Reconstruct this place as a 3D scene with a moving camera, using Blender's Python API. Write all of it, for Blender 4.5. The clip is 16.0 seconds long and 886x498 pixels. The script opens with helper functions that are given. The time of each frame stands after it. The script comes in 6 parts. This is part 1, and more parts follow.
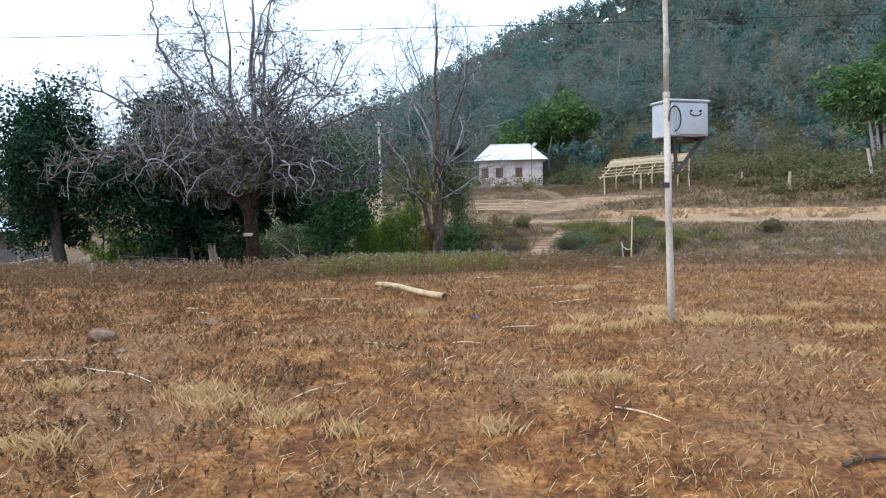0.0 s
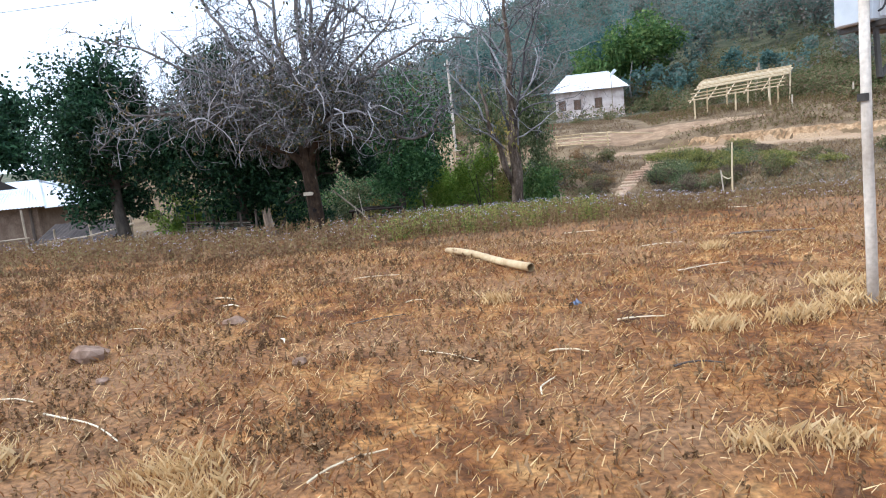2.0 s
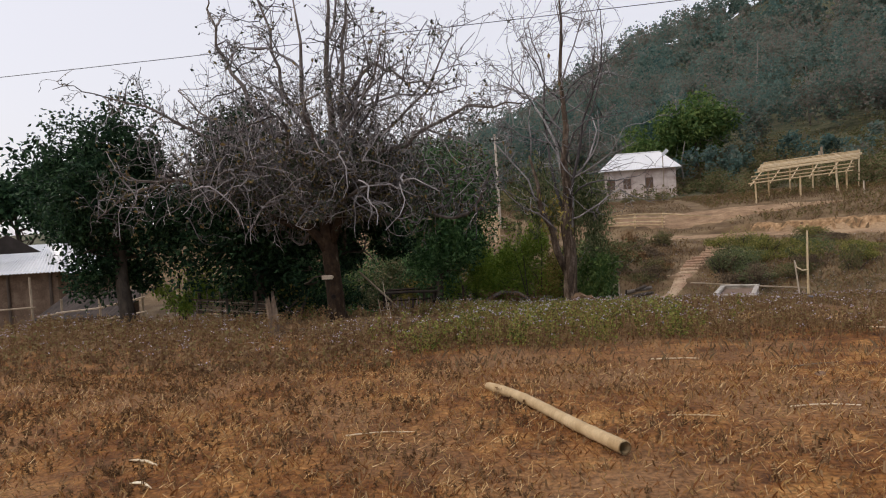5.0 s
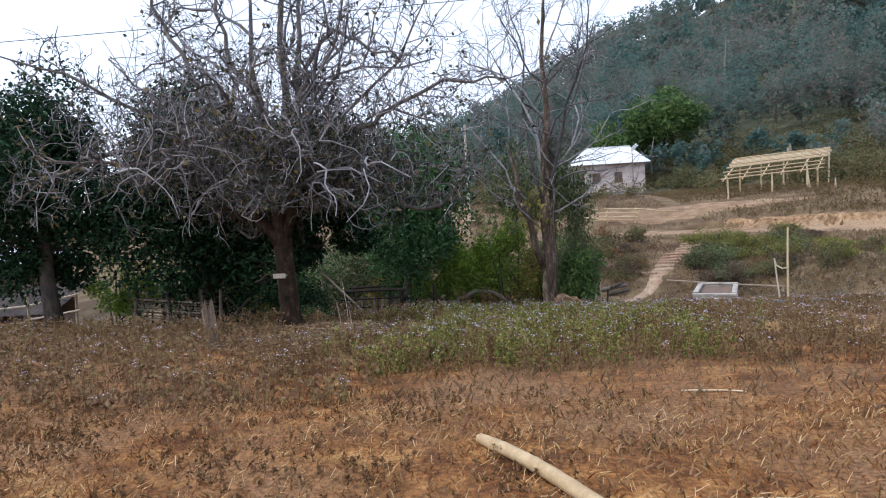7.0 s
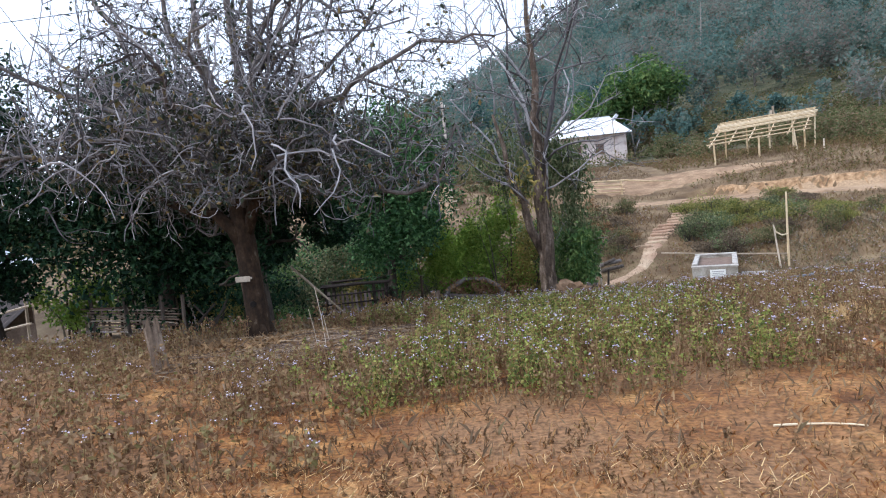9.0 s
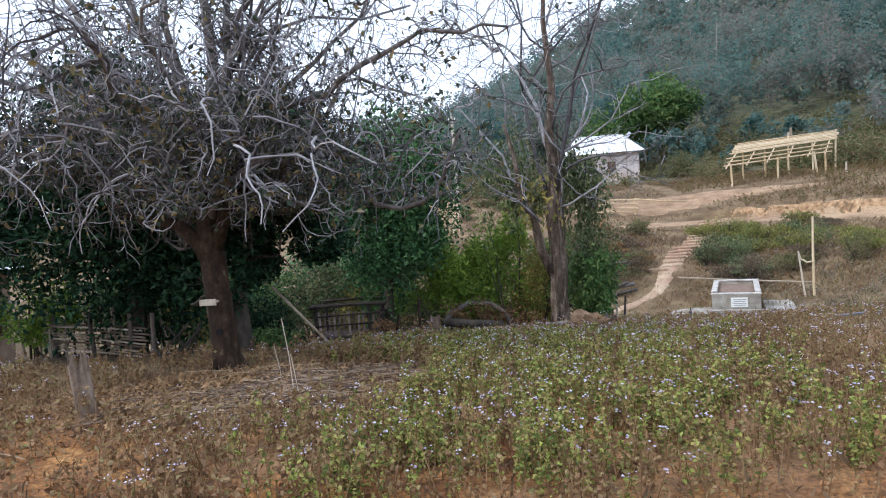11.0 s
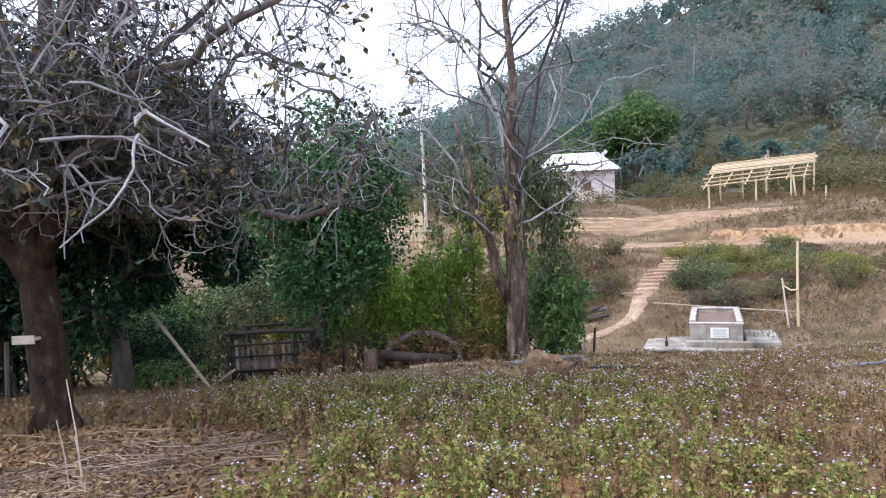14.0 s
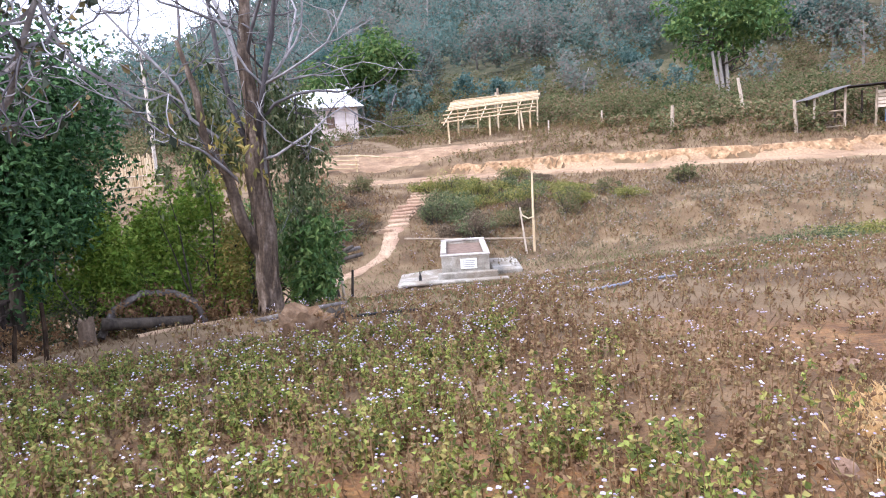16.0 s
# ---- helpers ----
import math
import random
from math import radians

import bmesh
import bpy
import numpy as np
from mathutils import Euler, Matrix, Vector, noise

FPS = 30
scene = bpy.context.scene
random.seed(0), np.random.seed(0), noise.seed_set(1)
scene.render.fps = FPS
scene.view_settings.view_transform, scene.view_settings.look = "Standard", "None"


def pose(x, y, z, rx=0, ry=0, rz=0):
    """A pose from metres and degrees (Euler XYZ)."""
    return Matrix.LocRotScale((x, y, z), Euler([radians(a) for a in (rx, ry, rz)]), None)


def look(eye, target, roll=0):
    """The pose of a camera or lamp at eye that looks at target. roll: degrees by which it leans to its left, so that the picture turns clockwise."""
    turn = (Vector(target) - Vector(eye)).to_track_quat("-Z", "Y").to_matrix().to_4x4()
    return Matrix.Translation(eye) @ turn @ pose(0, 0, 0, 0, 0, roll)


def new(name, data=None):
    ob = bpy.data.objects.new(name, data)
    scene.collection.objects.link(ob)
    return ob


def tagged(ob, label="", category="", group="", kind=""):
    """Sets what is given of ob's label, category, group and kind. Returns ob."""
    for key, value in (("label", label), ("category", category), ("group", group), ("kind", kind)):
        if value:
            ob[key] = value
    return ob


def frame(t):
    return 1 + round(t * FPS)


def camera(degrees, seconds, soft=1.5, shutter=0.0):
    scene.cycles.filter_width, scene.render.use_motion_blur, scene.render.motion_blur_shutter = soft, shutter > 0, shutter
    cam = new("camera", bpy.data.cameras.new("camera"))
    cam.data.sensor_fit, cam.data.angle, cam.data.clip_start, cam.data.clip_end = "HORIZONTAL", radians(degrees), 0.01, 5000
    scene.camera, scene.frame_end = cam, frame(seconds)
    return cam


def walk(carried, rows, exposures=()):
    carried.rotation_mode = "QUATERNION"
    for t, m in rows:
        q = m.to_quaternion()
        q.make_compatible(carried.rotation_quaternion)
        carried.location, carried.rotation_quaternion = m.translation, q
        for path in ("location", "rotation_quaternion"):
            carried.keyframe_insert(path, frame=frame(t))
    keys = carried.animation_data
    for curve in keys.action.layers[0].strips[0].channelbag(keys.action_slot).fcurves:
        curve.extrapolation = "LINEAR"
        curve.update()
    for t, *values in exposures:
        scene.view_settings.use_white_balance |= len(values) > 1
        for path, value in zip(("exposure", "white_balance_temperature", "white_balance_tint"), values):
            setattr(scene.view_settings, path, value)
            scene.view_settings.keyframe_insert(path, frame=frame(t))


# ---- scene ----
cam = camera(65.6, 16.0, soft=1.1)
PATH = [
    (0, (-0.018, 0.124, 1.346), (-0.012, 2.12, 1.227), -1.2),
    (0.5, (-0.022, 0.63, 1.341), (-0.058, 2.625, 1.209), -2.0),
    (1, (-0.054, 1.1, 1.38), (-0.102, 3.088, 1.167), -4.3),
    (1.5, (0.033, 1.625, 1.395), (-0.028, 3.599, 1.079), -4.8),
    (2, (-0.028, 2.11, 1.422), (-0.264, 4.077, 1.147), -5.4),
    (2.5, (-0.039, 2.499, 1.474), (-0.344, 4.455, 1.186), -4.6),
    (3, (0.01, 2.943, 1.547), (-0.434, 4.881, 1.327), -1.1),
    (3.5, (-0.082, 3.369, 1.58), (-0.497, 5.321, 1.441), -1.5),
    (4, (-0.164, 3.803, 1.608), (-0.561, 5.752, 1.398), -3.8),
    (4.5, (-0.209, 4.282, 1.627), (-0.676, 6.225, 1.55), -3.8),
    (5, (-0.298, 4.716, 1.605), (-0.64, 6.686, 1.548), -3.3),
    (5.2, (-0.343, 4.842, 1.616), (-0.628, 6.82, 1.549), -3.2),
    (7.3, (-0.684, 6.659, 1.604), (-0.93, 8.642, 1.52), -2.7),
    (7.5, (-0.7, 6.815, 1.63), (-0.986, 8.792, 1.542), -2.7),
    (8, (-0.762, 7.175, 1.628), (-1.134, 9.136, 1.503), -3.2),
    (8.2, (-0.796, 7.375, 1.634), (-1.042, 9.356, 1.511), -6.1),
    (10.3, (-1.033, 8.928, 1.695), (-1.176, 10.916, 1.53), -4.3),
    (10.5, (-1.004, 9.131, 1.684), (-1.122, 11.124, 1.572), -3.4),
    (11, (-0.951, 9.488, 1.704), (-1.168, 11.473, 1.604), -4.0),
    (11.5, (-0.918, 9.94, 1.673), (-0.909, 11.939, 1.589), -5.6),
    (12, (-0.816, 10.307, 1.643), (-0.75, 12.299, 1.474), -5.2),
    (12.5, (-0.676, 10.707, 1.657), (-0.83, 12.698, 1.545), -3.6),
    (13, (-0.601, 11.135, 1.654), (-0.641, 13.123, 1.445), -4.8),
    (13.5, (-0.587, 11.442, 1.666), (-0.582, 13.43, 1.45), -6.2),
    (14, (-0.508, 11.842, 1.665), (-0.654, 13.836, 1.604), -2.5),
    (14.5, (-0.484, 12.145, 1.653), (-0.673, 14.128, 1.481), -4.2),
    (15, (-0.519, 12.488, 1.599), (-0.387, 14.482, 1.5), -5.6),
    (15.5, (-0.455, 12.756, 1.567), (-0.095, 14.705, 1.299), -5.5),
    (16, (-0.47, 13.054, 1.58), (0.086, 14.955, 1.305), -4.1),
]
walk(cam, [(t, look(eye, target, roll)) for t, eye, target, roll in PATH],
     [(0, 0.42, 5500, 6), (0.5, -0.1, 5800, 10), (1, -0.15, 5900, 12), (1.5, 0.35, 6000, 14), (2, 0.78, 5550, 8), (2.5, 0.38, 5650, 10), (3, 0.2, 5650, 12), (3.6, -0.1, 5700, 12), (4, 0.0, 6100, 14), (4.5, -0.3, 6700, 16), (5, -0.3, 6900, 16), (7.5, 0.3, 5650, 12), (8, 0.3, 5750, 14), (10.5, 1.15, 5400, 6), (11, 0.62, 5650, 10), (11.5, 0.87, 5650, 12), (12, 1.32, 5700, 13), (12.5, 0.84, 5650, 12), (13, 1.27, 5950, 18), (13.5, 0.97, 5900, 16), (14, 0.92, 5700, 16), (14.5, 0.8, 5950, 17), (15, 0.5, 5950, 18), (15.5, 0.62, 6500, 22), (16, 1.28, 5750, 20)])

# ---- world and light ----
SUN_EL, SUN_AZ = 48.0, 250.0
world = bpy.data.worlds.new("sky")
scene.world = world
world.use_nodes = True
wn, wl = world.node_tree.nodes, world.node_tree.links
sky = wn.new("ShaderNodeTexSky")
sky.sky_type, sky.sun_disc = "NISHITA", False
sky.sun_elevation, sky.sun_rotation = radians(SUN_EL), radians(SUN_AZ)
sky.air_density, sky.dust_density, sky.ozone_density = 1.0, 4.0, 1.0
haze = wn.new("ShaderNodeMix")  # a thin white veil of haze over the whole sky
haze.data_type = "RGBA"
haze.inputs["Factor"].default_value = 0.6
haze.inputs["B"].default_value = (9.0, 9.4, 10.1, 1)
wl.new(sky.outputs["Color"], haze.inputs["A"])
wl.new(haze.outputs["Result"], wn["Background"].inputs["Color"])
wn["Background"].inputs["Strength"].default_value = 0.15
sun = new("sun", bpy.data.lights.new("sun", "SUN"))
sun.data.energy, sun.data.angle, sun.data.color = 1.2, radians(14), (1.0, 0.93, 0.82)
_a, _e = radians(SUN_AZ), radians(SUN_EL)
sun_dir = Vector((math.sin(_a) * math.cos(_e), math.cos(_a) * math.cos(_e), math.sin(_e)))
sun.matrix_world = look(sun_dir * 50, (0, 0, 0))


# ---- materials ----
def material(name, ramp, scale=3.0, rough=0.9, bump=0.3, bump_scale=40.0, island=0.0, through_light=0.0, spec=0.3,
             metal=0.0, stretch=(1, 1, 1), second=None, second_scale=0.6, object_random=0.0, fine=0.0):
    """A procedural surface: colours by two sizes of noise, by piece, with fine relief."""
    m = bpy.data.materials.new(name)
    m.use_nodes = True
    n, l = m.node_tree.nodes, m.node_tree.links
    b = n["Principled BSDF"]
    b.inputs["Roughness"].default_value, b.inputs["Metallic"].default_value = rough, metal
    b.inputs["Specular IOR Level"].default_value = spec
    co, mp = n.new("ShaderNodeTexCoord"), n.new("ShaderNodeMapping")
    mp.inputs["Scale"].default_value = stretch
    l.new(co.outputs["Object"], mp.inputs["Vector"])
    noi = n.new("ShaderNodeTexNoise")
    noi.inputs["Scale"].default_value, noi.inputs["Detail"].default_value, noi.inputs["Roughness"].default_value = scale, 6, 0.62
    l.new(mp.outputs["Vector"], noi.inputs["Vector"])
    cr = n.new("ShaderNodeValToRGB")
    els = cr.color_ramp.elements
    while len(els) < len(ramp):
        els.new(0.5)
    for el, (p, c) in zip(els, ramp):
        el.position, el.color = p, (*c, 1)
    fac = noi.outputs["Fac"]
    if island or object_random:
        src = n.new("ShaderNodeNewGeometry").outputs["Random Per Island"] if island else n.new("ShaderNodeObjectInfo").outputs["Random"]
        mx = n.new("ShaderNodeMix")
        mx.inputs["Factor"].default_value = island or object_random
        l.new(fac, mx.inputs["A"])
        l.new(src, mx.inputs["B"])
        fac = mx.outputs["Result"]
    l.new(fac, cr.inputs["Fac"])
    col = cr.outputs["Color"]
    if second:
        n2 = n.new("ShaderNodeTexNoise")
        n2.inputs["Scale"].default_value, n2.inputs["Detail"].default_value = second_scale, 4
        l.new(mp.outputs["Vector"], n2.inputs["Vector"])
        r2 = n.new("ShaderNodeValToRGB")
        r2.color_ramp.elements[0].position, r2.color_ramp.elements[1].position = 0.45, 0.62
        l.new(n2.outputs["Fac"], r2.inputs["Fac"])
        mix = n.new("ShaderNodeMix")
        mix.data_type = "RGBA"
        mix.inputs["B"].default_value = (*second, 1)
        l.new(r2.outputs["Color"], mix.inputs["Factor"])
        l.new(col, mix.inputs["A"])
        col = mix.outputs["Result"]
    if fine:
        n3 = n.new("ShaderNodeTexNoise")
        n3.inputs["Scale"].default_value, n3.inputs["Detail"].default_value = bump_scale, 3
        l.new(co.outputs["Object"], n3.inputs["Vector"])
        mr = n.new("ShaderNodeMapRange")
        mr.inputs["From Min"].default_value, mr.inputs["From Max"].default_value = 0.3, 0.7
        mr.inputs["To Min"].default_value, mr.inputs["To Max"].default_value = 1 - fine, 1 + fine
        l.new(n3.outputs["Fac"], mr.inputs["Value"])
        hsv = n.new("ShaderNodeHueSaturation")
        l.new(mr.outputs["Result"], hsv.inputs["Value"])
        l.new(col, hsv.inputs["Color"])
        col = hsv.outputs["Color"]
    l.new(col, b.inputs["Base Color"])
    if bump:
        nb = n.new("ShaderNodeTexNoise")
        nb.inputs["Scale"].default_value, nb.inputs["Detail"].default_value = bump_scale, 5
        l.new(mp.outputs["Vector"], nb.inputs["Vector"])
        bp = n.new("ShaderNodeBump")
        bp.inputs["Strength"].default_value, bp.inputs["Distance"].default_value = bump, 0.03
        l.new(nb.outputs["Fac"], bp.inputs["Height"])
        l.new(bp.outputs["Normal"], b.inputs["Normal"])
    if through_light:
        tr = n.new("ShaderNodeBsdfTranslucent")
        l.new(col, tr.inputs["Color"])
        ms = n.new("ShaderNodeMixShader")
        ms.inputs["Fac"].default_value = through_light
        l.new(b.outputs["BSDF"], ms.inputs[1])
        l.new(tr.outputs["BSDF"], ms.inputs[2])
        l.new(ms.outputs["Shader"], n["Material Output"].inputs["Surface"])
    return m


SOIL = material("field_soil", [(0.3, (0.055, 0.0205, 0.0068)), (0.44, (0.15, 0.059, 0.017)), (0.57, (0.27, 0.123, 0.036)), (0.7, (0.42, 0.236, 0.084))],
                scale=3.2, rough=0.95, bump=0.9, bump_scale=28, second=(0.22, 0.118, 0.054), second_scale=0.55, fine=0.5)


def slope_cover(m, near, far, colours):
    """Turns the soil duller up the slope, between two distances along y, with a ragged border."""
    n, l = m.node_tree.nodes, m.node_tree.links
    b = n["Principled BSDF"]
    old = b.inputs["Base Color"].links[0].from_socket
    co = n.new("ShaderNodeTexCoord")
    sp = n.new("ShaderNodeSeparateXYZ")
    l.new(co.outputs["Object"], sp.inputs["Vector"])
    noi = n.new("ShaderNodeTexNoise")
    noi.inputs["Scale"].default_value, noi.inputs["Detail"].default_value = 0.35, 5
    l.new(co.outputs["Object"], noi.inputs["Vector"])
    ad = n.new("ShaderNodeMath")
    ad.operation = "MULTIPLY_ADD"
    ad.inputs[1].default_value = 9.0
    l.new(noi.outputs["Fac"], ad.inputs[0])
    l.new(sp.outputs["Y"], ad.inputs[2])
    mr = n.new("ShaderNodeMapRange")
    mr.inputs["From Min"].default_value, mr.inputs["From Max"].default_value = near + 4.5, far + 4.5
    l.new(ad.outputs["Value"], mr.inputs["Value"])
    cr = n.new("ShaderNodeValToRGB")
    while len(cr.color_ramp.elements) < len(colours):
        cr.color_ramp.elements.new(0.5)
    for el, (p, c) in zip(cr.color_ramp.elements, colours):
        el.position, el.color = p, (*c, 1)
    n2 = n.new("ShaderNodeTexNoise")
    n2.inputs["Scale"].default_value, n2.inputs["Detail"].default_value = 0.8, 7
    l.new(co.outputs["Object"], n2.inputs["Vector"])
    l.new(n2.outputs["Fac"], cr.inputs["Fac"])
    mx = n.new("ShaderNodeMix")
    mx.data_type = "RGBA"
    l.new(mr.outputs["Result"], mx.inputs["Factor"])
    l.new(old, mx.inputs["A"])
    l.new(cr.outputs["Color"], mx.inputs["B"])
    l.new(mx.outputs["Result"], b.inputs["Base Color"])


slope_cover(SOIL, 13, 19, [(0.3, (0.085, 0.053, 0.027)), (0.5, (0.15, 0.1, 0.052)), (0.7, (0.22, 0.16, 0.09))])
slope_cover(SOIL, 78, 96, [(0.3, (0.045, 0.055, 0.03)), (0.5, (0.085, 0.09, 0.05)), (0.7, (0.15, 0.13, 0.085))])
DIRT = material("path_dirt", [(0.3, (0.24, 0.165, 0.1)), (0.5, (0.35, 0.255, 0.165)), (0.7, (0.46, 0.36, 0.25))], scale=1.6, rough=0.95, bump=0.6,
                bump_scale=9, second=(0.3, 0.19, 0.125), second_scale=0.35, fine=0.2)
ROAD = material("track_earth", [(0.3, (0.15, 0.088, 0.048)), (0.5, (0.24, 0.153, 0.088)), (0.7, (0.35, 0.24, 0.145))], scale=1.1, rough=0.95, bump=0.6, bump_scale=9, second=(0.32, 0.22, 0.13), second_scale=0.3, fine=0.25)
BANK = material("bank_earth", [(0.3, (0.15, 0.085, 0.04)), (0.5, (0.28, 0.175, 0.092)), (0.7, (0.42, 0.29, 0.17))], scale=2.5, rough=0.95, bump=1.0, bump_scale=5, fine=0.2)
BARK_GREY = material("grey_bark", [(0.3, (0.08, 0.066, 0.058)), (0.55, (0.17, 0.148, 0.132)), (0.75, (0.32, 0.29, 0.265))], scale=7, bump=0.7, bump_scale=30, stretch=(1, 1, 0.4), fine=0.2)
BARK_BROWN = material("brown_bark", [(0.3, (0.012, 0.007, 0.004)), (0.5, (0.03, 0.0165, 0.008)), (0.62, (0.06, 0.036, 0.019)), (0.74, (0.2, 0.165, 0.125))], scale=9, bump=1.0, bump_scale=18, stretch=(1, 1, 0.45), fine=0.25)
BARK_DARK = material("dark_bark", [(0.3, (0.03, 0.024, 0.02)), (0.7, (0.11, 0.09, 0.07))], scale=8, bump=0.7, bump_scale=25, stretch=(1, 1, 0.4))
# the pale tones hold the highlights and sky bloom seen on the twigs
TWIG = material("bloomed_twig_bark", [(0.25, (0.06, 0.054, 0.055)), (0.5, (0.15, 0.14, 0.142)), (0.68, (0.33, 0.315, 0.315)), (0.9, (0.5, 0.48, 0.475))], scale=5, bump=0.0, island=0.5)
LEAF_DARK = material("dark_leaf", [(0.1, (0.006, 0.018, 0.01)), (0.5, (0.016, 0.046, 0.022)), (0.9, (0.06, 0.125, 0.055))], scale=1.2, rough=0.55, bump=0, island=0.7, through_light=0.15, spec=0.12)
LEAF_COOL = material("cool_leaf", [(0.1, (0.018, 0.05, 0.02)), (0.5, (0.055, 0.135, 0.048)), (0.9, (0.17, 0.31, 0.115))], scale=1.2, rough=0.55, bump=0, island=0.7, through_light=0.25, spec=0.2)
LEAF_MID = material("mid_leaf", [(0.0, (0.03, 0.075, 0.022)), (0.5, (0.08, 0.155, 0.04)), (1.0, (0.22, 0.28, 0.08))], scale=1.2, rough=0.6, bump=0, island=0.7, through_light=0.3)
LEAF_BRIGHT = material("bright_leaf", [(0.0, (0.07, 0.15, 0.022)), (0.5, (0.2, 0.32, 0.04)), (1.0, (0.42, 0.5, 0.1))], scale=1.2, rough=0.6, bump=0, island=0.7, through_light=0.35)
LEAF_OLIVE = material("olive_leaf", [(0.1, (0.04, 0.06, 0.025)), (0.45, (0.09, 0.12, 0.05)), (0.7, (0.17, 0.18, 0.08)), (0.9, (0.27, 0.23, 0.12))], scale=1.2, rough=0.65, bump=0, island=0.7, through_light=0.25)
LEAF_VINE = material("vine_leaf", [(0.1, (0.05, 0.075, 0.03)), (0.45, (0.11, 0.15, 0.06)), (0.7, (0.2, 0.23, 0.11)), (0.9, (0.34, 0.31, 0.17))], scale=1.2, rough=0.65, bump=0, island=0.7, through_light=0.3)
LEAF_THICKET = material("thicket_leaf", [(0.1, (0.075, 0.09, 0.02)), (0.5, (0.19, 0.2, 0.045)), (0.9, (0.36, 0.31, 0.11))], scale=1.2, rough=0.65, bump=0, island=0.7, through_light=0.3)
LEAF_BROWN = material("withered_leaf", [(0.1, (0.06, 0.045, 0.03)), (0.5, (0.13, 0.095, 0.06)), (0.9, (0.22, 0.17, 0.11))], scale=1.2, rough=0.8, bump=0, island=0.7, through_light=0.2)
LEAF_UPPER = material("rusty_weed_leaf", [(0.15, (0.06, 0.065, 0.02)), (0.4, (0.12, 0.115, 0.035)), (0.55, (0.19, 0.13, 0.05)), (0.7, (0.15, 0.085, 0.045)), (0.88, (0.24, 0.19, 0.11))], scale=0.4, rough=0.75, bump=0, island=0.5, through_light=0.2)
BARK_VINED = material("vined_bark", [(0.3, (0.035, 0.024, 0.017)), (0.5, (0.09, 0.064, 0.045)), (0.62, (0.17, 0.13, 0.1)), (0.74, (0.32, 0.27, 0.22))], scale=10, bump=1.0, bump_scale=22, stretch=(1, 1, 0.35), fine=0.25)
PALE_TRUNK = material("pale_trunk", [(0.3, (0.15, 0.135, 0.12)), (0.7, (0.34, 0.31, 0.28))], scale=2, bump=0, island=0.4)
LEAF_YELLOW = material("yellowing_leaf", [(0.0, (0.12, 0.13, 0.03)), (0.5, (0.26, 0.23, 0.06)), (1.0, (0.45, 0.32, 0.1))], scale=1.2, rough=0.7, bump=0, island=0.7, through_light=0.3)
LEAF_DRY = material("dry_leaf", [(0.0, (0.1, 0.0558, 0.024)), (0.5, (0.22, 0.13, 0.06)), (1.0, (0.38, 0.251, 0.128))], scale=1.2, rough=0.8, bump=0, island=0.7, through_light=0.2)
LEAF_SPARSE = material("sparse_leaf", [(0.0, (0.02, 0.03, 0.02)), (0.6, (0.06, 0.075, 0.045)), (1.0, (0.3, 0.2, 0.07))], scale=1.2, rough=0.7, bump=0, island=0.8, through_light=0.2)
# the bluish tone of distant haze is put into these leaf colours
LEAF_FOREST = material("hazed_forest_leaf", [(0.24, (0.035, 0.078, 0.074)), (0.37, (0.085, 0.155, 0.145)), (0.46, (0.145, 0.225, 0.195)), (0.53, (0.21, 0.235, 0.195)), (0.58, (0.25, 0.21, 0.185)), (0.64, (0.13, 0.2, 0.17)), (0.8, (0.23, 0.34, 0.245))],
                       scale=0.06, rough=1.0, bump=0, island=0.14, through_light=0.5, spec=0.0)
LEAF_SLOPE = material("slope_leaf", [(0.2, (0.04, 0.06, 0.022)), (0.4, (0.1, 0.125, 0.05)), (0.52, (0.19, 0.19, 0.1)), (0.64, (0.2, 0.14, 0.085)), (0.85, (0.3, 0.26, 0.2))], scale=0.16, rough=1.0, bump=0, island=0.35, through_light=0.4, spec=0.0)
LEAF_SCRUB = material("scrub_leaf", [(0.1, (0.05, 0.065, 0.024)), (0.4, (0.105, 0.12, 0.045)), (0.55, (0.17, 0.155, 0.07)), (0.68, (0.19, 0.13, 0.07)), (0.9, (0.28, 0.21, 0.13))],
                      scale=0.25, rough=0.8, bump=0, island=0.5, through_light=0.2)
BAMBOO = material("dry_bamboo", [(0.3, (0.38, 0.27, 0.14)), (0.5, (0.55, 0.42, 0.25)), (0.75, (0.7, 0.59, 0.41))], scale=5, rough=0.55, bump=0.15, bump_scale=60, stretch=(1, 1, 0.3), object_random=0.3, fine=0.1)
BAMBOO_GREY = material("weathered_bamboo", [(0.3, (0.24, 0.19, 0.13)), (0.5, (0.38, 0.31, 0.23)), (0.75, (0.55, 0.47, 0.37))], scale=5, rough=0.8, bump=0.2, bump_scale=50, object_random=0.4, fine=0.12)
WOOD_OLD = material("old_wood", [(0.3, (0.055, 0.042, 0.034)), (0.55, (0.13, 0.1, 0.08)), (0.75, (0.24, 0.19, 0.15))], scale=6, rough=0.85, bump=0.5, bump_scale=40, stretch=(1, 1, 0.3), object_random=0.3)
ROOF_TIN = material("bright_tin", [(0.3, (0.60, 0.63, 0.66)), (0.55, (0.72, 0.74, 0.76)), (0.8, (0.8, 0.81, 0.82))], scale=1.2, rough=0.4, bump=0.05, spec=0.5, object_random=0.35, metal=0.35)
ROOF_RUST = material("dull_tin", [(0.3, (0.03, 0.026, 0.024)), (0.55, (0.055, 0.048, 0.045)), (0.8, (0.11, 0.09, 0.08))], scale=1.5, rough=1.0, bump=0.1, spec=0.05, object_random=0.35)
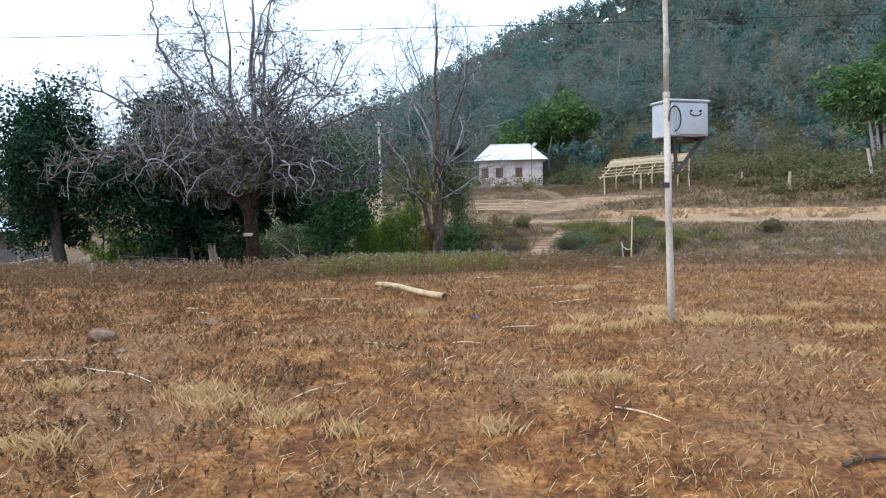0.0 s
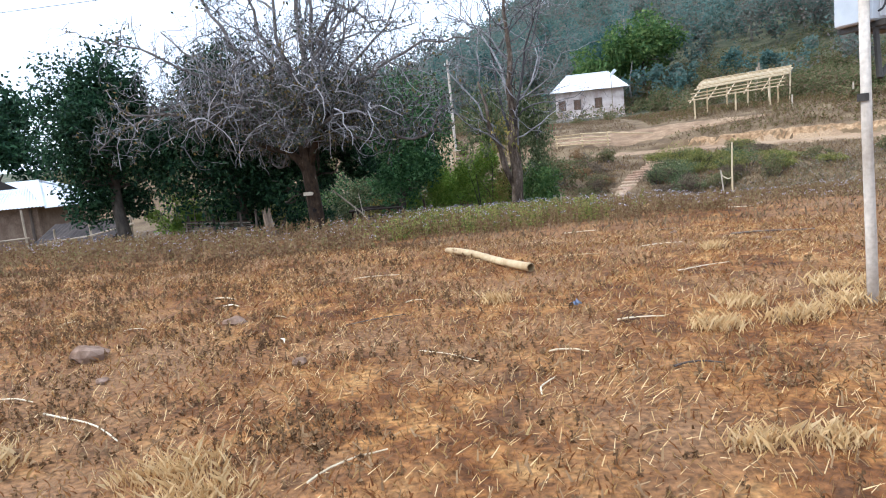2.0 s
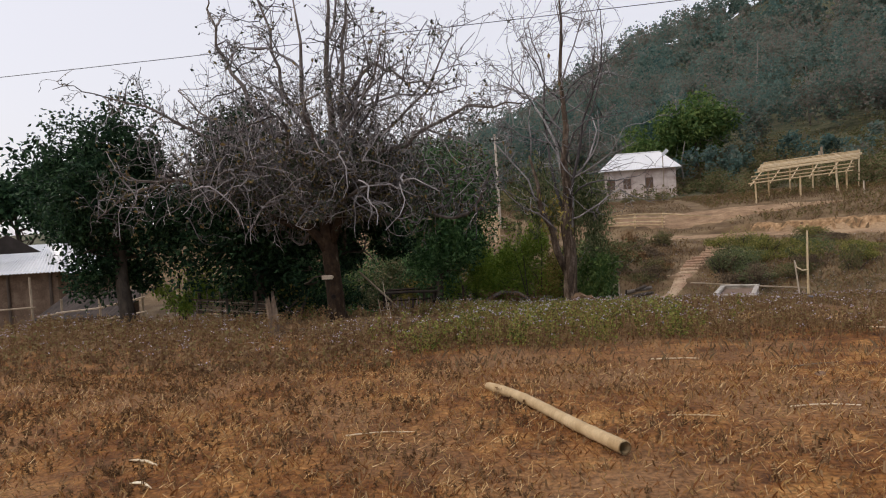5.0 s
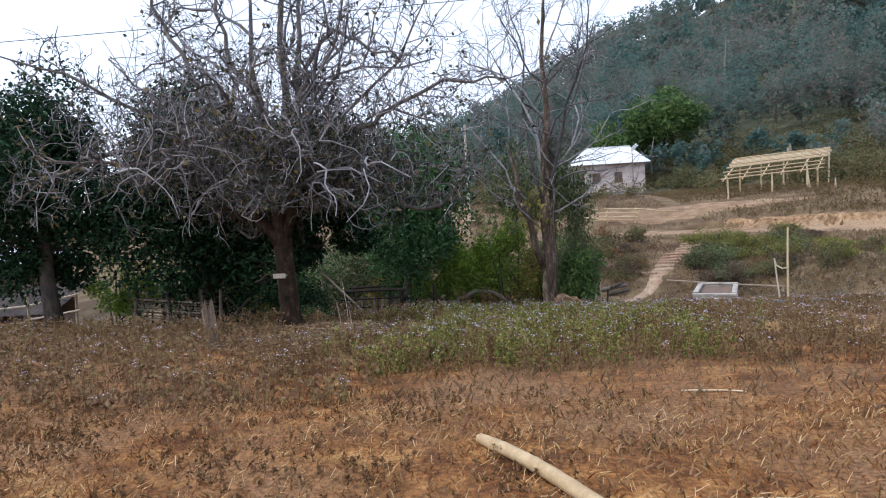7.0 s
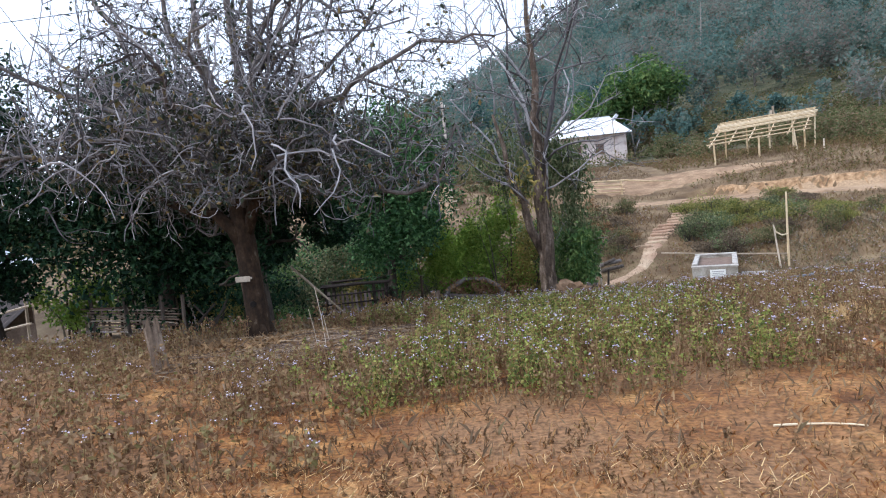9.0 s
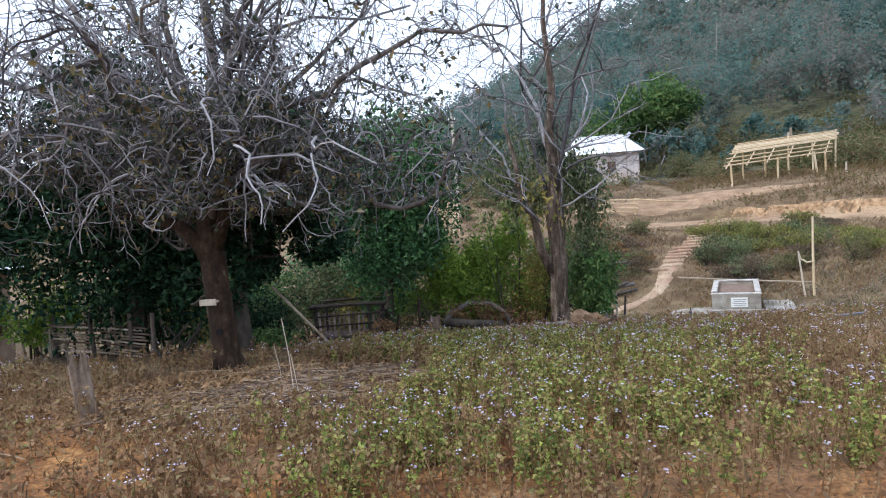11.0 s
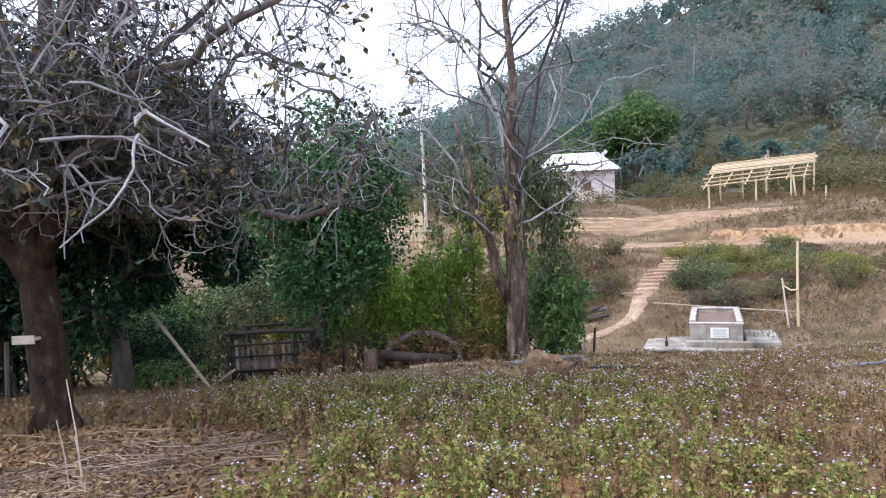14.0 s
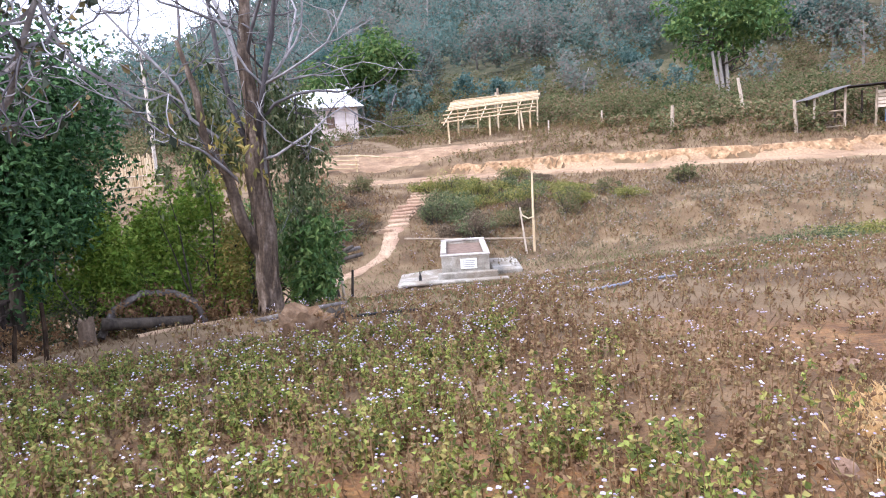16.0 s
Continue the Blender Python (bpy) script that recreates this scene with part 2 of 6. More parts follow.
PLASTER = material("pinkish_plaster", [(0.3, (0.44, 0.36, 0.32)), (0.5, (0.56, 0.48, 0.44)), (0.7, (0.66, 0.59, 0.55))], scale=1.2, rough=0.9, bump=0.3, bump_scale=12, second=(0.4, 0.31, 0.27), second_scale=0.7, fine=0.1)
# mud wall colour lowered so that it carries the shade on the house wall
MUD_WALL_SHADED = material("shaded_woven_mud_wall", [(0.3, (0.1, 0.066, 0.045)), (0.5, (0.16, 0.11, 0.077)), (0.7, (0.23, 0.17, 0.12))], scale=2, rough=0.9, bump=0.5, bump_scale=20, fine=0.2)
CONCRETE = material("old_concrete", [(0.28, (0.13, 0.115, 0.09)), (0.45, (0.27, 0.25, 0.21)), (0.58, (0.38, 0.355, 0.31)), (0.75, (0.5, 0.47, 0.42))], scale=2.2, rough=0.9, bump=0.4, bump_scale=25, second=(0.22, 0.185, 0.14), second_scale=1.4, fine=0.2)


# ---- mesh helpers ----
class Shape:
    """Collects tubes, boxes and leaves into one mesh."""

    def __init__(self):
        self.v, self.f, self.n = [], [], 0

    def add(self, verts, faces):
        verts = np.asarray(verts, float)
        self.v.append(verts)
        n = self.n
        self.f.extend([tuple(i + n for i in q) for q in faces])
        self.n += len(verts)

    def tube(self, pts, radii, sides=6, cap=True):
        pts = [Vector(p) for p in pts]
        if not hasattr(radii, "__len__"):
            radii = [radii] * len(pts)
        out = []
        side = None
        for i, p in enumerate(pts):
            d = (pts[min(i + 1, len(pts) - 1)] - pts[max(i - 1, 0)])
            d = d.normalized() if d.length > 1e-9 else Vector((0, 0, 1))
            if side is None:
                side = d.cross(Vector((0.31, 0.92, 0.2))).normalized()
            side = (side - d * side.dot(d)).normalized()
            up = d.cross(side)
            for k in range(sides):
                a = 2 * math.pi * k / sides
                out.append(p + (side * math.cos(a) + up * math.sin(a)) * radii[i])
        faces = [(i * sides + k, i * sides + (k + 1) % sides, (i + 1) * sides + (k + 1) % sides, (i + 1) * sides + k) for i in range(len(pts) - 1) for k in range(sides)]
        if cap:
            faces += [tuple(range(sides - 1, -1, -1)), tuple((len(pts) - 1) * sides + k for k in range(sides))]
        self.add([tuple(p) for p in out], faces)

    def box(self, size, m=Matrix(), bevel=0.0):
        sx, sy, sz = (s / 2 for s in size)
        c = min(bevel, sx * 0.9, sy * 0.9, sz * 0.9)
        if c <= 0:
            vs = [(x, y, z) for z in (-sz, sz) for x, y in ((-sx, -sy), (sx, -sy), (sx, sy), (-sx, sy))]
            fs = [(3, 2, 1, 0), (4, 5, 6, 7), (0, 1, 5, 4), (1, 2, 6, 5), (2, 3, 7, 6), (3, 0, 4, 7)]
        else:
            ring = [(-sx + c, -sy), (sx - c, -sy), (sx, -sy + c), (sx, sy - c), (sx - c, sy), (-sx + c, sy), (-sx, sy - c), (-sx, -sy + c)]
            vs = []
            for z, k in ((-sz, 1), (-sz + c, 0), (sz - c, 0), (sz, 1)):
                vs += [(x * (1 - k * c / sx), y * (1 - k * c / sy), z) for x, y in ring]
            fs = [(i * 8 + k, i * 8 + (k + 1) % 8, (i + 1) * 8 + (k + 1) % 8, (i + 1) * 8 + k) for i in range(3) for k in range(8)]
            fs += [tuple(range(7, -1, -1)), tuple(range(24, 32))]
        self.add([tuple(m @ Vector(p)) for p in vs], fs)

    def leaves(self, centres, size, rng, droop=0.3, aspect=0.55, fold=True):
        """One folded leaf at each centre, turned at random."""
        c = np.asarray(centres, float)
        n = len(c)
        if not n:
            return
        a = rng.uniform(0, 2 * np.pi, n)
        t = rng.uniform(-1.0, 0.7, n) - droop
        d = np.stack([np.cos(a) * np.cos(t), np.sin(a) * np.cos(t), np.sin(t)], 1)
        r = rng.normal(size=(n, 3))
        s = np.cross(d, r)
        s /= np.linalg.norm(s, axis=1)[:, None] + 1e-9
        size = (size * rng.uniform(0.6, 1.3, n))[:, None]
        up = np.cross(s, d) * 0.18
        mid = c + d * size * 0.45
        v = np.stack([c, mid + (s * aspect * 0.5 + up) * size, c + d * size, mid - (s * aspect * 0.5 - up) * size], 1).reshape(-1, 3)
        f = [(4 * i, 4 * i + 1, 4 * i + 2, 4 * i + 3) for i in range(n)]
        self.add(v, f)

    def make(self, name, mat, smooth=False):
        me = bpy.data.meshes.new(name)
        v = np.concatenate(self.v) if self.v else np.zeros((0, 3))
        me.from_pydata(v.tolist(), [], self.f)
        me.materials.append(mat)
        if smooth:
            me.polygons.foreach_set("use_smooth", [True] * len(me.polygons))
        me.update()
        return me


def part(name, shape, mat, parent=None, label="", smooth=False):
    ob = new(name, shape.make(name, mat, smooth))
    if parent:
        ob.parent = parent
    return tagged(ob, label)


def base(name, x, y, z, rz, label, category, group="", rx=0, ry=0):
    ob = new(name)
    ob.matrix_world = pose(x, y, z, rx, ry, rz)
    return tagged(ob, label, category, group)


# ---- the lie of the land ----
PROFILE_U = [-2000, -60, -10, 0, 6, 11, 14, 17, 20.5, 24.5, 28, 31, 33, 35.5, 37.5, 39.5, 41, 43, 47, 50.3, 53, 56.5, 60, 64, 70, 84, 96, 106, 3000]
PROFILE_Z = [-6, -1.2, -0.3, -0.08, 0.08, 0.14, 0.08, -0.08, -0.35, -0.78, -1.56, -2.2, -2.55, -2.74, -2.62, -2.05, -1.63, -1.2, -0.5, 0.1, 0.2, 1.05, 1.9, 2.45, 2.85, 3.45, 4.0, 5.0, 5.6]
PATH_X = [-2.2, -0.9, -0.2, 0.2, 0.5, 1.3, 2.6, 3.7, 4.95, 5.45, 6.0, 7.5, 8.8, 10.4]
PATH_Y = [24.2, 24.9, 27.0, 31.0, 35.0, 35.75, 36.9, 37.85, 39.3, 40.8, 42.3, 44.9, 47.3, 50.9]


def lumps(x, y, s, seed):
    """A cheap smooth unevenness about s metres wide."""
    k = 2 * np.pi / s
    r = np.random.RandomState(seed)
    z = 0 * x
    for _ in range(7):
        a, p, q = r.uniform(0, 2 * np.pi), r.uniform(0, 2 * np.pi), r.uniform(0.6, 1.7)
        z = z + np.sin(k * q * (x * np.cos(a) + y * np.sin(a)) + p)
    return z / 4


def along(x, y):
    """How far up the slope a place lies: the road bends towards the field in the east."""
    return y + 0.72 * np.clip(x - 11, 0, 14) + 0.45 * np.maximum(x - 25, 0)


def land(x, y):
    x, y = np.asarray(x, float), np.asarray(y, float)
    u = along(x, y)
    z = sum(np.interp(u + d, PROFILE_U, PROFILE_Z) for d in (-0.9, 0, 0.9)) / 3
    cut = 0.5 * np.clip((u - 53.2) / 0.35, 0, 1) * np.clip(1 - (u - 53.7) / 7, 0, 1) * np.clip((x - 9.0) / 3, 0, 1)
    z = z + cut
    z = z + 0.085 * np.clip(x - 8, 0, 9) * np.clip((u - 24) / 8, 0, 1) * np.clip((46 - u) / 6, 0, 1)
    rise = np.clip(u - 102, 0, 150)
    share = np.clip((x + 74) / 120, 0, 1.3)
    share = share * share * (3 - 2 * np.minimum(share, 1)) * np.where(share > 1, 1 / np.maximum(share, 1), 1)
    z = z + 0.355 * rise * share * np.clip(rise / 12, 0, 1) + np.clip(rise / 60, 0, 1) * lumps(x, y, 38, 5) * 2.2
    z = z - np.clip((-x - 14) / 60, 0, 1) * np.clip(y / 20, 0, 1) * np.clip(1 - (u - 60) / 60, 0, 1) * 3.0
    z = z - 0.6 * np.clip((-x - 10.5) / 5, 0, 1) * np.clip((y - 20.5) / 4, 0, 1) * np.clip(1 - (u - 60) / 60, 0, 1)
    z = z - 0.36 * np.exp(-((x + 6.3) / 4.0) ** 2 - ((y - 25.3) / 3.4) ** 2)
    road = np.clip(1 - np.abs(u - 51.7) / 2.2, 0, 1)
    calm = 1 - road
    z = z + calm * (lumps(x, y, 2.6, 1) * 0.035 + lumps(x, y, 0.9, 2) * 0.012 + lumps(x, y, 9, 3) * 0.05)
    return z


def ground(x, y):
    return float(land(x, y))


def grown(lo, hi, step, far, grow=1.16):
    """Even steps from lo to hi, wider and wider beyond, out to far."""
    mid = list(np.arange(lo, hi, step))
    out, s, p = [], step, hi
    while p < far:
        out.append(p)
        s *= grow
        p += s
    left, s, p = [], step, lo
    while p > -far:
        s *= grow
        p -= s
        left.append(p)
    return np.array(left[::-1] + mid + out)


def sheet(name, gx, gy, mat, lift=0.0):
    X, Y = np.meshgrid(gx, gy)
    Z = land(X, Y) + lift
    v = np.stack([X, Y, Z], -1).reshape(-1, 3)
    w, h = len(gx), len(gy)
    me = bpy.data.meshes.new(name)
    me.from_pydata(v.tolist(), [], [(j * w + i, j * w + i + 1, (j + 1) * w + i + 1, (j + 1) * w + i) for j in range(h - 1) for i in range(w - 1)])
    me.materials.append(mat)
    me.polygons.foreach_set("use_smooth", [True] * len(me.polygons))
    return new(name, me)


field = sheet("ground", grown(-14, 30, 0.3, 1800), grown(-2, 54, 0.25, 1800), SOIL)
tagged(field, "dry red-brown field with short parched grass and soil", "ground", kind="structure")


def strip(name, line, width, mat, lift, rough_edge=0.25, across=7, seed=3):
    """A worn way along a line, on the land, with uneven edges."""
    r = np.random.RandomState(seed)
    pts = np.array(line, float)
    v, w = [], across
    for i, p in enumerate(pts):
        d = pts[min(i + 1, len(pts) - 1)] - pts[max(i - 1, 0)]
        nrm = np.array([d[1], -d[0]]) / (np.hypot(*d) + 1e-9)
        wid = float(np.interp(i / (len(pts) - 1), np.linspace(0, 1, len(width)), width)) if isinstance(width, list) else width
        wl_, wr_ = wid * (0.5 + rough_edge * r.uniform(-1, 1)), wid * (0.5 + rough_edge * r.uniform(-1, 1))
        for k in range(w):
            q = p + nrm * np.interp(k / (w - 1), [0, 1], [-wl_, wr_])
            edge = min(k, w - 1 - k)
            v.append((q[0], q[1], ground(*q) + (lift if edge else -0.05)))
    me = bpy.data.meshes.new(name)
    me.from_pydata(v, [], [(i * w + k, i * w + k + 1, (i + 1) * w + k + 1, (i + 1) * w + k) for i in range(len(pts) - 1) for k in range(w - 1)])
    me.materials.append(mat)
    me.polygons.foreach_set("use_smooth", [True] * len(me.polygons))
    return new(name, me)


road_line = [(x, 51.7 - float(along(x, 0))) for x in np.arange(4, 75, 0.5)]
tagged(strip("road", road_line, 2.8, ROAD, 0.04, 0.14), "pale sandy dirt track across the slope", "dirt road", kind="structure")
path_t = np.linspace(0, 1, 70)
path_s = np.linspace(0, 1, len(PATH_X))
path_line = [(float(np.interp(t, path_s, PATH_X)), float(np.interp(t, path_s, PATH_Y))) for t in path_t]
tagged(strip("footpath", path_line, [0.5, 0.5, 0.5, 0.5, 0.5, 0.5, 0.5, 0.52, 0.55, 0.7, 0.95, 1.15, 1.3, 1.9], DIRT, 0.045, 0.16, 7), "narrow trodden pale earth footpath climbing the slope", "footpath", kind="structure")
bank_line = [(x, 53.5 - float(along(x, 0))) for x in np.arange(12, 60, 0.3)]
tagged(strip("bank", bank_line, 0.75, BANK, 0.05, 0.48, 6, 9), "eroded bare earth bank beside the dirt track", "earth bank", kind="structure")
yard_line = [(x, 57.3 + 0.03 * x - max(0, x - 12) * 0.45) for x in np.arange(3, 19, 0.5)]
tagged(strip("yard", yard_line, [1.2, 3.4, 4.6, 4.8, 4.2, 3.2, 1.8, 0.5], ROAD, 0.05, 0.12, 12, 4), "trampled pale bare earth below the pole frame", "bare earth", kind="structure")


# ---- trees ----
def limb(shape, p, d, length, r0, r1, rng, wiggle=0.25, lift=0.0, steps=6, sides=6, least_z=-1.0):
    """A crooked tapering limb; lift bends it up or down. Gives its points and ways."""
    p, d = Vector(p), Vector(d).normalized()
    pts, ways = [p.copy()], [d.copy()]
    for _ in range(steps):
        d = (d + Vector(rng.normal(size=3)) * wiggle + Vector((0, 0, lift))).normalized()
        if p.z < least_z:
            d = (d + Vector((0, 0, 0.6))).normalized()
        p = p + d * (length / steps)
        pts.append(p.copy())
        ways.append(d.copy())
    shape.tube(pts, list(np.linspace(r0, r1, steps + 1)), sides, cap=True)
    return pts, ways


def fork(shape, p, d, length, r, depth, rng, spread=0.7, wiggle=0.22, lift=0.0, shrink=0.68, kids=(2, 4), tips=None, sides=6, least=0.004, least_z=-1.0):
    """A limb with smaller limbs all along it."""
    pts, ways = limb(shape, p, d, length, r, max(r * 0.45, least), rng, wiggle, lift, 5 if depth else 4, max(3, sides), least_z)
    if tips is not None:
        tips.extend((q, depth) for q in pts[2:])
    if depth <= 0:
        return
    for _ in range(rng.randint(kids[0], kids[1] + 1)):
        k = rng.randint(1, len(pts))
        side = Vector(rng.normal(size=3))
        nd = (ways[k] * (1 - spread * 0.5) + side.normalized() * spread)
        fork(shape, pts[k], nd, length * shrink * rng.uniform(0.6, 1.15), max(r * 0.5, least), depth - 1, rng, spread, wiggle, lift, shrink, kids, tips, max(3, sides - 1), least, least_z)


def cloud(centre, radii, n, rng, hollow=0.55, lumpy=9):
    """Leaf places in an uneven crown made of clumps."""
    c = np.asarray(centre, float)
    r = np.asarray(radii, float)
    d = rng.normal(size=(lumpy, 3))
    d /= np.linalg.norm(d, axis=1)[:, None]
    cl = c + d * r * rng.uniform(0.3, 0.95, (lumpy, 1))
    size = rng.uniform(0.22, 0.52, lumpy)
    k = rng.randint(0, lumpy, n)
    e = rng.normal(size=(n, 3))
    e /= np.linalg.norm(e, axis=1)[:, None]
    return cl[k] + e * r * (size[k] * (hollow + (1 - hollow) * rng.uniform(0, 1, n)) * rng.uniform(0.85, 1.2, n))[:, None]


def leafy_tree(name, x, y, height, crown, n, leaf, mat, bark, label, seed, leaf_size=0.16, clear=0.3, lean=(0, 0), trunk_r=0.12, lumpy=14, limbs=7, group=""):
    """A tree with a full crown: trunk with limbs, and a crown of many leaves in clumps."""
    rng = np.random.RandomState(seed)
    z0 = ground(x, y) - 0.1
    t = base(name, x, y, z0, 0, label, "tree", group)
    wood = Shape()
    top = Vector((lean[0], lean[1], height * 0.66))
    pts = [Vector((0, 0, 0))]
    for i in range(1, 7):
        pts.append(top * (i / 6) + Vector(rng.normal(size=3)) * 0.05 * height / 5)
    wood.tube(pts, list(np.linspace(trunk_r * 1.25, trunk_r * 0.3, 7)), 8)
    cc = np.array([lean[0] * 0.8, lean[1] * 0.8, height * (clear + 1) / 2])
    for i in range(limbs):
        k = rng.randint(2, 6)
        fork(wood, pts[k], Vector((rng.uniform(-1, 1), rng.uniform(-1, 1), rng.uniform(0.1, 0.9))), crown[0] * rng.uniform(0.35, 0.6), trunk_r * 0.4, 1, rng, sides=5)
    part("trunk", wood, bark, t, smooth=True)
    fol = Shape()
    fol.leaves(cloud(cc, (crown[0], crown[1], height * (1 - clear) / 2), n, rng, 0.5, lumpy), leaf_size, rng)
    part("crown", fol, mat, t)
    return t


def bush(name, x, y, size, n, mat, label, seed, leaf_size=0.1, group="", category="bush"):
    rng = np.random.RandomState(seed)
    z0 = ground(x, y) - 0.05
    t = base(name, x, y, z0, 0, label, category, group)
    wood = Shape()
    for _ in range(9):
        a = rng.uniform(0, 6.28)
        limb(wood, (rng.normal() * size[0] * 0.2, rng.normal() * size[1] * 0.2, 0), (math.cos(a) * 0.5, math.sin(a) * 0.5, 1.2), size[2] * rng.uniform(0.6, 0.95), 0.025, 0.006, rng, 0.2, 0, 4, 4)
    part("stem", wood, BARK_DARK, t)
    fol = Shape()
    fol.leaves(cloud((0, 0, size[2] * 0.52), (size[0], size[1], size[2] * 0.52), n, rng, 0.4, 24), leaf_size, rng)
    part("foliage", fol, mat, t)
    return t


KNOT = material("knot_hole_shade", [(0.3, (0.006, 0.005, 0.004)), (0.7, (0.016, 0.012, 0.01))], scale=8, rough=1.0, bump=0.5)


def bare_tree():
    """The old spreading tree: stout trunk, a flat tangle of crooked drooping limbs and tall upright shoots."""
    rng = np.random.RandomState(11)
    x, y = -5.0, 18.4
    t = base("spreading_tree", x, y, ground(x, y) - 0.12, 0, "old nearly leafless tree with a tangled crown of grey twigs", "tree")
    trunk = Shape()
    trunk.tube([(0.0, 0, 0), (0.0, 0, 0.12), (0.01, 0, 0.5), (-0.03, 0, 1.1), (-0.06, 0, 1.65), (-0.1, 0, 2.1), (-0.05, 0.05, 2.6), (0.02, 0.05, 2.95)],
               [0.25, 0.205, 0.185, 0.172, 0.17, 0.15, 0.12, 0.1], 14)
    for a in (0.4, 1.7, 2.9, 4.2, 5.4):
        trunk.tube([(math.cos(a) * 0.12, math.sin(a) * 0.12, 0.4), (math.cos(a) * 0.2, math.sin(a) * 0.2, 0.16), (math.cos(a) * 0.33, math.sin(a) * 0.33, 0.03)], [0.05, 0.07, 0.03], 6)
    trunk.tube([(-0.05, -0.02, 1.5), (-0.2, -0.08, 1.85), (-0.45, -0.12, 2.12), (-0.8, -0.25, 2.2), (-1.3, -0.3, 2.45)], [0.12, 0.11, 0.09, 0.07, 0.045], 10)
    trunk.tube([(0.0, -0.02, 1.75), (0.2, -0.1, 2.2), (0.5, -0.15, 2.5), (0.95, -0.2, 2.55)], [0.1, 0.085, 0.065, 0.045], 9)
    tr = part("trunk", trunk, BARK_BROWN, t, "brown rough trunk with a knot hole", smooth=True)
    # solid plug on the bark; the hole's inner shade is its near-black colour
    kn = Shape()
    kn.tube([(0.02, -0.15, 0.66), (0.02, -0.192, 0.66)], [0.06, 0.045], 10)
    part("knot", kn, KNOT, tr, "raised plug, the shade of a knot hole as dark colour")
    low_limbs, twigs, tips = Shape(), Shape(), []
    low_limbs.tube([(-0.03, 0.05, 2.6), (0.05, 0.05, 3.3), (0.13, 0.1, 4.3), (0.06, 0.1, 5.3), (0.2, 0.1, 6.6), (0.16, 0.1, 8.0)], [0.118, 0.1, 0.075, 0.055, 0.035, 0.012], 9)
    low_limbs.tube([(-0.1, 0.02, 2.4), (-0.3, 0.02, 3.1), (-0.28, 0.1, 3.9), (-0.5, 0.1, 4.8), (-0.45, 0.1, 6.0), (-0.6, 0.1, 7.2)], [0.09, 0.075, 0.06, 0.045, 0.03, 0.01], 8)
    # primary limbs leave the fork all round, climb, bend flat and hook over
    for i in range(17):
        a = i * 2.4 + rng.uniform(-0.3, 0.3)
        z = rng.uniform(2.0, 3.3)
        d = Vector((math.cos(a), math.sin(a) * 0.8, rng.uniform(0.35, 1.2)))
        length, r = rng.uniform(1.7, 3.6), rng.uniform(0.035, 0.065)
        pts, ways = limb(low_limbs, (-0.06, 0.03, z), d, length, r, r * 0.3, rng, 0.3, -0.06, 10, 6, 2.35)
        for k in range(2, 11):
            for _ in range(3):
                nd = ways[k] * 0.35 + Vector(rng.normal(size=3)) * 0.75
                fork(twigs, pts[k], nd, rng.uniform(0.45, 1.0), r * 0.34, 2, rng, 0.95, 0.45, -0.02, 0.62, (2, 3), tips, 3, 0.0048, 2.25)
    big = ((Vector((-0.1, 0, 2.5)), Vector((-0.75, 0.0, 0.75)), 4.3, 0.075), (Vector((0, 0, 2.7)), Vector((0.95, 0.2, 0.4)), 4.4, 0.06), (Vector((-0.4, 0, 2.1)), Vector((-0.95, 0.25, 0.3)), 4.4, 0.065), (Vector((0, 0, 2.4)), Vector((0.75, -0.5, 0.4)), 3.4, 0.055), (Vector((0, 0, 2.9)), Vector((0.9, 0, 0.75)), 4.0, 0.055), (Vector((-0.3, 0, 2.5)), Vector((-0.9, -0.2, 0.45)), 4.7, 0.055), (Vector((-0.2, 0, 2.8)), Vector((-0.9, 0.3, 0.7)), 4.5, 0.05))
    for p, d, length, r in big:
        pts, ways = limb(low_limbs, p, d, length, r, r * 0.3, rng, 0.24, -0.02, 12, 7, 2.4)
        for k in range(2, 13):
            for _ in range(2):
                fork(twigs, pts[k], ways[k] * 0.5 + Vector(rng.normal(size=3)) * 0.75, rng.uniform(0.5, 1.2), r * 0.28, 2, rng, 0.9, 0.4, -0.02, 0.62, (2, 4), tips, 3, 0.005, 2.25)
    # hooked tips drooping below the tangle
    for _ in range(110):
        a, rr = rng.uniform(0, 6.28), rng.uniform(0.8, 3.4)
        q = Vector((math.cos(a) * rr - 0.2, math.sin(a) * rr * 0.8, rng.uniform(2.4, 3.5)))
        pts, ways = limb(twigs, q, (rng.normal() * 0.9, rng.normal() * 0.9, 0.2), rng.uniform(0.7, 1.6), 0.017, 0.006, rng, 0.3, -0.2, 8, 4, 1.95)
        fork(twigs, pts[4], ways[4] + Vector(rng.normal(size=3)) * 0.6, 0.5, 0.008, 1, rng, 0.8, 0.35, -0.05, 0.6, (2, 3), tips, 3, 0.005)
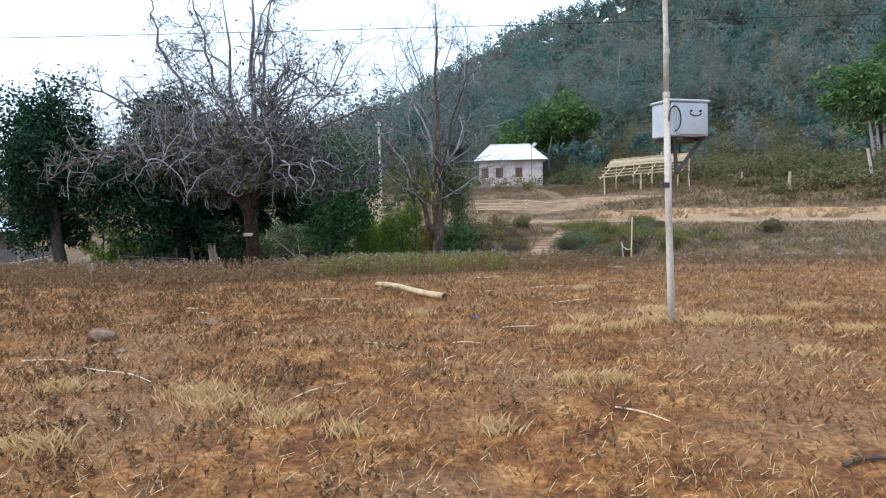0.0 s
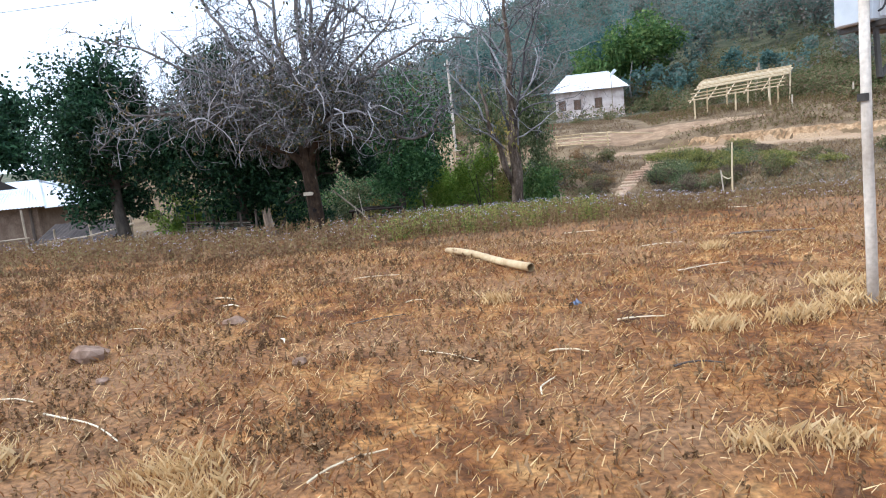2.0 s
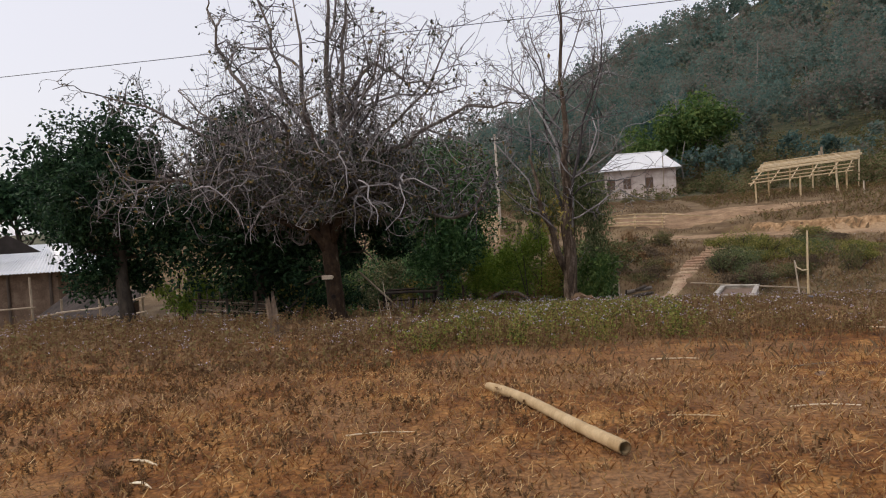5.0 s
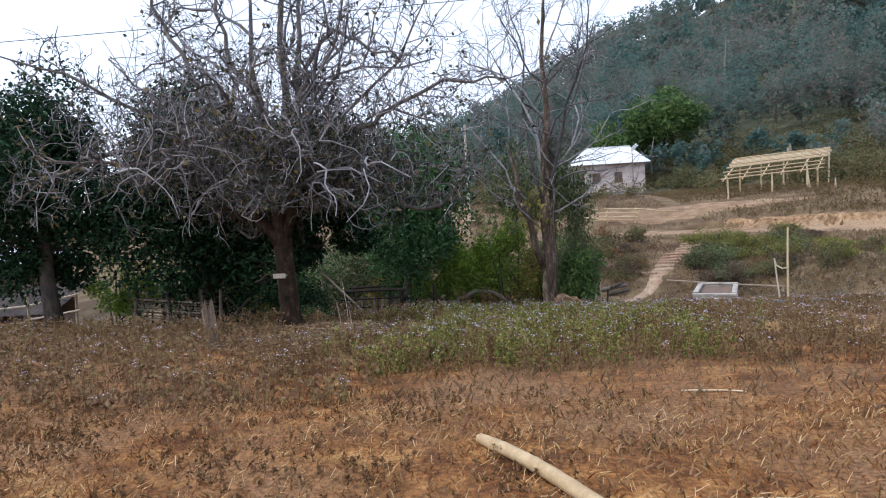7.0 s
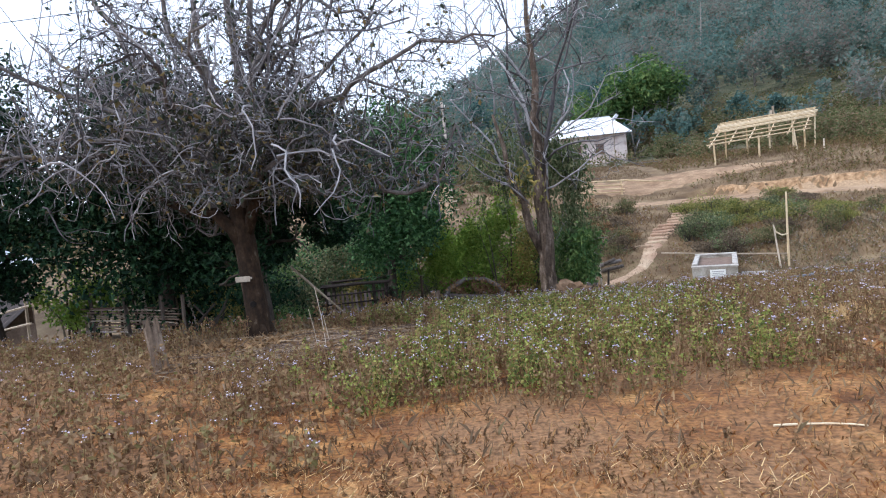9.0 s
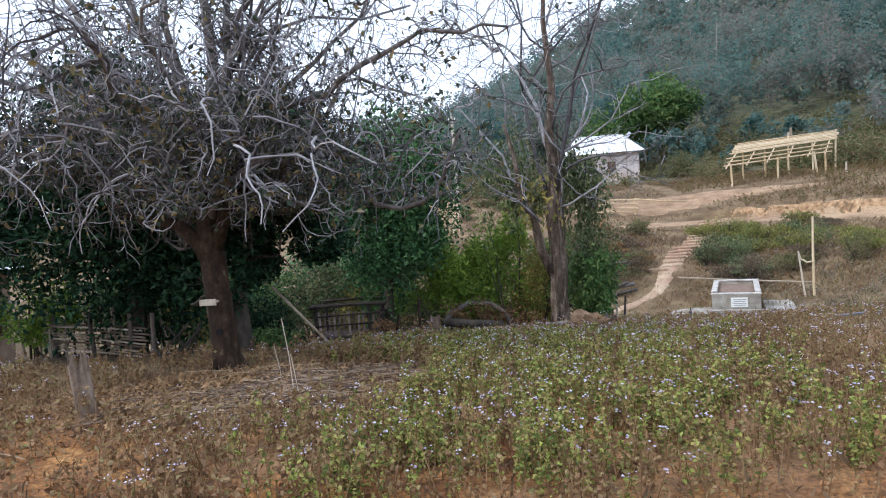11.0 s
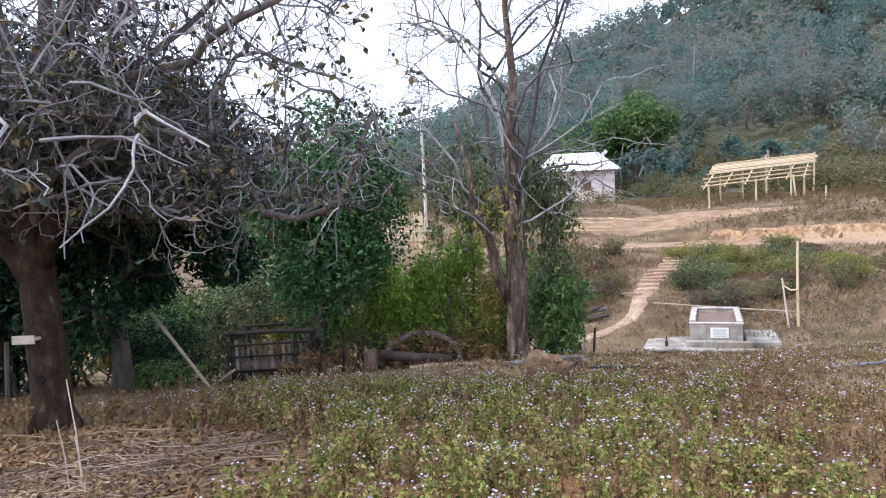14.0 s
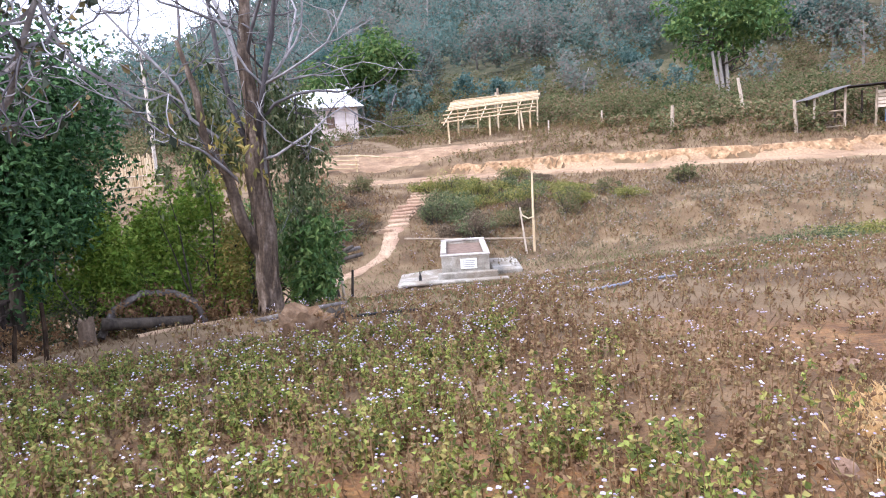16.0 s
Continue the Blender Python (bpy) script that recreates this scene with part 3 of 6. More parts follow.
    # the long limbs: a rising one on the west, an arch and a far-reaching one on the east
    long_limbs = (([(-0.3, 0, 2.7), (-0.75, 0, 3.4), (-1.2, 0.1, 4.1), (-1.65, 0.1, 4.8), (-2.2, 0.1, 5.8), (-2.5, 0.1, 6.9)], 0.085, 0.25),
                  ([(0.05, 0, 3.3), (0.45, -0.1, 4.3), (0.75, -0.1, 5.0), (1.2, -0.2, 5.3), (1.75, -0.2, 4.95), (2.3, -0.3, 4.7)], 0.06, 0.1),
                  ([(0.0, 0, 2.8), (0.9, -0.2, 3.45), (1.7, -0.3, 3.65), (2.6, -0.4, 4.05), (3.4, -0.5, 4.3), (4.1, -0.5, 4.2)], 0.06, 0.05),
                  ([(-0.3, 0, 2.8), (-1.5, -0.2, 3.4), (-2.6, -0.2, 3.5), (-3.7, -0.1, 3.35), (-4.7, 0.1, 3.0), (-5.5, 0.2, 2.6)], 0.065, -0.05),
                  ([(-0.2, 0, 3.0), (-0.5, 0.1, 4.2), (-0.95, 0.1, 5.2), (-1.1, 0.1, 6.2), (-1.4, 0.1, 7.4)], 0.06, 0.25),
                  ([(0.1, 0.1, 3.4), (0.32, 0.2, 4.6), (0.4, 0.2, 5.8), (0.65, 0.2, 7.2)], 0.07, 0.25),
                  ([(0.0, 0.1, 3.0), (1.1, 0.5, 4.0), (2.0, 0.8, 4.9), (2.6, 0.9, 6.0)], 0.05, 0.2),
                  ([(-0.4, 0.1, 3.0), (-1.8, 0.5, 4.0), (-2.9, 0.7, 4.6), (-3.7, 0.8, 5.4)], 0.055, 0.2))
    for pts, r, rise_ in long_limbs:
        fine_pts = []
        for a_, b_ in zip(pts[:-1], pts[1:]):
            for f in (0, 0.33, 0.67):
                fine_pts.append(Vector(a_).lerp(Vector(b_), f) + Vector(rng.normal(size=3)) * 0.045)
        fine_pts.append(Vector(pts[-1]))
        low_limbs.tube(fine_pts, list(np.linspace(r, r * 0.25, len(fine_pts))), 8)
        for k in range(3, len(fine_pts)):
            for _ in range(2):
                d = Vector(rng.normal(size=3)) * 0.7 + Vector((0, 0, rise_ + 0.25))
                fork(twigs, fine_pts[k], d, rng.uniform(0.5, 1.25), r * 0.25, 2, rng, 0.9, 0.38, 0.0, 0.62, (2, 4), tips, 3, 0.005, 2.2)
    part("limb", low_limbs, BARK_GREY, t, "grey crooked spreading limbs", smooth=True)
    part("twig_tangle", twigs, TWIG, t, "tangled grey drooping twigs")
    up = Shape()
    upper = (((0.12, 0.1, 4.5), (0.95, 0, 0.25), 1.9), ((0.14, 0.1, 3.9), (0.75, 0.1, 0.75), 1.6), ((0.0, 0, 3.2), (-0.5, -0.1, 0.9), 1.8), ((0.15, 0.1, 5.2), (-0.5, 0.2, 0.8), 1.5), ((0.1, 0, 3.6), (0.4, -0.6, 0.7), 1.6), ((0.18, 0.1, 6.0), (0.5, 0, 0.8), 1.4),
             ((-0.4, 0.1, 4.4), (-0.9, 0, 0.3), 1.7), ((-0.45, 0.1, 5.4), (-0.7, 0, 0.6), 1.4), ((-0.3, 0.1, 3.8), (-0.8, 0.2, 0.5), 1.9), ((0.05, 0.1, 4.9), (0.7, 0, 0.6), 1.6), ((0.05, 0.0, 3.5), (0.95, -0.25, 0.35), 3.4), ((0.1, 0.0, 4.0), (0.9, 0.1, 0.6), 3.0), ((0.0, 0.0, 3.3), (0.8, -0.6, 0.5), 3.0), ((-0.2, 0.0, 3.4), (-0.9, -0.3, 0.5), 2.8))
    for p, d, length in upper:
        fork(up, p, d, length, 0.035, 3, rng, 0.7, 0.24, 0.03, 0.62, (2, 4), tips, 4, 0.005)
    for _ in range(135):
        a, r = rng.uniform(0, 6.28), rng.uniform(0.05, 1.0) ** 0.6 * 3.1
        q = Vector((math.cos(a) * r - 0.3, math.sin(a) * r, rng.uniform(2.7, 3.6)))
        length = rng.uniform(0.9, 3.4) * (1.15 - r / 4.5)
        pts, ways = limb(up, q, (rng.normal() * 0.3, rng.normal() * 0.3, 1), length, 0.012, 0.004, rng, 0.16, 0.01, 6, 4)
        tips.extend((w_, 0) for w_ in pts[3:])
        for _k in range(2):
            k = rng.randint(1, 6)
            limb(up, pts[k], ways[k] + Vector(rng.normal(size=3)) * 0.55, length * 0.4, 0.007, 0.003, rng, 0.2, 0.02, 4, 3)
    part("shoot_growth", up, TWIG, t, "tall upright grey shoots")
    fol = Shape()
    low = [q for q, k in tips if k == 0 and (q.z < 3.7 or rng.uniform() < 0.3)]
    pick = [low[i] for i in rng.choice(len(low), min(12500, len(low)), replace=False)]
    fol.leaves([(q.x + rng.normal() * 0.03, q.y + rng.normal() * 0.03, q.z) for q in pick], 0.085, rng, 0.5, 0.6)
    part("leafage", fol, LEAF_SPARSE, t, "small curled brown-green leaves")


def creeper_tree():
    """The bare forked tree with creepers hanging down one side."""
    rng = np.random.RandomState(29)
    x, y = -0.1, 24.6
    t = base("creeper_tree", x, y, ground(x, y) - 0.1, 0, "bare forked tree hung with green and yellow creepers", "tree")
    trunk, tips = Shape(), []
    trunk.tube([(0.02, 0, 0), (0.0, 0, 0.15), (-0.03, 0, 0.7), (0.03, 0, 1.5), (-0.06, 0, 2.4), (0.04, 0, 3.3), (-0.04, 0, 4.2), (0.08, 0, 5.2), (-0.02, 0, 6.6), (0.1, 0, 8.2), (0.05, 0, 9.4)],
               [0.26, 0.21, 0.19, 0.175, 0.155, 0.135, 0.105, 0.08, 0.055, 0.035, 0.015], 12)
    trunk.tube([(-0.05, 0, 1.0), (-0.34, -0.05, 1.7), (-0.48, -0.1, 2.4), (-0.75, -0.1, 3.0), (-0.8, -0.1, 3.7), (-1.0, -0.1, 4.5)], [0.12, 0.105, 0.09, 0.075, 0.055, 0.03], 9)
    part("trunk", trunk, BARK_VINED, t, smooth=True)
    for k in range(4):
        vine = Shape()
        vr = np.random.RandomState(300 + k)
        turn, z_top = vr.uniform(0, 6.28), vr.uniform(3.0, 4.6)
        pts = []
        for i in range(15):
            f = i / 14
            rad = 0.215 - 0.08 * f
            pts.append((rad * math.cos(turn + 2.2 * f) + 0.02 * vr.normal(), -abs(rad * math.sin(turn + 2.2 * f)) + 0.02 * vr.normal(), 0.1 + z_top * f))
        vine.tube(pts, list(np.linspace(0.022, 0.012, 15)), 6)
        part("vine", vine, BARK_VINED, t, "woody vine climbing the trunk", smooth=True)
    wood = Shape()
    starts = [((0.1, 0, 2.4), (0.2, 0, 1), 4.6, 0.075), ((-0.1, 0, 2.8), (-0.18, 0.05, 1), 4.8, 0.065), ((0.05, -0.1, 3.0), (0.06, -0.12, 1), 4.2, 0.06), ((0.0, 0, 3.6), (0.75, 0.1, 0.9), 3.2, 0.045), ((0.0, 0, 3.2), (0.35, 0, 1), 4.6, 0.045), ((0.05, 0, 5.0), (-0.6, 0.1, 0.9), 2.8, 0.04), ((-0.55, -0.1, 3.0), (-0.8, 0, 0.5), 2.6, 0.045),
              ((-0.95, -0.1, 4.5), (-0.4, 0.1, 0.9), 2.6, 0.03), ((0.0, 0, 4.2), (0.5, -0.3, 0.9), 2.6, 0.04), ((0.0, 0, 6.4), (0.6, 0, 0.9), 2.0, 0.035), ((0.0, 0, 6.0), (-0.7, 0, 0.8), 2.2, 0.035),
              ((-0.3, -0.1, 2.3), (-0.9, -0.2, 0.5), 2.0, 0.035), ((0.05, 0, 7.4), (0.3, 0, 1), 1.6, 0.025), ((0.05, 0, 5.6), (0.8, 0.2, 0.6), 2.2, 0.035), ((0.0, 0, 2.6), (0.9, -0.2, 0.35), 1.8, 0.035), ((0.0, 0, 4.6), (-0.9, -0.1, 0.3), 2.2, 0.035)]
    for p, d, length, r in starts:
        fork(wood, p, d, length * 0.95, r * 0.8, 3, rng, 0.8, 0.22, 0.03, 0.6, (3, 5), tips, 5, 0.006)
    part("branchwork", wood, TWIG, t, "grey leafless limbs", smooth=True)
    fol, yel = Shape(), Shape()
    cl = []
    # strands let down from the limbs, thick above and ragged below
    for _ in range(84):
        right = rng.uniform() < 0.58
        sx = rng.uniform(0.15, 1.15) if right else rng.uniform(-1.6, -0.3)
        top = (3.9 - 0.9 * abs(sx - 0.4) if right else 4.4 - 0.5 * abs(sx + 0.8)) + rng.normal() * 0.3
        low_z = max(0.15, top - rng.uniform(0.5, 3.4 if right else 1.7))
        q = Vector((sx, 0.35 + abs(rng.normal()) * 0.35, top))
        m_ = int(24 * (top - low_z)) + 6
        for f in rng.uniform(0, 1, m_):
            wid = 0.16 * (1.2 - f)
            cl.append((q.x + rng.normal() * wid + 0.12 * math.sin(5 * f + sx * 9), q.y + rng.normal() * wid, top + (low_z - top) * f))
    cl += [tuple(q) for q in cloud((-0.85, 0.25, 3.1), (0.7, 0.4, 0.9), 800, rng, 0.3, 16)]
    cl += [tuple(q) for q in cloud((0.55, 0.3, 3.2), (0.5, 0.4, 1.1), 800, rng, 0.3, 16)]
    fol.leaves(cl, 0.12, rng, 0.9, 0.42)
    low_green = Shape()
    low_green.leaves([tuple(q) for q in cloud((0.8, 0.3, 1.0), (0.6, 0.45, 0.9), 2200, rng, 0.35, 26)], 0.12, rng, 0.5, 0.5)
    part("ground_creeper", low_green, LEAF_MID, t, "green creeper round the trunk")
    part("creeper", fol, LEAF_VINE, t, "hanging green creeper leaves")
    yel.leaves([(rng.uniform(-0.75, 0.1), rng.normal() * 0.3 - 0.1, rng.uniform(2.2, 3.4)) for _ in range(150)], 0.15, rng, 0.9, 0.4)
    part("dry_creeper", yel, LEAF_YELLOW, t, "yellowed creeper leaves")


bare_tree()
creeper_tree()
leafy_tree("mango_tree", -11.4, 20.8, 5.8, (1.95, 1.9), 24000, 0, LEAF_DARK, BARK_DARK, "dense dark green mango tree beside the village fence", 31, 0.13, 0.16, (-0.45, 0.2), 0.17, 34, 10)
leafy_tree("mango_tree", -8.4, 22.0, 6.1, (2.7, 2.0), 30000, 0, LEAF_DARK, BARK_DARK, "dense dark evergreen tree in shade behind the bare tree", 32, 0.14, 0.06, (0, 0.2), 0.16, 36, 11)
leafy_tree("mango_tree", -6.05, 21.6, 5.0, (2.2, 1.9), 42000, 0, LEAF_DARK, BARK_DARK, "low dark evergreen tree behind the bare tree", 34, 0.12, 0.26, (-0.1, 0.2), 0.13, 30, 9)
leafy_tree("mango_tree", -4.15, 25.9, 6.1, (1.75, 1.6), 24000, 0, LEAF_COOL, BARK_DARK, "green leafy tree beside the animal pen", 33, 0.12, 0.18, (0.15, 0), 0.12, 30, 10)


# ---- the hill's woods ----
def woods():
    """Trees beyond counting on the hillside: trunks and crowns in one mesh each."""
    rng = np.random.RandomState(77)
    fol, trunks = Shape(), Shape()
    made = 0
    while made < 2300:
        x, y = rng.uniform(-150, 210), rng.uniform(75, 275)
        u = float(along(x, y))
        if u < 94 + 22 * rng.uniform() or u > 268 or (x + 74) / 120 < 0.04 or (u > 190 and rng.uniform() < 0.4) or abs(x / y) > 1.15:
            continue
        z = ground(x, y)
        h = rng.uniform(3.5, 12.5) * (0.65 if u < 108 else 1) * (1.15 if rng.uniform() < 0.15 else 0.95)
        w = h * rng.uniform(0.28, 0.42)
        n = 330 if u < 165 else 150
        fol.leaves(cloud((x, y, z + h * 0.58), (w, w, h * 0.46), n, rng, 0.45, 8), 0.45 if u < 165 else 0.8, rng, 0.1, 0.8)
        if rng.uniform() < 0.13:
            trunks.tube([(x, y, z - 0.5), (x + rng.normal() * 0.2, y, z + h * 0.5), (x + rng.normal() * 0.5, y, z + h * rng.uniform(0.6, 0.95))], [0.17, 0.12, 0.04], 4, False)
        made += 1
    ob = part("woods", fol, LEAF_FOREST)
    tagged(ob, "dense mixed green and brown woods on the hillside, leaves tinted blue for haze", "forest", kind="stuff")
    tr = part("wood_trunks", trunks, PALE_TRUNK)
    tagged(tr, "pale thin trunks among the hillside woods", "trunks", kind="stuff")


def scrub():
    """Low growth on the slope above the road."""
    rng = np.random.RandomState(78)
    fol = Shape()
    made = 0
    while made < 1700:
        x, y = rng.uniform(-60, 130), rng.uniform(40, 125)
        u = float(along(x, y))
        if u < 56 or u > 118 or abs(x / y) > 1.2:
            continue
        if x < 24 and rng.uniform() < 0.72 and x > 3:
            continue
        if 2 < x < 24 and (u < 72 or rng.uniform() < 0.4):
            continue
        z = ground(x, y)
        h = rng.uniform(0.4, 1.3) * (1 + (u > 72) * 0.9 + (u > 90) * 0.6) * (1.45 if x > 22 else 1)
        fol.leaves(cloud((x, y, z + h * 0.45), (h * 0.9, h * 0.9, h * 0.5), 150, rng, 0.4, 9), 0.24, rng, 0.0, 0.6)
        made += 1
    ob = part("scrub", fol, LEAF_SCRUB)
    tagged(ob, "dry green and tan scrub covering the slope", "scrub", kind="stuff")


def slope_shrubs():
    """Taller pale green shrubs along the foot of the woods."""
    rng = np.random.RandomState(79)
    fol = Shape()
    made = 0
    while made < 430:
        x, y = rng.uniform(14, 130), rng.uniform(45, 135)
        u = float(along(x, y))
        if u < 66 or u > 112 or abs(x / y) > 1.2 or (x < 24 and u < 92) or lumps(np.array([x]), np.array([y]), 9.0, 4)[0] < rng.normal() * 0.25 - 0.1:
            continue
        h = rng.uniform(0.9, 4.4) * rng.uniform(0.6, 1)
        fol.leaves(cloud((x, y, ground(x, y) + h * 0.45), (h * 0.75, h * 0.75, h * 0.55), 380, rng, 0.4, 12), 0.24, rng, 0.0, 0.6)
        made += 1
    tagged(part("slope_shrubs", fol, LEAF_SLOPE), "pale green and grey shrubs along the foot of the woods", "shrubs", kind="stuff")


woods()
scrub()
slope_shrubs()
leafy_tree("broadleaf_tree", 18.6, 105, 12.5, (5.2, 4.5), 6500, 0, LEAF_MID, BARK_DARK, "green full-crowned tree behind the house", 41, 0.62, 0.1, (0.3, 0), 0.3, 18)
leafy_tree("broadleaf_tree", 11.0, 106, 9.5, (4.5, 4.0), 3800, 0, LEAF_MID, BARK_DARK, "green full-crowned tree behind the house", 42, 0.6, 0.1, (0.3, 0), 0.3, 16)


# ---- the house on the slope ----
def corrugated(name, w, run, drop, parent, mat, thick=0.02, pitch=0.16, label="", trim=(0, 0)):
    """A sloping sheet of corrugated tin, w wide along x, running run metres in -y and dropping; trim cuts the upper corners in."""
    n = max(8, int(w / pitch) * 2)
    s = Shape()
    top, bot = [], []
    for i in range(n + 1):
        f = i / n
        wav = 0.02 if i % 2 else -0.02
        xb = -w / 2 + w * f
        xt = -w / 2 + trim[0] + (w - trim[0] - trim[1]) * f
        top.append((xt, 0, wav))
        bot.append((xb, -run, wav - drop))
    k = n + 1
    vs = top + bot + [(a, b, c - thick) for a, b, c in top + bot]
    fs = [(i, k + i, k + i + 1, i + 1) for i in range(n)] + [(2 * k + i, 2 * k + i + 1, 3 * k + i + 1, 3 * k + i) for i in range(n)] + [(k + i, 3 * k + i, 3 * k + i + 1, k + i + 1) for i in range(n)]
    s.add(vs, fs)
    return part(name, s, mat, parent, label)


SHUTTER = material("brown_shutter", [(0.3, (0.11, 0.07, 0.05)), (0.7, (0.2, 0.13, 0.09))], scale=4, rough=0.8, bump=0.3)


def hill_house():
    x0, x1, y0, dep = 5.4, 14.0, 94.0, 6.2
    cx, w = (x0 + x1) / 2, x1 - x0
    z0 = ground(cx, y0) - 0.1
    h = 4.1
    t = base("house", cx, y0, z0, -4, "small pinkish plastered house with a bright tin hip roof", "house")
    s = Shape()
    s.box((w + 0.3, dep + 0.3, 0.7), pose(0, dep / 2, 0.05), 0.03)
    part("plinth", s, CONCRETE, t)
    wins = [(-w / 2 + 2.75, 0.95), (-w / 2 + 5.4, 0.95), (-w / 2 + 0.8, 0.95)]
    s = Shape()
    edges = sorted([-w / 2] + [v for c, ww in wins for v in (c - ww / 2, c + ww / 2)] + [w / 2])
    for i in range(0, len(edges), 2):
        s.box((edges[i + 1] - edges[i], 0.2, h), pose((edges[i] + edges[i + 1]) / 2, 0.1, h / 2))
    for c, ww in wins:
        s.box((ww, 0.2, 1.5), pose(c, 0.1, 0.75))
        s.box((ww, 0.2, h - 2.8), pose(c, 0.1, 2.8 + (h - 2.8) / 2))
    part("front_wall", s, PLASTER, t)
    for sx in (-1, 1):
        s = Shape()
        s.box((0.2, dep - 0.4, h), pose(sx * (w / 2 - 0.1), dep / 2, h / 2))
        part("side_wall", s, PLASTER, t)
    s = Shape()
    s.box((w, 0.2, h), pose(0, dep - 0.1, h / 2))
    part("back_wall", s, PLASTER, t)
    for c, ww in wins:
        s = Shape()
        for sx in (-1, 1):
            s.box((0.07, 0.1, 1.3), pose(c + sx * (ww / 2 - 0.035), 0.08, 2.15))
        for z in (1.535, 2.765):
            s.box((ww - 0.14, 0.1, 0.07), pose(c, 0.08, z))
        win = part("window", s, WOOD_OLD, t, "brown wooden shuttered window")
        for sx in (-1, 1):
            s = Shape()
            s.box((ww / 2 - 0.08, 0.04, 1.16), pose(c + sx * (ww / 4 - 0.035), 0.1, 2.15), 0.008)
            s.box((ww / 2 - 0.16, 0.03, 0.06), pose(c + sx * (ww / 4 - 0.035), 0.075, 2.45))
            s.box((ww / 2 - 0.16, 0.03, 0.06), pose(c + sx * (ww / 4 - 0.035), 0.075, 1.8))
            part("shutter", s, SHUTTER, win)
    ov, rise, rd = 0.7, 2.3, dep / 2 + 0.7
    for yy, rz in ((dep / 2, 0), (dep / 2, 180)):
        r = corrugated("roof", w + 2 * ov, rd, rise, t, ROOF_TIN, trim=(2.2, 2.2), pitch=0.3, label="bright corrugated tin roof sheet")
        r.matrix_local = pose(0, yy, h + rise - 0.25, 0, 0, rz)
    for sx in (-1, 1):
        e = corrugated("roof_end", rd * 2, 2.2, rise, t, ROOF_TIN, trim=(rd, rd), pitch=0.3)
        e.matrix_local = pose(sx * (w / 2 + ov - 2.2), dep / 2, h + rise - 0.25, 0, 0, 90 * sx)
    s = Shape()
    s.tube([(-w / 2 + 1.5, dep / 2, h + rise - 0.22), (w / 2 - 1.5, dep / 2, h + rise - 0.22)], 0.09, 6)
    part("ridge_cap", s, ROOF_TIN, t)
    # leaning dish pole by the eaves
    p = base("pole", cx + 2.6, y0 - 1.6, ground(cx + 2.6, y0 - 1.6), 0, "thin pale pole standing in front of the house", "pole")
    s = Shape()
    s.tube([(0, 0, -0.2), (0.04, 0, 3), (0.0, 0, 5.6)], 0.05, 6)
    part("mast", s, BAMBOO_GREY, p)
    s = Shape()
    s.tube([(0, 0, 5.1), (0.5, -0.1, 5.9)], 0.05, 6)
    s.box((0.9, 0.05, 0.4), pose(0.3, -0.05, 5.6, 0, -45, 0), 0.01)
    part("panel", s, ROOF_TIN, p, "small pale panel")


hill_house()


# ---- the pole frame ----
def pole_frame():
    """A skeleton roof of poles: corner, long way and way up the slope."""
    fl, long_way, up_way = Vector((14.0, 60.0, 3.72)), Vector((7.2, 0.9, 0.55)), Vector((2.2, 3.7, 1.72))
    z0 = ground(fl.x, fl.y)
    t = base("bamboo_shed", fl.x, fl.y, z0, 0, "unfinished open shed frame of bare bamboo poles", "shed frame")
    o = Vector((fl.x, fl.y, z0))
    rng = np.random.RandomState(5)

    def pole(name, a, b, r=0.05, m=BAMBOO):
        s = Shape()
        a, b = Vector(a) - o, Vector(b) - o
        mid = (a + b) / 2 + Vector((0, 0, rng.uniform(-0.04, 0.03)))
        s.tube([a, mid, b], [r, r * 0.95, r * 0.85], 6)
        part(name, s, m, t)

    def post(p, r):
        pole("post", (p.x + rng.normal() * 0.08, p.y, ground(p.x, p.y) - 0.3), (p.x, p.y, p.z + 0.1), r)
    for f in (0.04, 0.5, 0.86, 0.97):
        post(fl + long_way * f, 0.07)
    for f in (0.02, 0.25, 0.5, 0.75, 1.0):
        post(fl + long_way * f + up_way * 0.97, 0.065)
    for f in (0.0, 0.2, 0.4, 0.6, 0.8, 0.97):
        a = fl + long_way * f
        pole("rafter", a - up_way * 0.06 - Vector((0, 0, 0.08)), a + up_way * 1.04 + long_way * rng.uniform(-0.02, 0.04) - Vector((0, 0, 0.08)), 0.045)
    for f in (0.0, 0.16, 0.34, 0.55, 0.62, 0.7, 0.78, 0.85, 0.92, 1.0):
        a = fl + up_way * f
        pole("batten", a - long_way * rng.uniform(0.02, 0.06), a + long_way * rng.uniform(1.0, 1.05) + Vector((0, 0, rng.normal() * 0.05)), 0.05 if f < 0.6 else 0.065)


pole_frame()


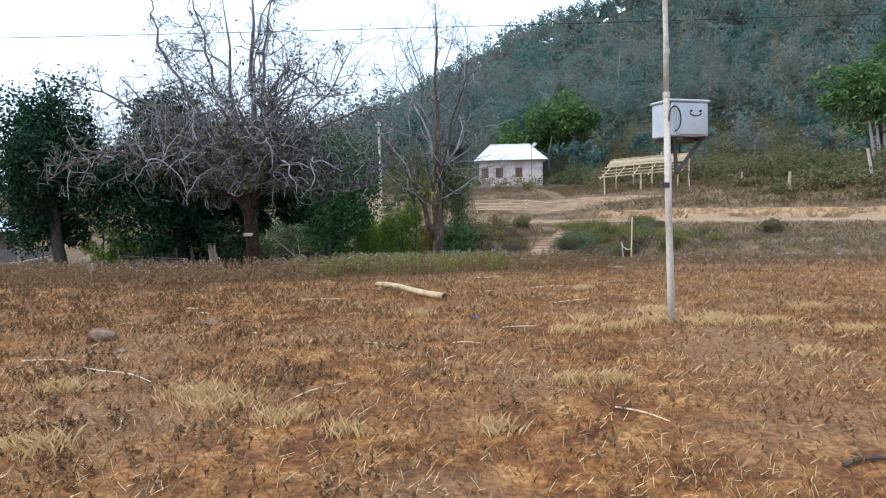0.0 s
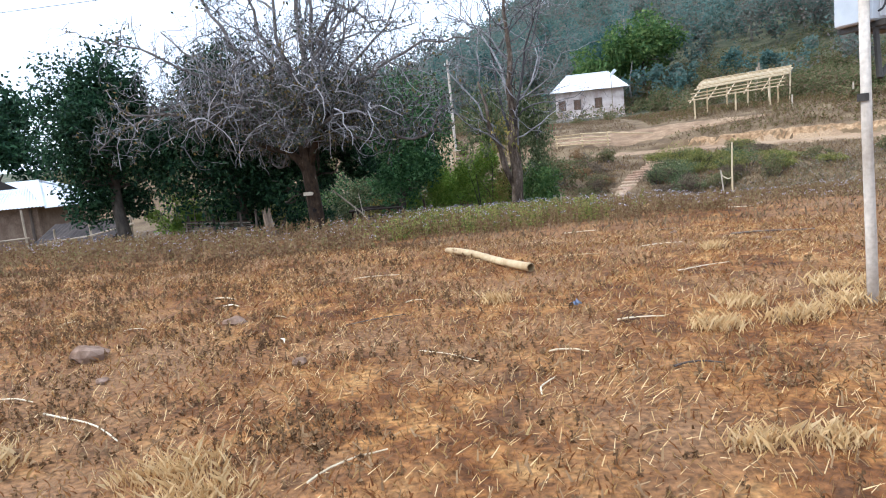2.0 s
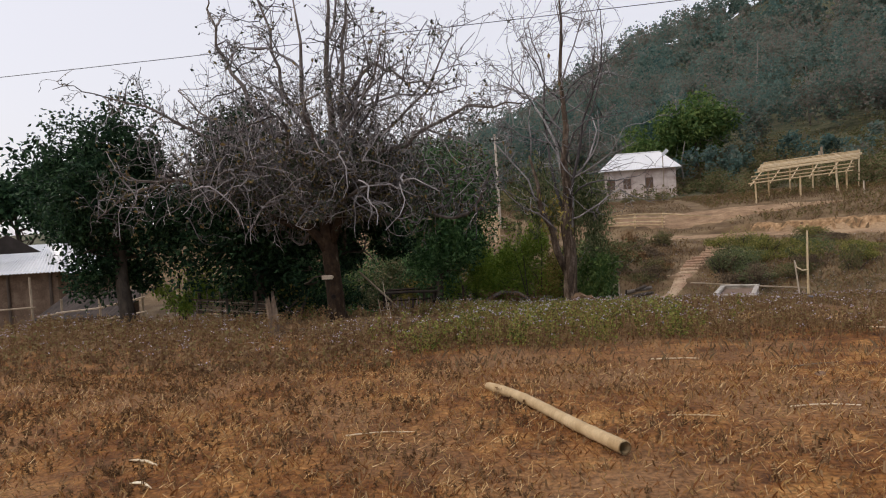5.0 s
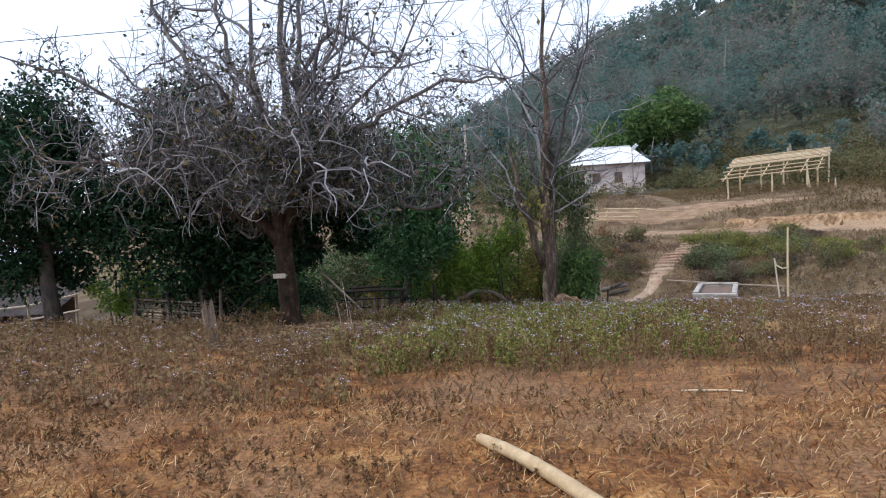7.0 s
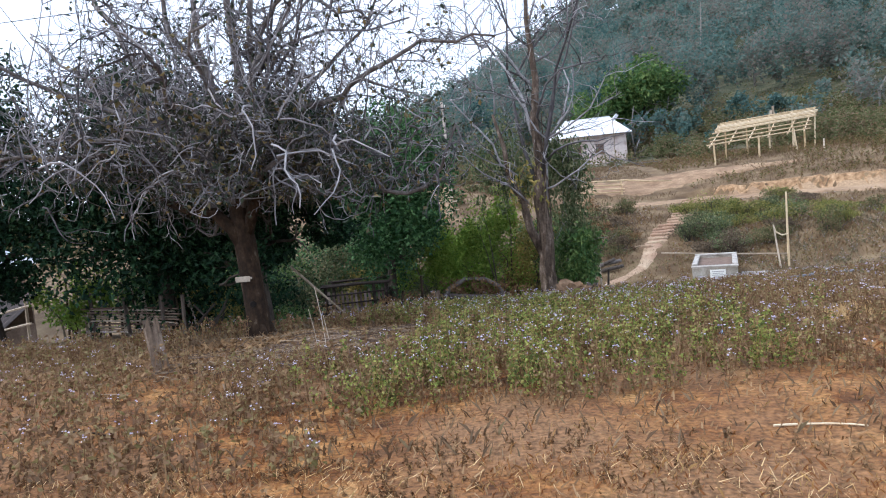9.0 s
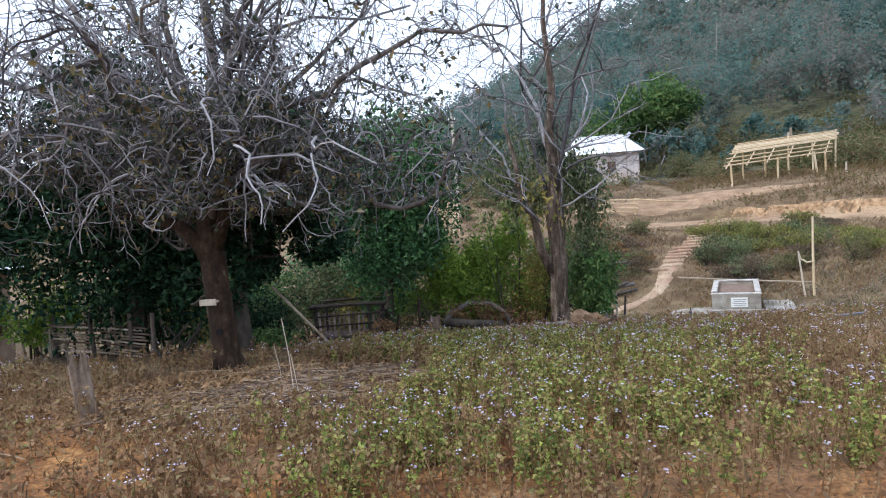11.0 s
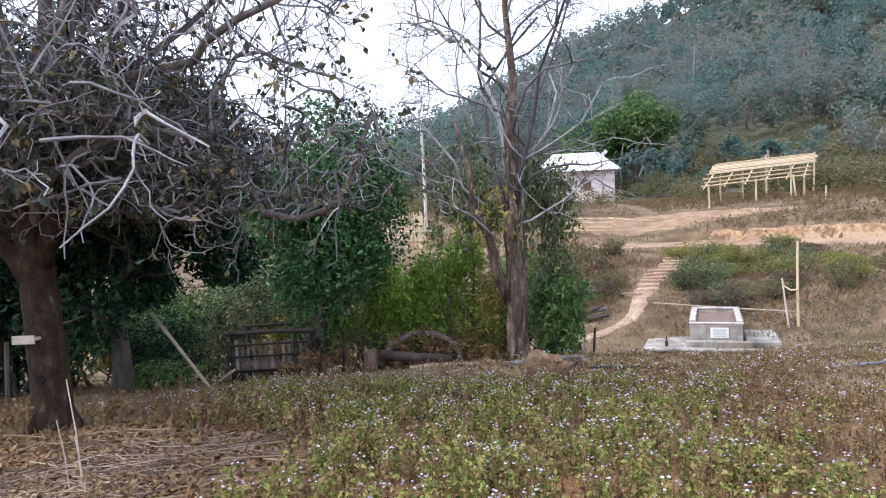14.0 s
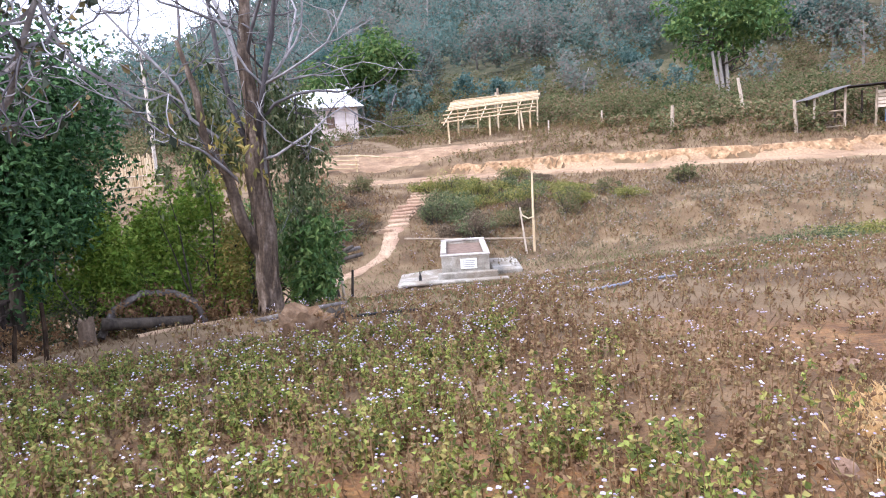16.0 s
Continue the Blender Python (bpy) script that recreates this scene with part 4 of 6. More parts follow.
# ---- the left house behind the fence ----
def village_house():
    x, y = -25.5, 30.2
    z0 = ground(x, y)
    t = base("village_house", x, y, z0, 8, "low mud-walled house with a shiny tin roof", "house")
    w, d, h = 8.0, 5.5, 4.1
    for nm, sz, m in (("front_wall", (w, 0.16, h), pose(0, 0.08, h / 2)), ("back_wall", (w, 0.16, h), pose(0, d - 0.08, h / 2)), ("side_wall", (0.16, d - 0.32, h), pose(-w / 2 + 0.08, d / 2, h / 2)), ("side_wall", (0.16, d - 0.32, h), pose(w / 2 - 0.08, d / 2, h / 2))):
        s = Shape()
        s.box(sz, m)
        part(nm, s, MUD_WALL_SHADED, t)
    for k in range(5):
        s = Shape()
        s.tube([(-w / 2 + 0.3 + k * (w - 0.6) / 4, -0.05, 0), (-w / 2 + 0.3 + k * (w - 0.6) / 4, -0.05, h)], 0.06, 6)
        part("wall_post", s, WOOD_OLD, t)
    s = Shape()
    s.box((0.85, 0.05, 1.85), pose(-1.2, -0.03, 0.95), 0.01)
    part("door", s, WOOD_OLD, t)
    rise, rd, ov = 1.2, d / 2 + 0.6, 0.7
    for rz in (0, 180):
        r = corrugated("roof", w + 2 * ov, rd, rise, t, ROOF_TIN, trim=(1.9, 1.9))
        r.matrix_local = pose(0, d / 2, h + rise - 0.15, 0, 0, rz)
    for sx in (-1, 1):
        e = corrugated("roof_end", rd * 2, 1.9, rise, t, ROOF_TIN, trim=(rd * 0.6, rd * 0.6))
        e.matrix_local = pose(sx * (w / 2 + ov - 1.9), d / 2, h + rise - 0.25, 0, 0, 90 * sx)
    # no opening here: a solid dark plate stands for the shade inside the vent
    s = Shape()
    s.add([(-1.5, -1.3, -0.4), (1.5, -1.3, -0.4), (0, -1.3, 0.45), (-1.5, -1.25, -0.4), (1.5, -1.25, -0.4), (0, -1.25, 0.45)], [(0, 1, 2), (5, 4, 3), (0, 3, 4, 1), (1, 4, 5, 2), (2, 5, 3, 0)])
    g = part("gable", s, ROOF_RUST, t, "closed dark plate as the shade inside an open gable")
    g.matrix_local = pose(1.2, d / 2 - 0.4, h + rise - 0.1)
    # low lean-to beside it
    x2, y2 = -17.0, 26.2
    t2 = base("lean_to", x2, y2, ground(x2, y2) + 0.0, 10, "small low outhouse with a dull dark tin roof", "outhouse")
    for nm, sz, m in (("wall", (2.4, 0.08, 0.95), pose(0, 0, 0.5)), ("wall", (0.08, 1.8, 0.95), pose(-1.16, 0.94, 0.5)), ("wall", (0.08, 1.8, 0.95), pose(1.16, 0.94, 0.5)), ("wall", (2.4, 0.08, 1.5), pose(0, 1.88, 0.75))):
        s = Shape()
        s.box(sz, m)
        part(nm, s, MUD_WALL_SHADED, t2)
    r = corrugated("roof", 3.0, 2.5, 0.75, t2, ROOF_RUST, label="dull dark corrugated roof")
    r.matrix_local = pose(0, 2.1, 1.95)


village_house()
leafy_tree("broadleaf_tree", -31.6, 40, 11.6, (3.7, 3.4), 6500, 0, LEAF_DARK, BARK_DARK, "tall dark green tree behind the village house", 51, 0.4, 0.25, (0.2, 0), 0.25, 15)
leafy_tree("broadleaf_tree", -42.5, 39, 13, (4.8, 4.2), 5600, 0, LEAF_DARK, BARK_DARK, "large dark green tree beyond the village house", 52, 0.45, 0.2, (0.2, 0), 0.3, 15)


# ---- the lamp pole with its box ----
PALE_POLE = material("pale_pole", [(0.3, (0.34, 0.28, 0.22)), (0.5, (0.5, 0.44, 0.37)), (0.72, (0.66, 0.61, 0.54))], scale=5, rough=0.75, bump=0.3, bump_scale=30, stretch=(1, 1, 0.25), fine=0.15)
BOX_METAL = material("painted_steel", [(0.3, (0.42, 0.45, 0.48)), (0.5, (0.52, 0.55, 0.58)), (0.75, (0.6, 0.63, 0.65))], scale=3, rough=0.45, bump=0.08, bump_scale=20, spec=0.5, metal=0.25, second=(0.44, 0.43, 0.42), second_scale=2.5)
DARK_STEEL = material("dark_steel", [(0.3, (0.035, 0.033, 0.03)), (0.7, (0.09, 0.08, 0.07))], scale=8, rough=0.6, bump=0.2, metal=0.4)
CABLE = material("black_cable", [(0.3, (0.012, 0.012, 0.013)), (0.7, (0.03, 0.03, 0.03))], scale=6, rough=0.6, bump=0)


def lamp_pole():
    x, y = 2.27, 6.92
    z = ground(x, y) - 0.1
    t = base("utility_pole", x, y, z, 0, "tall thin pale wooden pole standing in the dry field", "pole")
    s = Shape()
    s.tube([(0.0, 0, 0), (-0.01, 0, 0.5), (-0.03, 0, 1.2), (-0.05, 0, 2.35)], [0.036, 0.035, 0.033, 0.031], 12)
    part("lower_pole", s, PALE_POLE, t, smooth=True)
    s = Shape()
    s.tube([(-0.052, 0, 2.35), (-0.055, 0, 2.9), (-0.08, 0, 4.0), (-0.1, 0, 5.6)], [0.027, 0.025, 0.024, 0.022], 12)
    part("upper_pole", s, PALE_POLE, t, "slimmer upper length", smooth=True)
    for zz, r in ((2.33, 0.036), (2.75, 0.03), (1.45, 0.038)):
        s = Shape()
        s.tube([(-0.05, 0, zz), (-0.05, 0, zz + 0.05)], r, 12)
        part("collar", s, DARK_STEEL if zz < 2 else PALE_POLE, t)
    b = base("battery_box", x + 0.15, y + 0.2, z + 1.92, 18, "grey painted steel box bolted to the pole", "box")
    s = Shape()
    s.box((0.44, 0.32, 0.34), pose(0, 0, 0.2), 0.012)
    part("body", s, BOX_METAL, b)
    s = Shape()
    s.box((0.47, 0.35, 0.025), pose(0, 0, 0.382), 0.008)
    part("lid", s, BOX_METAL, b)
    s = Shape()
    s.box((0.36, 0.012, 0.3), pose(0.02, -0.166, 0.2), 0.004)
    d = part("door", s, BOX_METAL, b)
    # two raised dots and an arc stand for the smile drawn on the door
    for dx in (-0.06, 0.05):
        s = Shape()
        s.tube([(0.06 + dx, -0.17, 0.28), (0.06 + dx, -0.185, 0.28)], 0.011, 10)
        part("smile_dot", s, DARK_STEEL, d)
    s = Shape()
    s.tube([(0.055 + 0.07 * math.cos(a), -0.176, 0.265 - 0.03 * math.sin(a)) for a in np.linspace(0.25, 2.9, 8)], 0.006, 5)
    part("smile_arc", s, DARK_STEEL, d)
    for dx in (-0.15, 0.16):
        s = Shape()
        s.box((0.045, 0.4, 0.035), pose(dx, -0.02, 0.012))
        part("bracket", s, DARK_STEEL, b)
        s = Shape()
        s.tube([(dx, -0.12, 0.0), (-0.17, -0.17, -0.33)], 0.02, 6)
        part("brace", s, DARK_STEEL, b)
    s = Shape()
    s.box((0.22, 0.2, 0.05), pose(0.0, 0, 0.0), 0.01)
    part("tray", s, DARK_STEEL, b)
    s = Shape()
    s.tube([(-0.2 + 0.07 * math.cos(a), -0.19, 0.2 + 0.12 * math.sin(a)) for a in np.linspace(-1.5, 3.4, 14)], 0.007, 6)
    part("cable_loop", s, CABLE, b, "black cable loop")


lamp_pole()


def power_line(name, a, b, sag, label):
    s = Shape()
    a, b = Vector(a), Vector(b)
    pts = []
    for i in range(41):
        f = i / 40
        p = a.lerp(b, f)
        pts.append((p.x, p.y, p.z - sag * 4 * f * (1 - f)))
    s.tube(pts, 0.014, 5)
    ob = part(name, s, CABLE)
    tagged(ob, label, "cable")


power_line("power_line", (-46, 30, 9.0), (44, 30, 9.6), 0.25, "thin black overhead cable crossing above the trees")


# ---- bamboo log and litter on the field ----
def bamboo_log():
    x, y = -0.47, 9.92
    a = math.degrees(math.atan2(9.22 - 11.0, 0.03 + 1.02))
    t = base("bamboo_log", x, y, ground(x, y) + 0.05, a, "thick dry cut bamboo log lying on the field", "log")
    L, r = 2.02, 0.039
    pts, rad, n = [], [], 40
    for i in range(n + 1):
        f = i / n
        node = max(math.exp(-((f - k) / 0.006) ** 2) for k in (0.12, 0.3, 0.47, 0.63, 0.8))
        pts.append((-L / 2 + L * f, 0.05 * math.sin(math.pi * f) - 0.03, 0.012 * math.sin(7 * f)))
        rad.append((r + 0.006 * f) * (1 + 0.1 * node) * (1 - 0.12 * max(0, 0.06 - f) / 0.06))
    s = Shape()
    s.tube(pts, rad, 16, cap=False)
    end, inner = Vector(pts[-1]), r * 0.98
    d = Vector((1, -0.12, 0)).normalized()
    s.tube([end + d * 0.001, end - d * 0.16], [inner * 0.93, inner * 0.9], 16, cap=False)
    s.tube([end - d * 0.15, end - d * 0.16], [inner * 0.93, inner * 0.93], 16, cap=True)
    s.tube([end - d * 0.002, end + d * 0.002], [rad[-1] * 0.995, rad[-1] * 0.9], 16, cap=False)
    part("culm", s, BAMBOO, t, "pale yellow cane with raised rings", smooth=True)
    s = Shape()
    st = Vector(pts[0])
    s.tube([st + Vector((-0.012, 0, 0)), st + Vector((0.01, 0, 0))], [r * 0.8, r * 0.9], 12)
    part("end", s, BAMBOO, t)


bamboo_log()
STONE = material("field_stone", [(0.3, (0.13, 0.075, 0.045)), (0.5, (0.22, 0.14, 0.095)), (0.7, (0.33, 0.23, 0.17))], scale=6, rough=0.9, bump=0.5, bump_scale=20, fine=0.15)
CHIP = material("pale_split_wood", [(0.3, (0.55, 0.44, 0.28)), (0.6, (0.72, 0.62, 0.44)), (0.8, (0.8, 0.72, 0.56))], scale=8, rough=0.8, bump=0.3, bump_scale=60, object_random=0.4)


def stone(x, y, sx, sy, sz, rz, seed, label="angular brown field stone on the soil"):
    rng = np.random.RandomState(seed)
    bm = bmesh.new()
    bmesh.ops.create_icosphere(bm, subdivisions=2, radius=0.5)
    cuts = rng.normal(size=(7, 3))
    cuts /= np.linalg.norm(cuts, axis=1)[:, None]
    lim = rng.uniform(0.22, 0.36, 7)
    for v in bm.verts:
        p = np.array(v.co)
        for c, l_ in zip(cuts, lim):
            k = p @ c
            if k > l_:
                p = p - c * (k - l_) * 0.98
        v.co = p * (sx, sy, sz) + rng.normal(size=3) * 0.006 * sx
    me = bpy.data.meshes.new("stone")
    bm.to_mesh(me)
    bm.free()
    me.materials.append(STONE)
    ob = new("stone", me)
    ob.matrix_world = pose(x, y, ground(x, y) + sz * 0.2, 0, 0, rz)
    return tagged(ob, label, "stone", "stones on the field")


for i, (x, y, a, b_, c, rz) in enumerate(((-3.38, 6.87, 0.3, 0.24, 0.2, 20), (-2.66, 7.93, 0.28, 0.2, 0.12, 50), (-1.62, 6.55, 0.12, 0.1, 0.08, 10), (-2.95, 6.35, 0.1, 0.09, 0.07, 0), (3.35, 16.6, 0.32, 0.2, 0.12, 15),
                                         (2.0, 15.35, 0.2, 0.14, 0.12, 70), (2.6, 9.9, 0.14, 0.1, 0.07, 30), (1.9, 11.3, 0.12, 0.1, 0.06, 0), (4.7, 12.6, 0.16, 0.1, 0.08, 40), (2.5, 20.0, 0.3, 0.2, 0.1, 40), (3.0, 24.8, 0.35, 0.22, 0.12, 15), (5.6, 23.2, 0.25, 0.2, 0.1, 85))):
    stone(x, y, a, b_, c, rz, 200 + i)


def stick(x, y, rz, length, r, mat, label, bend=0.03, name="stick", flat=False, group="sticks on the field"):
    rng = np.random.RandomState(int(abs(x * 977 + y * 131)) + 3)
    s = Shape()
    n = 6
    m = pose(x, y, 0, 0, 0, rz)
    pts = []
    for i in range(n + 1):
        f = i / n
        q = m @ Vector((length * (f - 0.5), bend * math.sin(f * 3.1 + rng.uniform(0, 0.4)), 0))
        pts.append((q.x, q.y, ground(q.x, q.y) + r * 0.8 + 0.01))
    if flat:
        # a split sliver: ragged outline, thin, slightly bowed
        m = pose(x, y, ground(x, y) + 0.006, rng.uniform(-10, 10), rng.uniform(-6, 6), rz)
        wid = [0.25, 0.9, 1.15, 0.95, 0.8, 0.55, 0.15]
        top = [m @ Vector((length * (i / n - 0.5), sgn * r * 0.9 * wid[i] * rng.uniform(0.7, 1.2) + bend * 0.4 * math.sin(i * 0.6), r * 0.55 + 0.012 * math.sin(i * 0.5))) for i in range(n + 1) for sgn in (-1, 1)]
        k = len(top)
        vs = [tuple(q) for q in top] + [(q.x, q.y, q.z - r * 0.5) for q in top]
        fs = [(2 * i, 2 * i + 2, 2 * i + 3, 2 * i + 1) for i in range(n)] + [(k + 2 * i, k + 2 * i + 1, k + 2 * i + 3, k + 2 * i + 2) for i in range(n)]
        fs += [(2 * i, k + 2 * i, k + 2 * i + 2, 2 * i + 2) for i in range(n)] + [(2 * i + 1, 2 * i + 3, k + 2 * i + 3, k + 2 * i + 1) for i in range(n)]
        fs += [(0, 1, k + 1, k), (2 * n + 1, 2 * n, k + 2 * n, k + 2 * n + 1)]
        s.add(vs, fs)
    else:
        s.tube(pts, [r * (1 - 0.4 * i / n) for i in range(n + 1)], 6)
    ob = part(name, s, mat)
    return tagged(ob, label, "stick" if not flat else "wood chip", group)


for x, y, rz, length, r in ((-3.13, 5.5, -50, 0.2, 0.016), (-3.24, 9.03, -15, 0.3, 0.014), (-1.96, 7.15, -62, 0.26, 0.013), (-2.3, 8.0, -40, 0.3, 0.01), (-3.0, 8.62, -20, 0.22, 0.012), (-1.05, 8.1, 10, 0.18, 0.01), (-3.5, 7.7, 25, 0.2, 0.008), (-4.6, 8.4, 30, 0.2, 0.008)):
    stick(x, y, rz, length, r, CHIP, "pale split wood chip lying on the soil", name="wood_chip", flat=True, group="wood chips on the field")
for x, y, rz, length, r, m in ((-2.7, 5.7, -28, 0.85, 0.007, CHIP), (-3.5, 6.1, -8, 0.5, 0.006, CHIP), (0.75, 7.0, 4, 0.32, 0.008, CHIP), (0.2, 6.45, -12, 0.26, 0.007, CHIP), (-0.9, 5.0, 38, 0.4, 0.006, CHIP), (1.6, 8.6, 12, 0.5, 0.006, CHIP), (2.9, 10.6, -14, 0.9, 0.012, WOOD_OLD),
                               (0.6, 9.9, -8, 0.4, 0.006, CHIP), (-1.3, 7.6, 20, 0.5, 0.007, WOOD_OLD), (-2.1, 4.4, -60, 0.45, 0.006, CHIP), (1.2, 4.3, -35, 0.35, 0.006, CHIP), (0.8, 12.2, -20, 0.5, 0.008, CHIP), (3.4, 13.9, 5, 0.7, 0.01, CHIP), (-4.4, 13.0, -15, 0.6, 0.011, BARK_BROWN),
                               (0.9, 6.0, 8, 0.28, 0.008, WOOD_OLD), (2.2, 3.6, 10, 0.35, 0.014, BARK_DARK), (0.05, 5.9, 75, 0.3, 0.006, CHIP), (-0.6, 6.6, -30, 0.5, 0.005, CHIP), (-1.7, 9.6, 20, 0.5, 0.006, CHIP), (1.5, 10.0, -10, 0.45, 0.006, CHIP), (2.0, 11.7, 20, 0.5, 0.008, WOOD_OLD)):
    stick(x, y, rz, length, r, m, "thin dry stick lying on the grass", 0.04)
BLUE_FILM = material("blue_plastic", [(0.3, (0.13, 0.18, 0.3)), (0.6, (0.24, 0.3, 0.42)), (0.8, (0.42, 0.47, 0.56))], scale=20, rough=0.35, bump=0.4, bump_scale=60, spec=0.5)


def scrap(x, y, size, mat, label, seed):
    rng = np.random.RandomState(seed)
    s = Shape()
    n = 6
    vs = [((i / (n - 1) - 0.5) * size + rng.normal() * size * 0.05, (j / (n - 1) - 0.5) * size * 0.7 + rng.normal() * size * 0.05, abs(rng.normal()) * size * 0.22) for j in range(n) for i in range(n)]
    vs += [(a, b_, c + 0.004) for a, b_, c in vs]
    f = [(j * n + i, j * n + i + 1, (j + 1) * n + i + 1, (j + 1) * n + i) for j in range(n - 1) for i in range(n - 1)]
    s.add(vs, f + [tuple(k + n * n for k in reversed(q)) for q in f])
    ob = part("plastic_scrap", s, mat)
    ob.matrix_world = pose(x, y, ground(x, y) + 0.02, 0, 0, seed * 40)
    tagged(ob, label, "litter")


scrap(0.33, 7.45, 0.09, BLUE_FILM, "crumpled pale blue plastic scrap on dry grass", 1)
scrap(1.1, 15.0, 0.1, BLUE_FILM, "crumpled blue plastic scrap among weeds", 3)


# ---- well tank on its slab ----
RIM = material("pale_concrete", [(0.28, (0.22, 0.2, 0.17)), (0.5, (0.4, 0.37, 0.33)), (0.72, (0.54, 0.51, 0.46))], scale=3.5, rough=0.9, bump=0.3, bump_scale=25, fine=0.12)
INNER = material("brown_water_stain", [(0.3, (0.1, 0.065, 0.045)), (0.7, (0.22, 0.15, 0.11))], scale=4, rough=0.8, bump=0.3)
PLAQUE = material("white_plaque", [(0.3, (0.62, 0.62, 0.58)), (0.7, (0.78, 0.78, 0.74))], scale=5, rough=0.5, bump=0.05)
INK = material("faded_ink", [(0.3, (0.2, 0.2, 0.2)), (0.7, (0.34, 0.33, 0.32))], scale=9, rough=0.8, bump=0)


def tank():
    x, y = 6.55, 34.5
    z = ground(x, y + 0.6) - 0.02
    rz = -17
    sl = base("concrete_slab", x, y, z, rz, "worn pale concrete apron around the tank", "slab")
    for nm, cx, cy, w, d, h in (("apron", -0.75, 1.3, 3.1, 3.6, 0.1), ("side_apron", 1.45, 2.1, 1.05, 2.6, 0.22)):
        s = Shape()
        s.box((w, d, h + 0.6), pose(cx, cy, h / 2 - 0.3), 0.04)
        part(nm, s, CONCRETE, sl)
    s = Shape()
    s.box((3.5, 0.35, 0.1), pose(-0.4, -0.6, 0.16), 0.03)
    part("kerb", s, CONCRETE, sl)
    t = base("water_tank", x, y, z + 0.1, rz, "open rectangular concrete water tank with stained walls", "tank")
    w, d, h, th = 1.6, 3.5, 0.82, 0.17
    for nm, sz, m in (("front_wall", (w, th, h - 0.04), pose(0, th / 2, (h - 0.04) / 2)), ("back_wall", (w, th, h + 0.04), pose(0, d - th / 2, (h + 0.04) / 2)), ("side_wall", (th, d - 2 * th, h), pose(-w / 2 + th / 2, d / 2, h / 2)), ("side_wall", (th, d - 2 * th, h), pose(w / 2 - th / 2, d / 2, h / 2))):
        s = Shape()
        s.box(sz, m, 0.02)
        part(nm, s, CONCRETE, t)
    s = Shape()
    s.box((w + 0.4, 0.22, 0.28), pose(0.05, -0.13, 0.14), 0.03)
    part("front_step", s, CONCRETE, t)
    for nm, sz, m in (("rim", (w + 0.06, 0.2, 0.07), pose(0, 0.1, h - 0.005)), ("rim", (w + 0.06, 0.2, 0.08), pose(0, d - 0.09, h + 0.08)), ("rim", (0.2, d - 0.4, 0.08), pose(-w / 2 + 0.08, d / 2, h + 0.04)), ("rim", (0.2, d - 0.4, 0.08), pose(w / 2 - 0.08, d / 2, h + 0.04))):
        s = Shape()
        s.box(sz, m, 0.02)
        part(nm, s, RIM, t, "paler worn concrete rim")
    s = Shape()
    s.box((w - 2 * th, d - 2 * th, 0.1), pose(0, d / 2, 0.72))
    part("dark_floor", s, INNER, t, "brown dirty water surface")
    s = Shape()
    s.box((0.55, 0.025, 0.34), pose(0.1, -0.014, 0.52), 0.006)
    pq = part("plaque", s, PLAQUE, t, "white plaque with faded unreadable lines")
    for k in range(4):
        s = Shape()
        s.box((0.42 - 0.06 * (k % 2), 0.008, 0.022), pose(0.1, -0.03, 0.62 - 0.066 * k))
        part("line", s, INK, pq)
    q = pose(x, y, 0, 0, 0, rz) @ Vector((-1.55, 0.2, 0))
    b = base("bottle", q.x, q.y, z + 0.12, 0, "small dark bottle standing on the concrete slab", "bottle")
    s = Shape()
    s.tube([(0, 0, 0), (0, 0, 0.16), (0, 0, 0.21), (0, 0, 0.29)], [0.05, 0.05, 0.02, 0.018], 10)
    part("body", s, CABLE, b)
    s = Shape()
    s.tube([(0, 0, 0.29), (0, 0, 0.315)], 0.022, 10)
    part("cap", s, BARK_BROWN, b)


tank()


def stake(x, y, h, r, mat, label, lean=(0, 0), name="stake", group="stakes on the slope"):
    s = Shape()
    z = ground(x, y)
    rng = np.random.RandomState(int(x * 77 + y * 13) % 9999)
    s.tube([(x, y, z - 0.2), (x + lean[0] * 0.5 + rng.normal() * 0.02, y, z + h * 0.5), (x + lean[0], y + lean[1], z + h)], [r, r * 0.95, r * 0.8], 7)
    ob = part(name, s, mat)
    return tagged(ob, label, "stake", group)


def rope_posts():
    t = base("water_post", 10.3, 37.3, ground(10.3, 37.3), 0, "tall thin bamboo post with a tied hose", "post")
    s = Shape()
    s.tube([(0, 0, -0.2), (0.02, 0, 1.6), (0.06, 0, 3.05)], [0.05, 0.045, 0.035], 7)
    part("tall_post", s, BAMBOO, t)
    s = Shape()
    s.tube([(-0.35, -0.1, -0.2), (-0.52, 0, 1.75)], [0.04, 0.03], 7)
    part("short_post", s, BAMBOO_GREY, t)
    s = Shape()
    s.tube([(-0.52, 0, 1.7), (-0.45, 0, 1.45), (-0.22, -0.05, 1.3), (0.03, -0.05, 1.34)], 0.03, 6)
    part("hose", s, CHIP, t, "pale yellow hose loop")
    s = Shape()
    s.tube([(-4.6, 2.2, 0.75), (-2.2, 1.1, 0.6), (0.05, 0.06, 0.5)], 0.035, 6)
    part("rail", s, BAMBOO_GREY, t)


rope_posts()
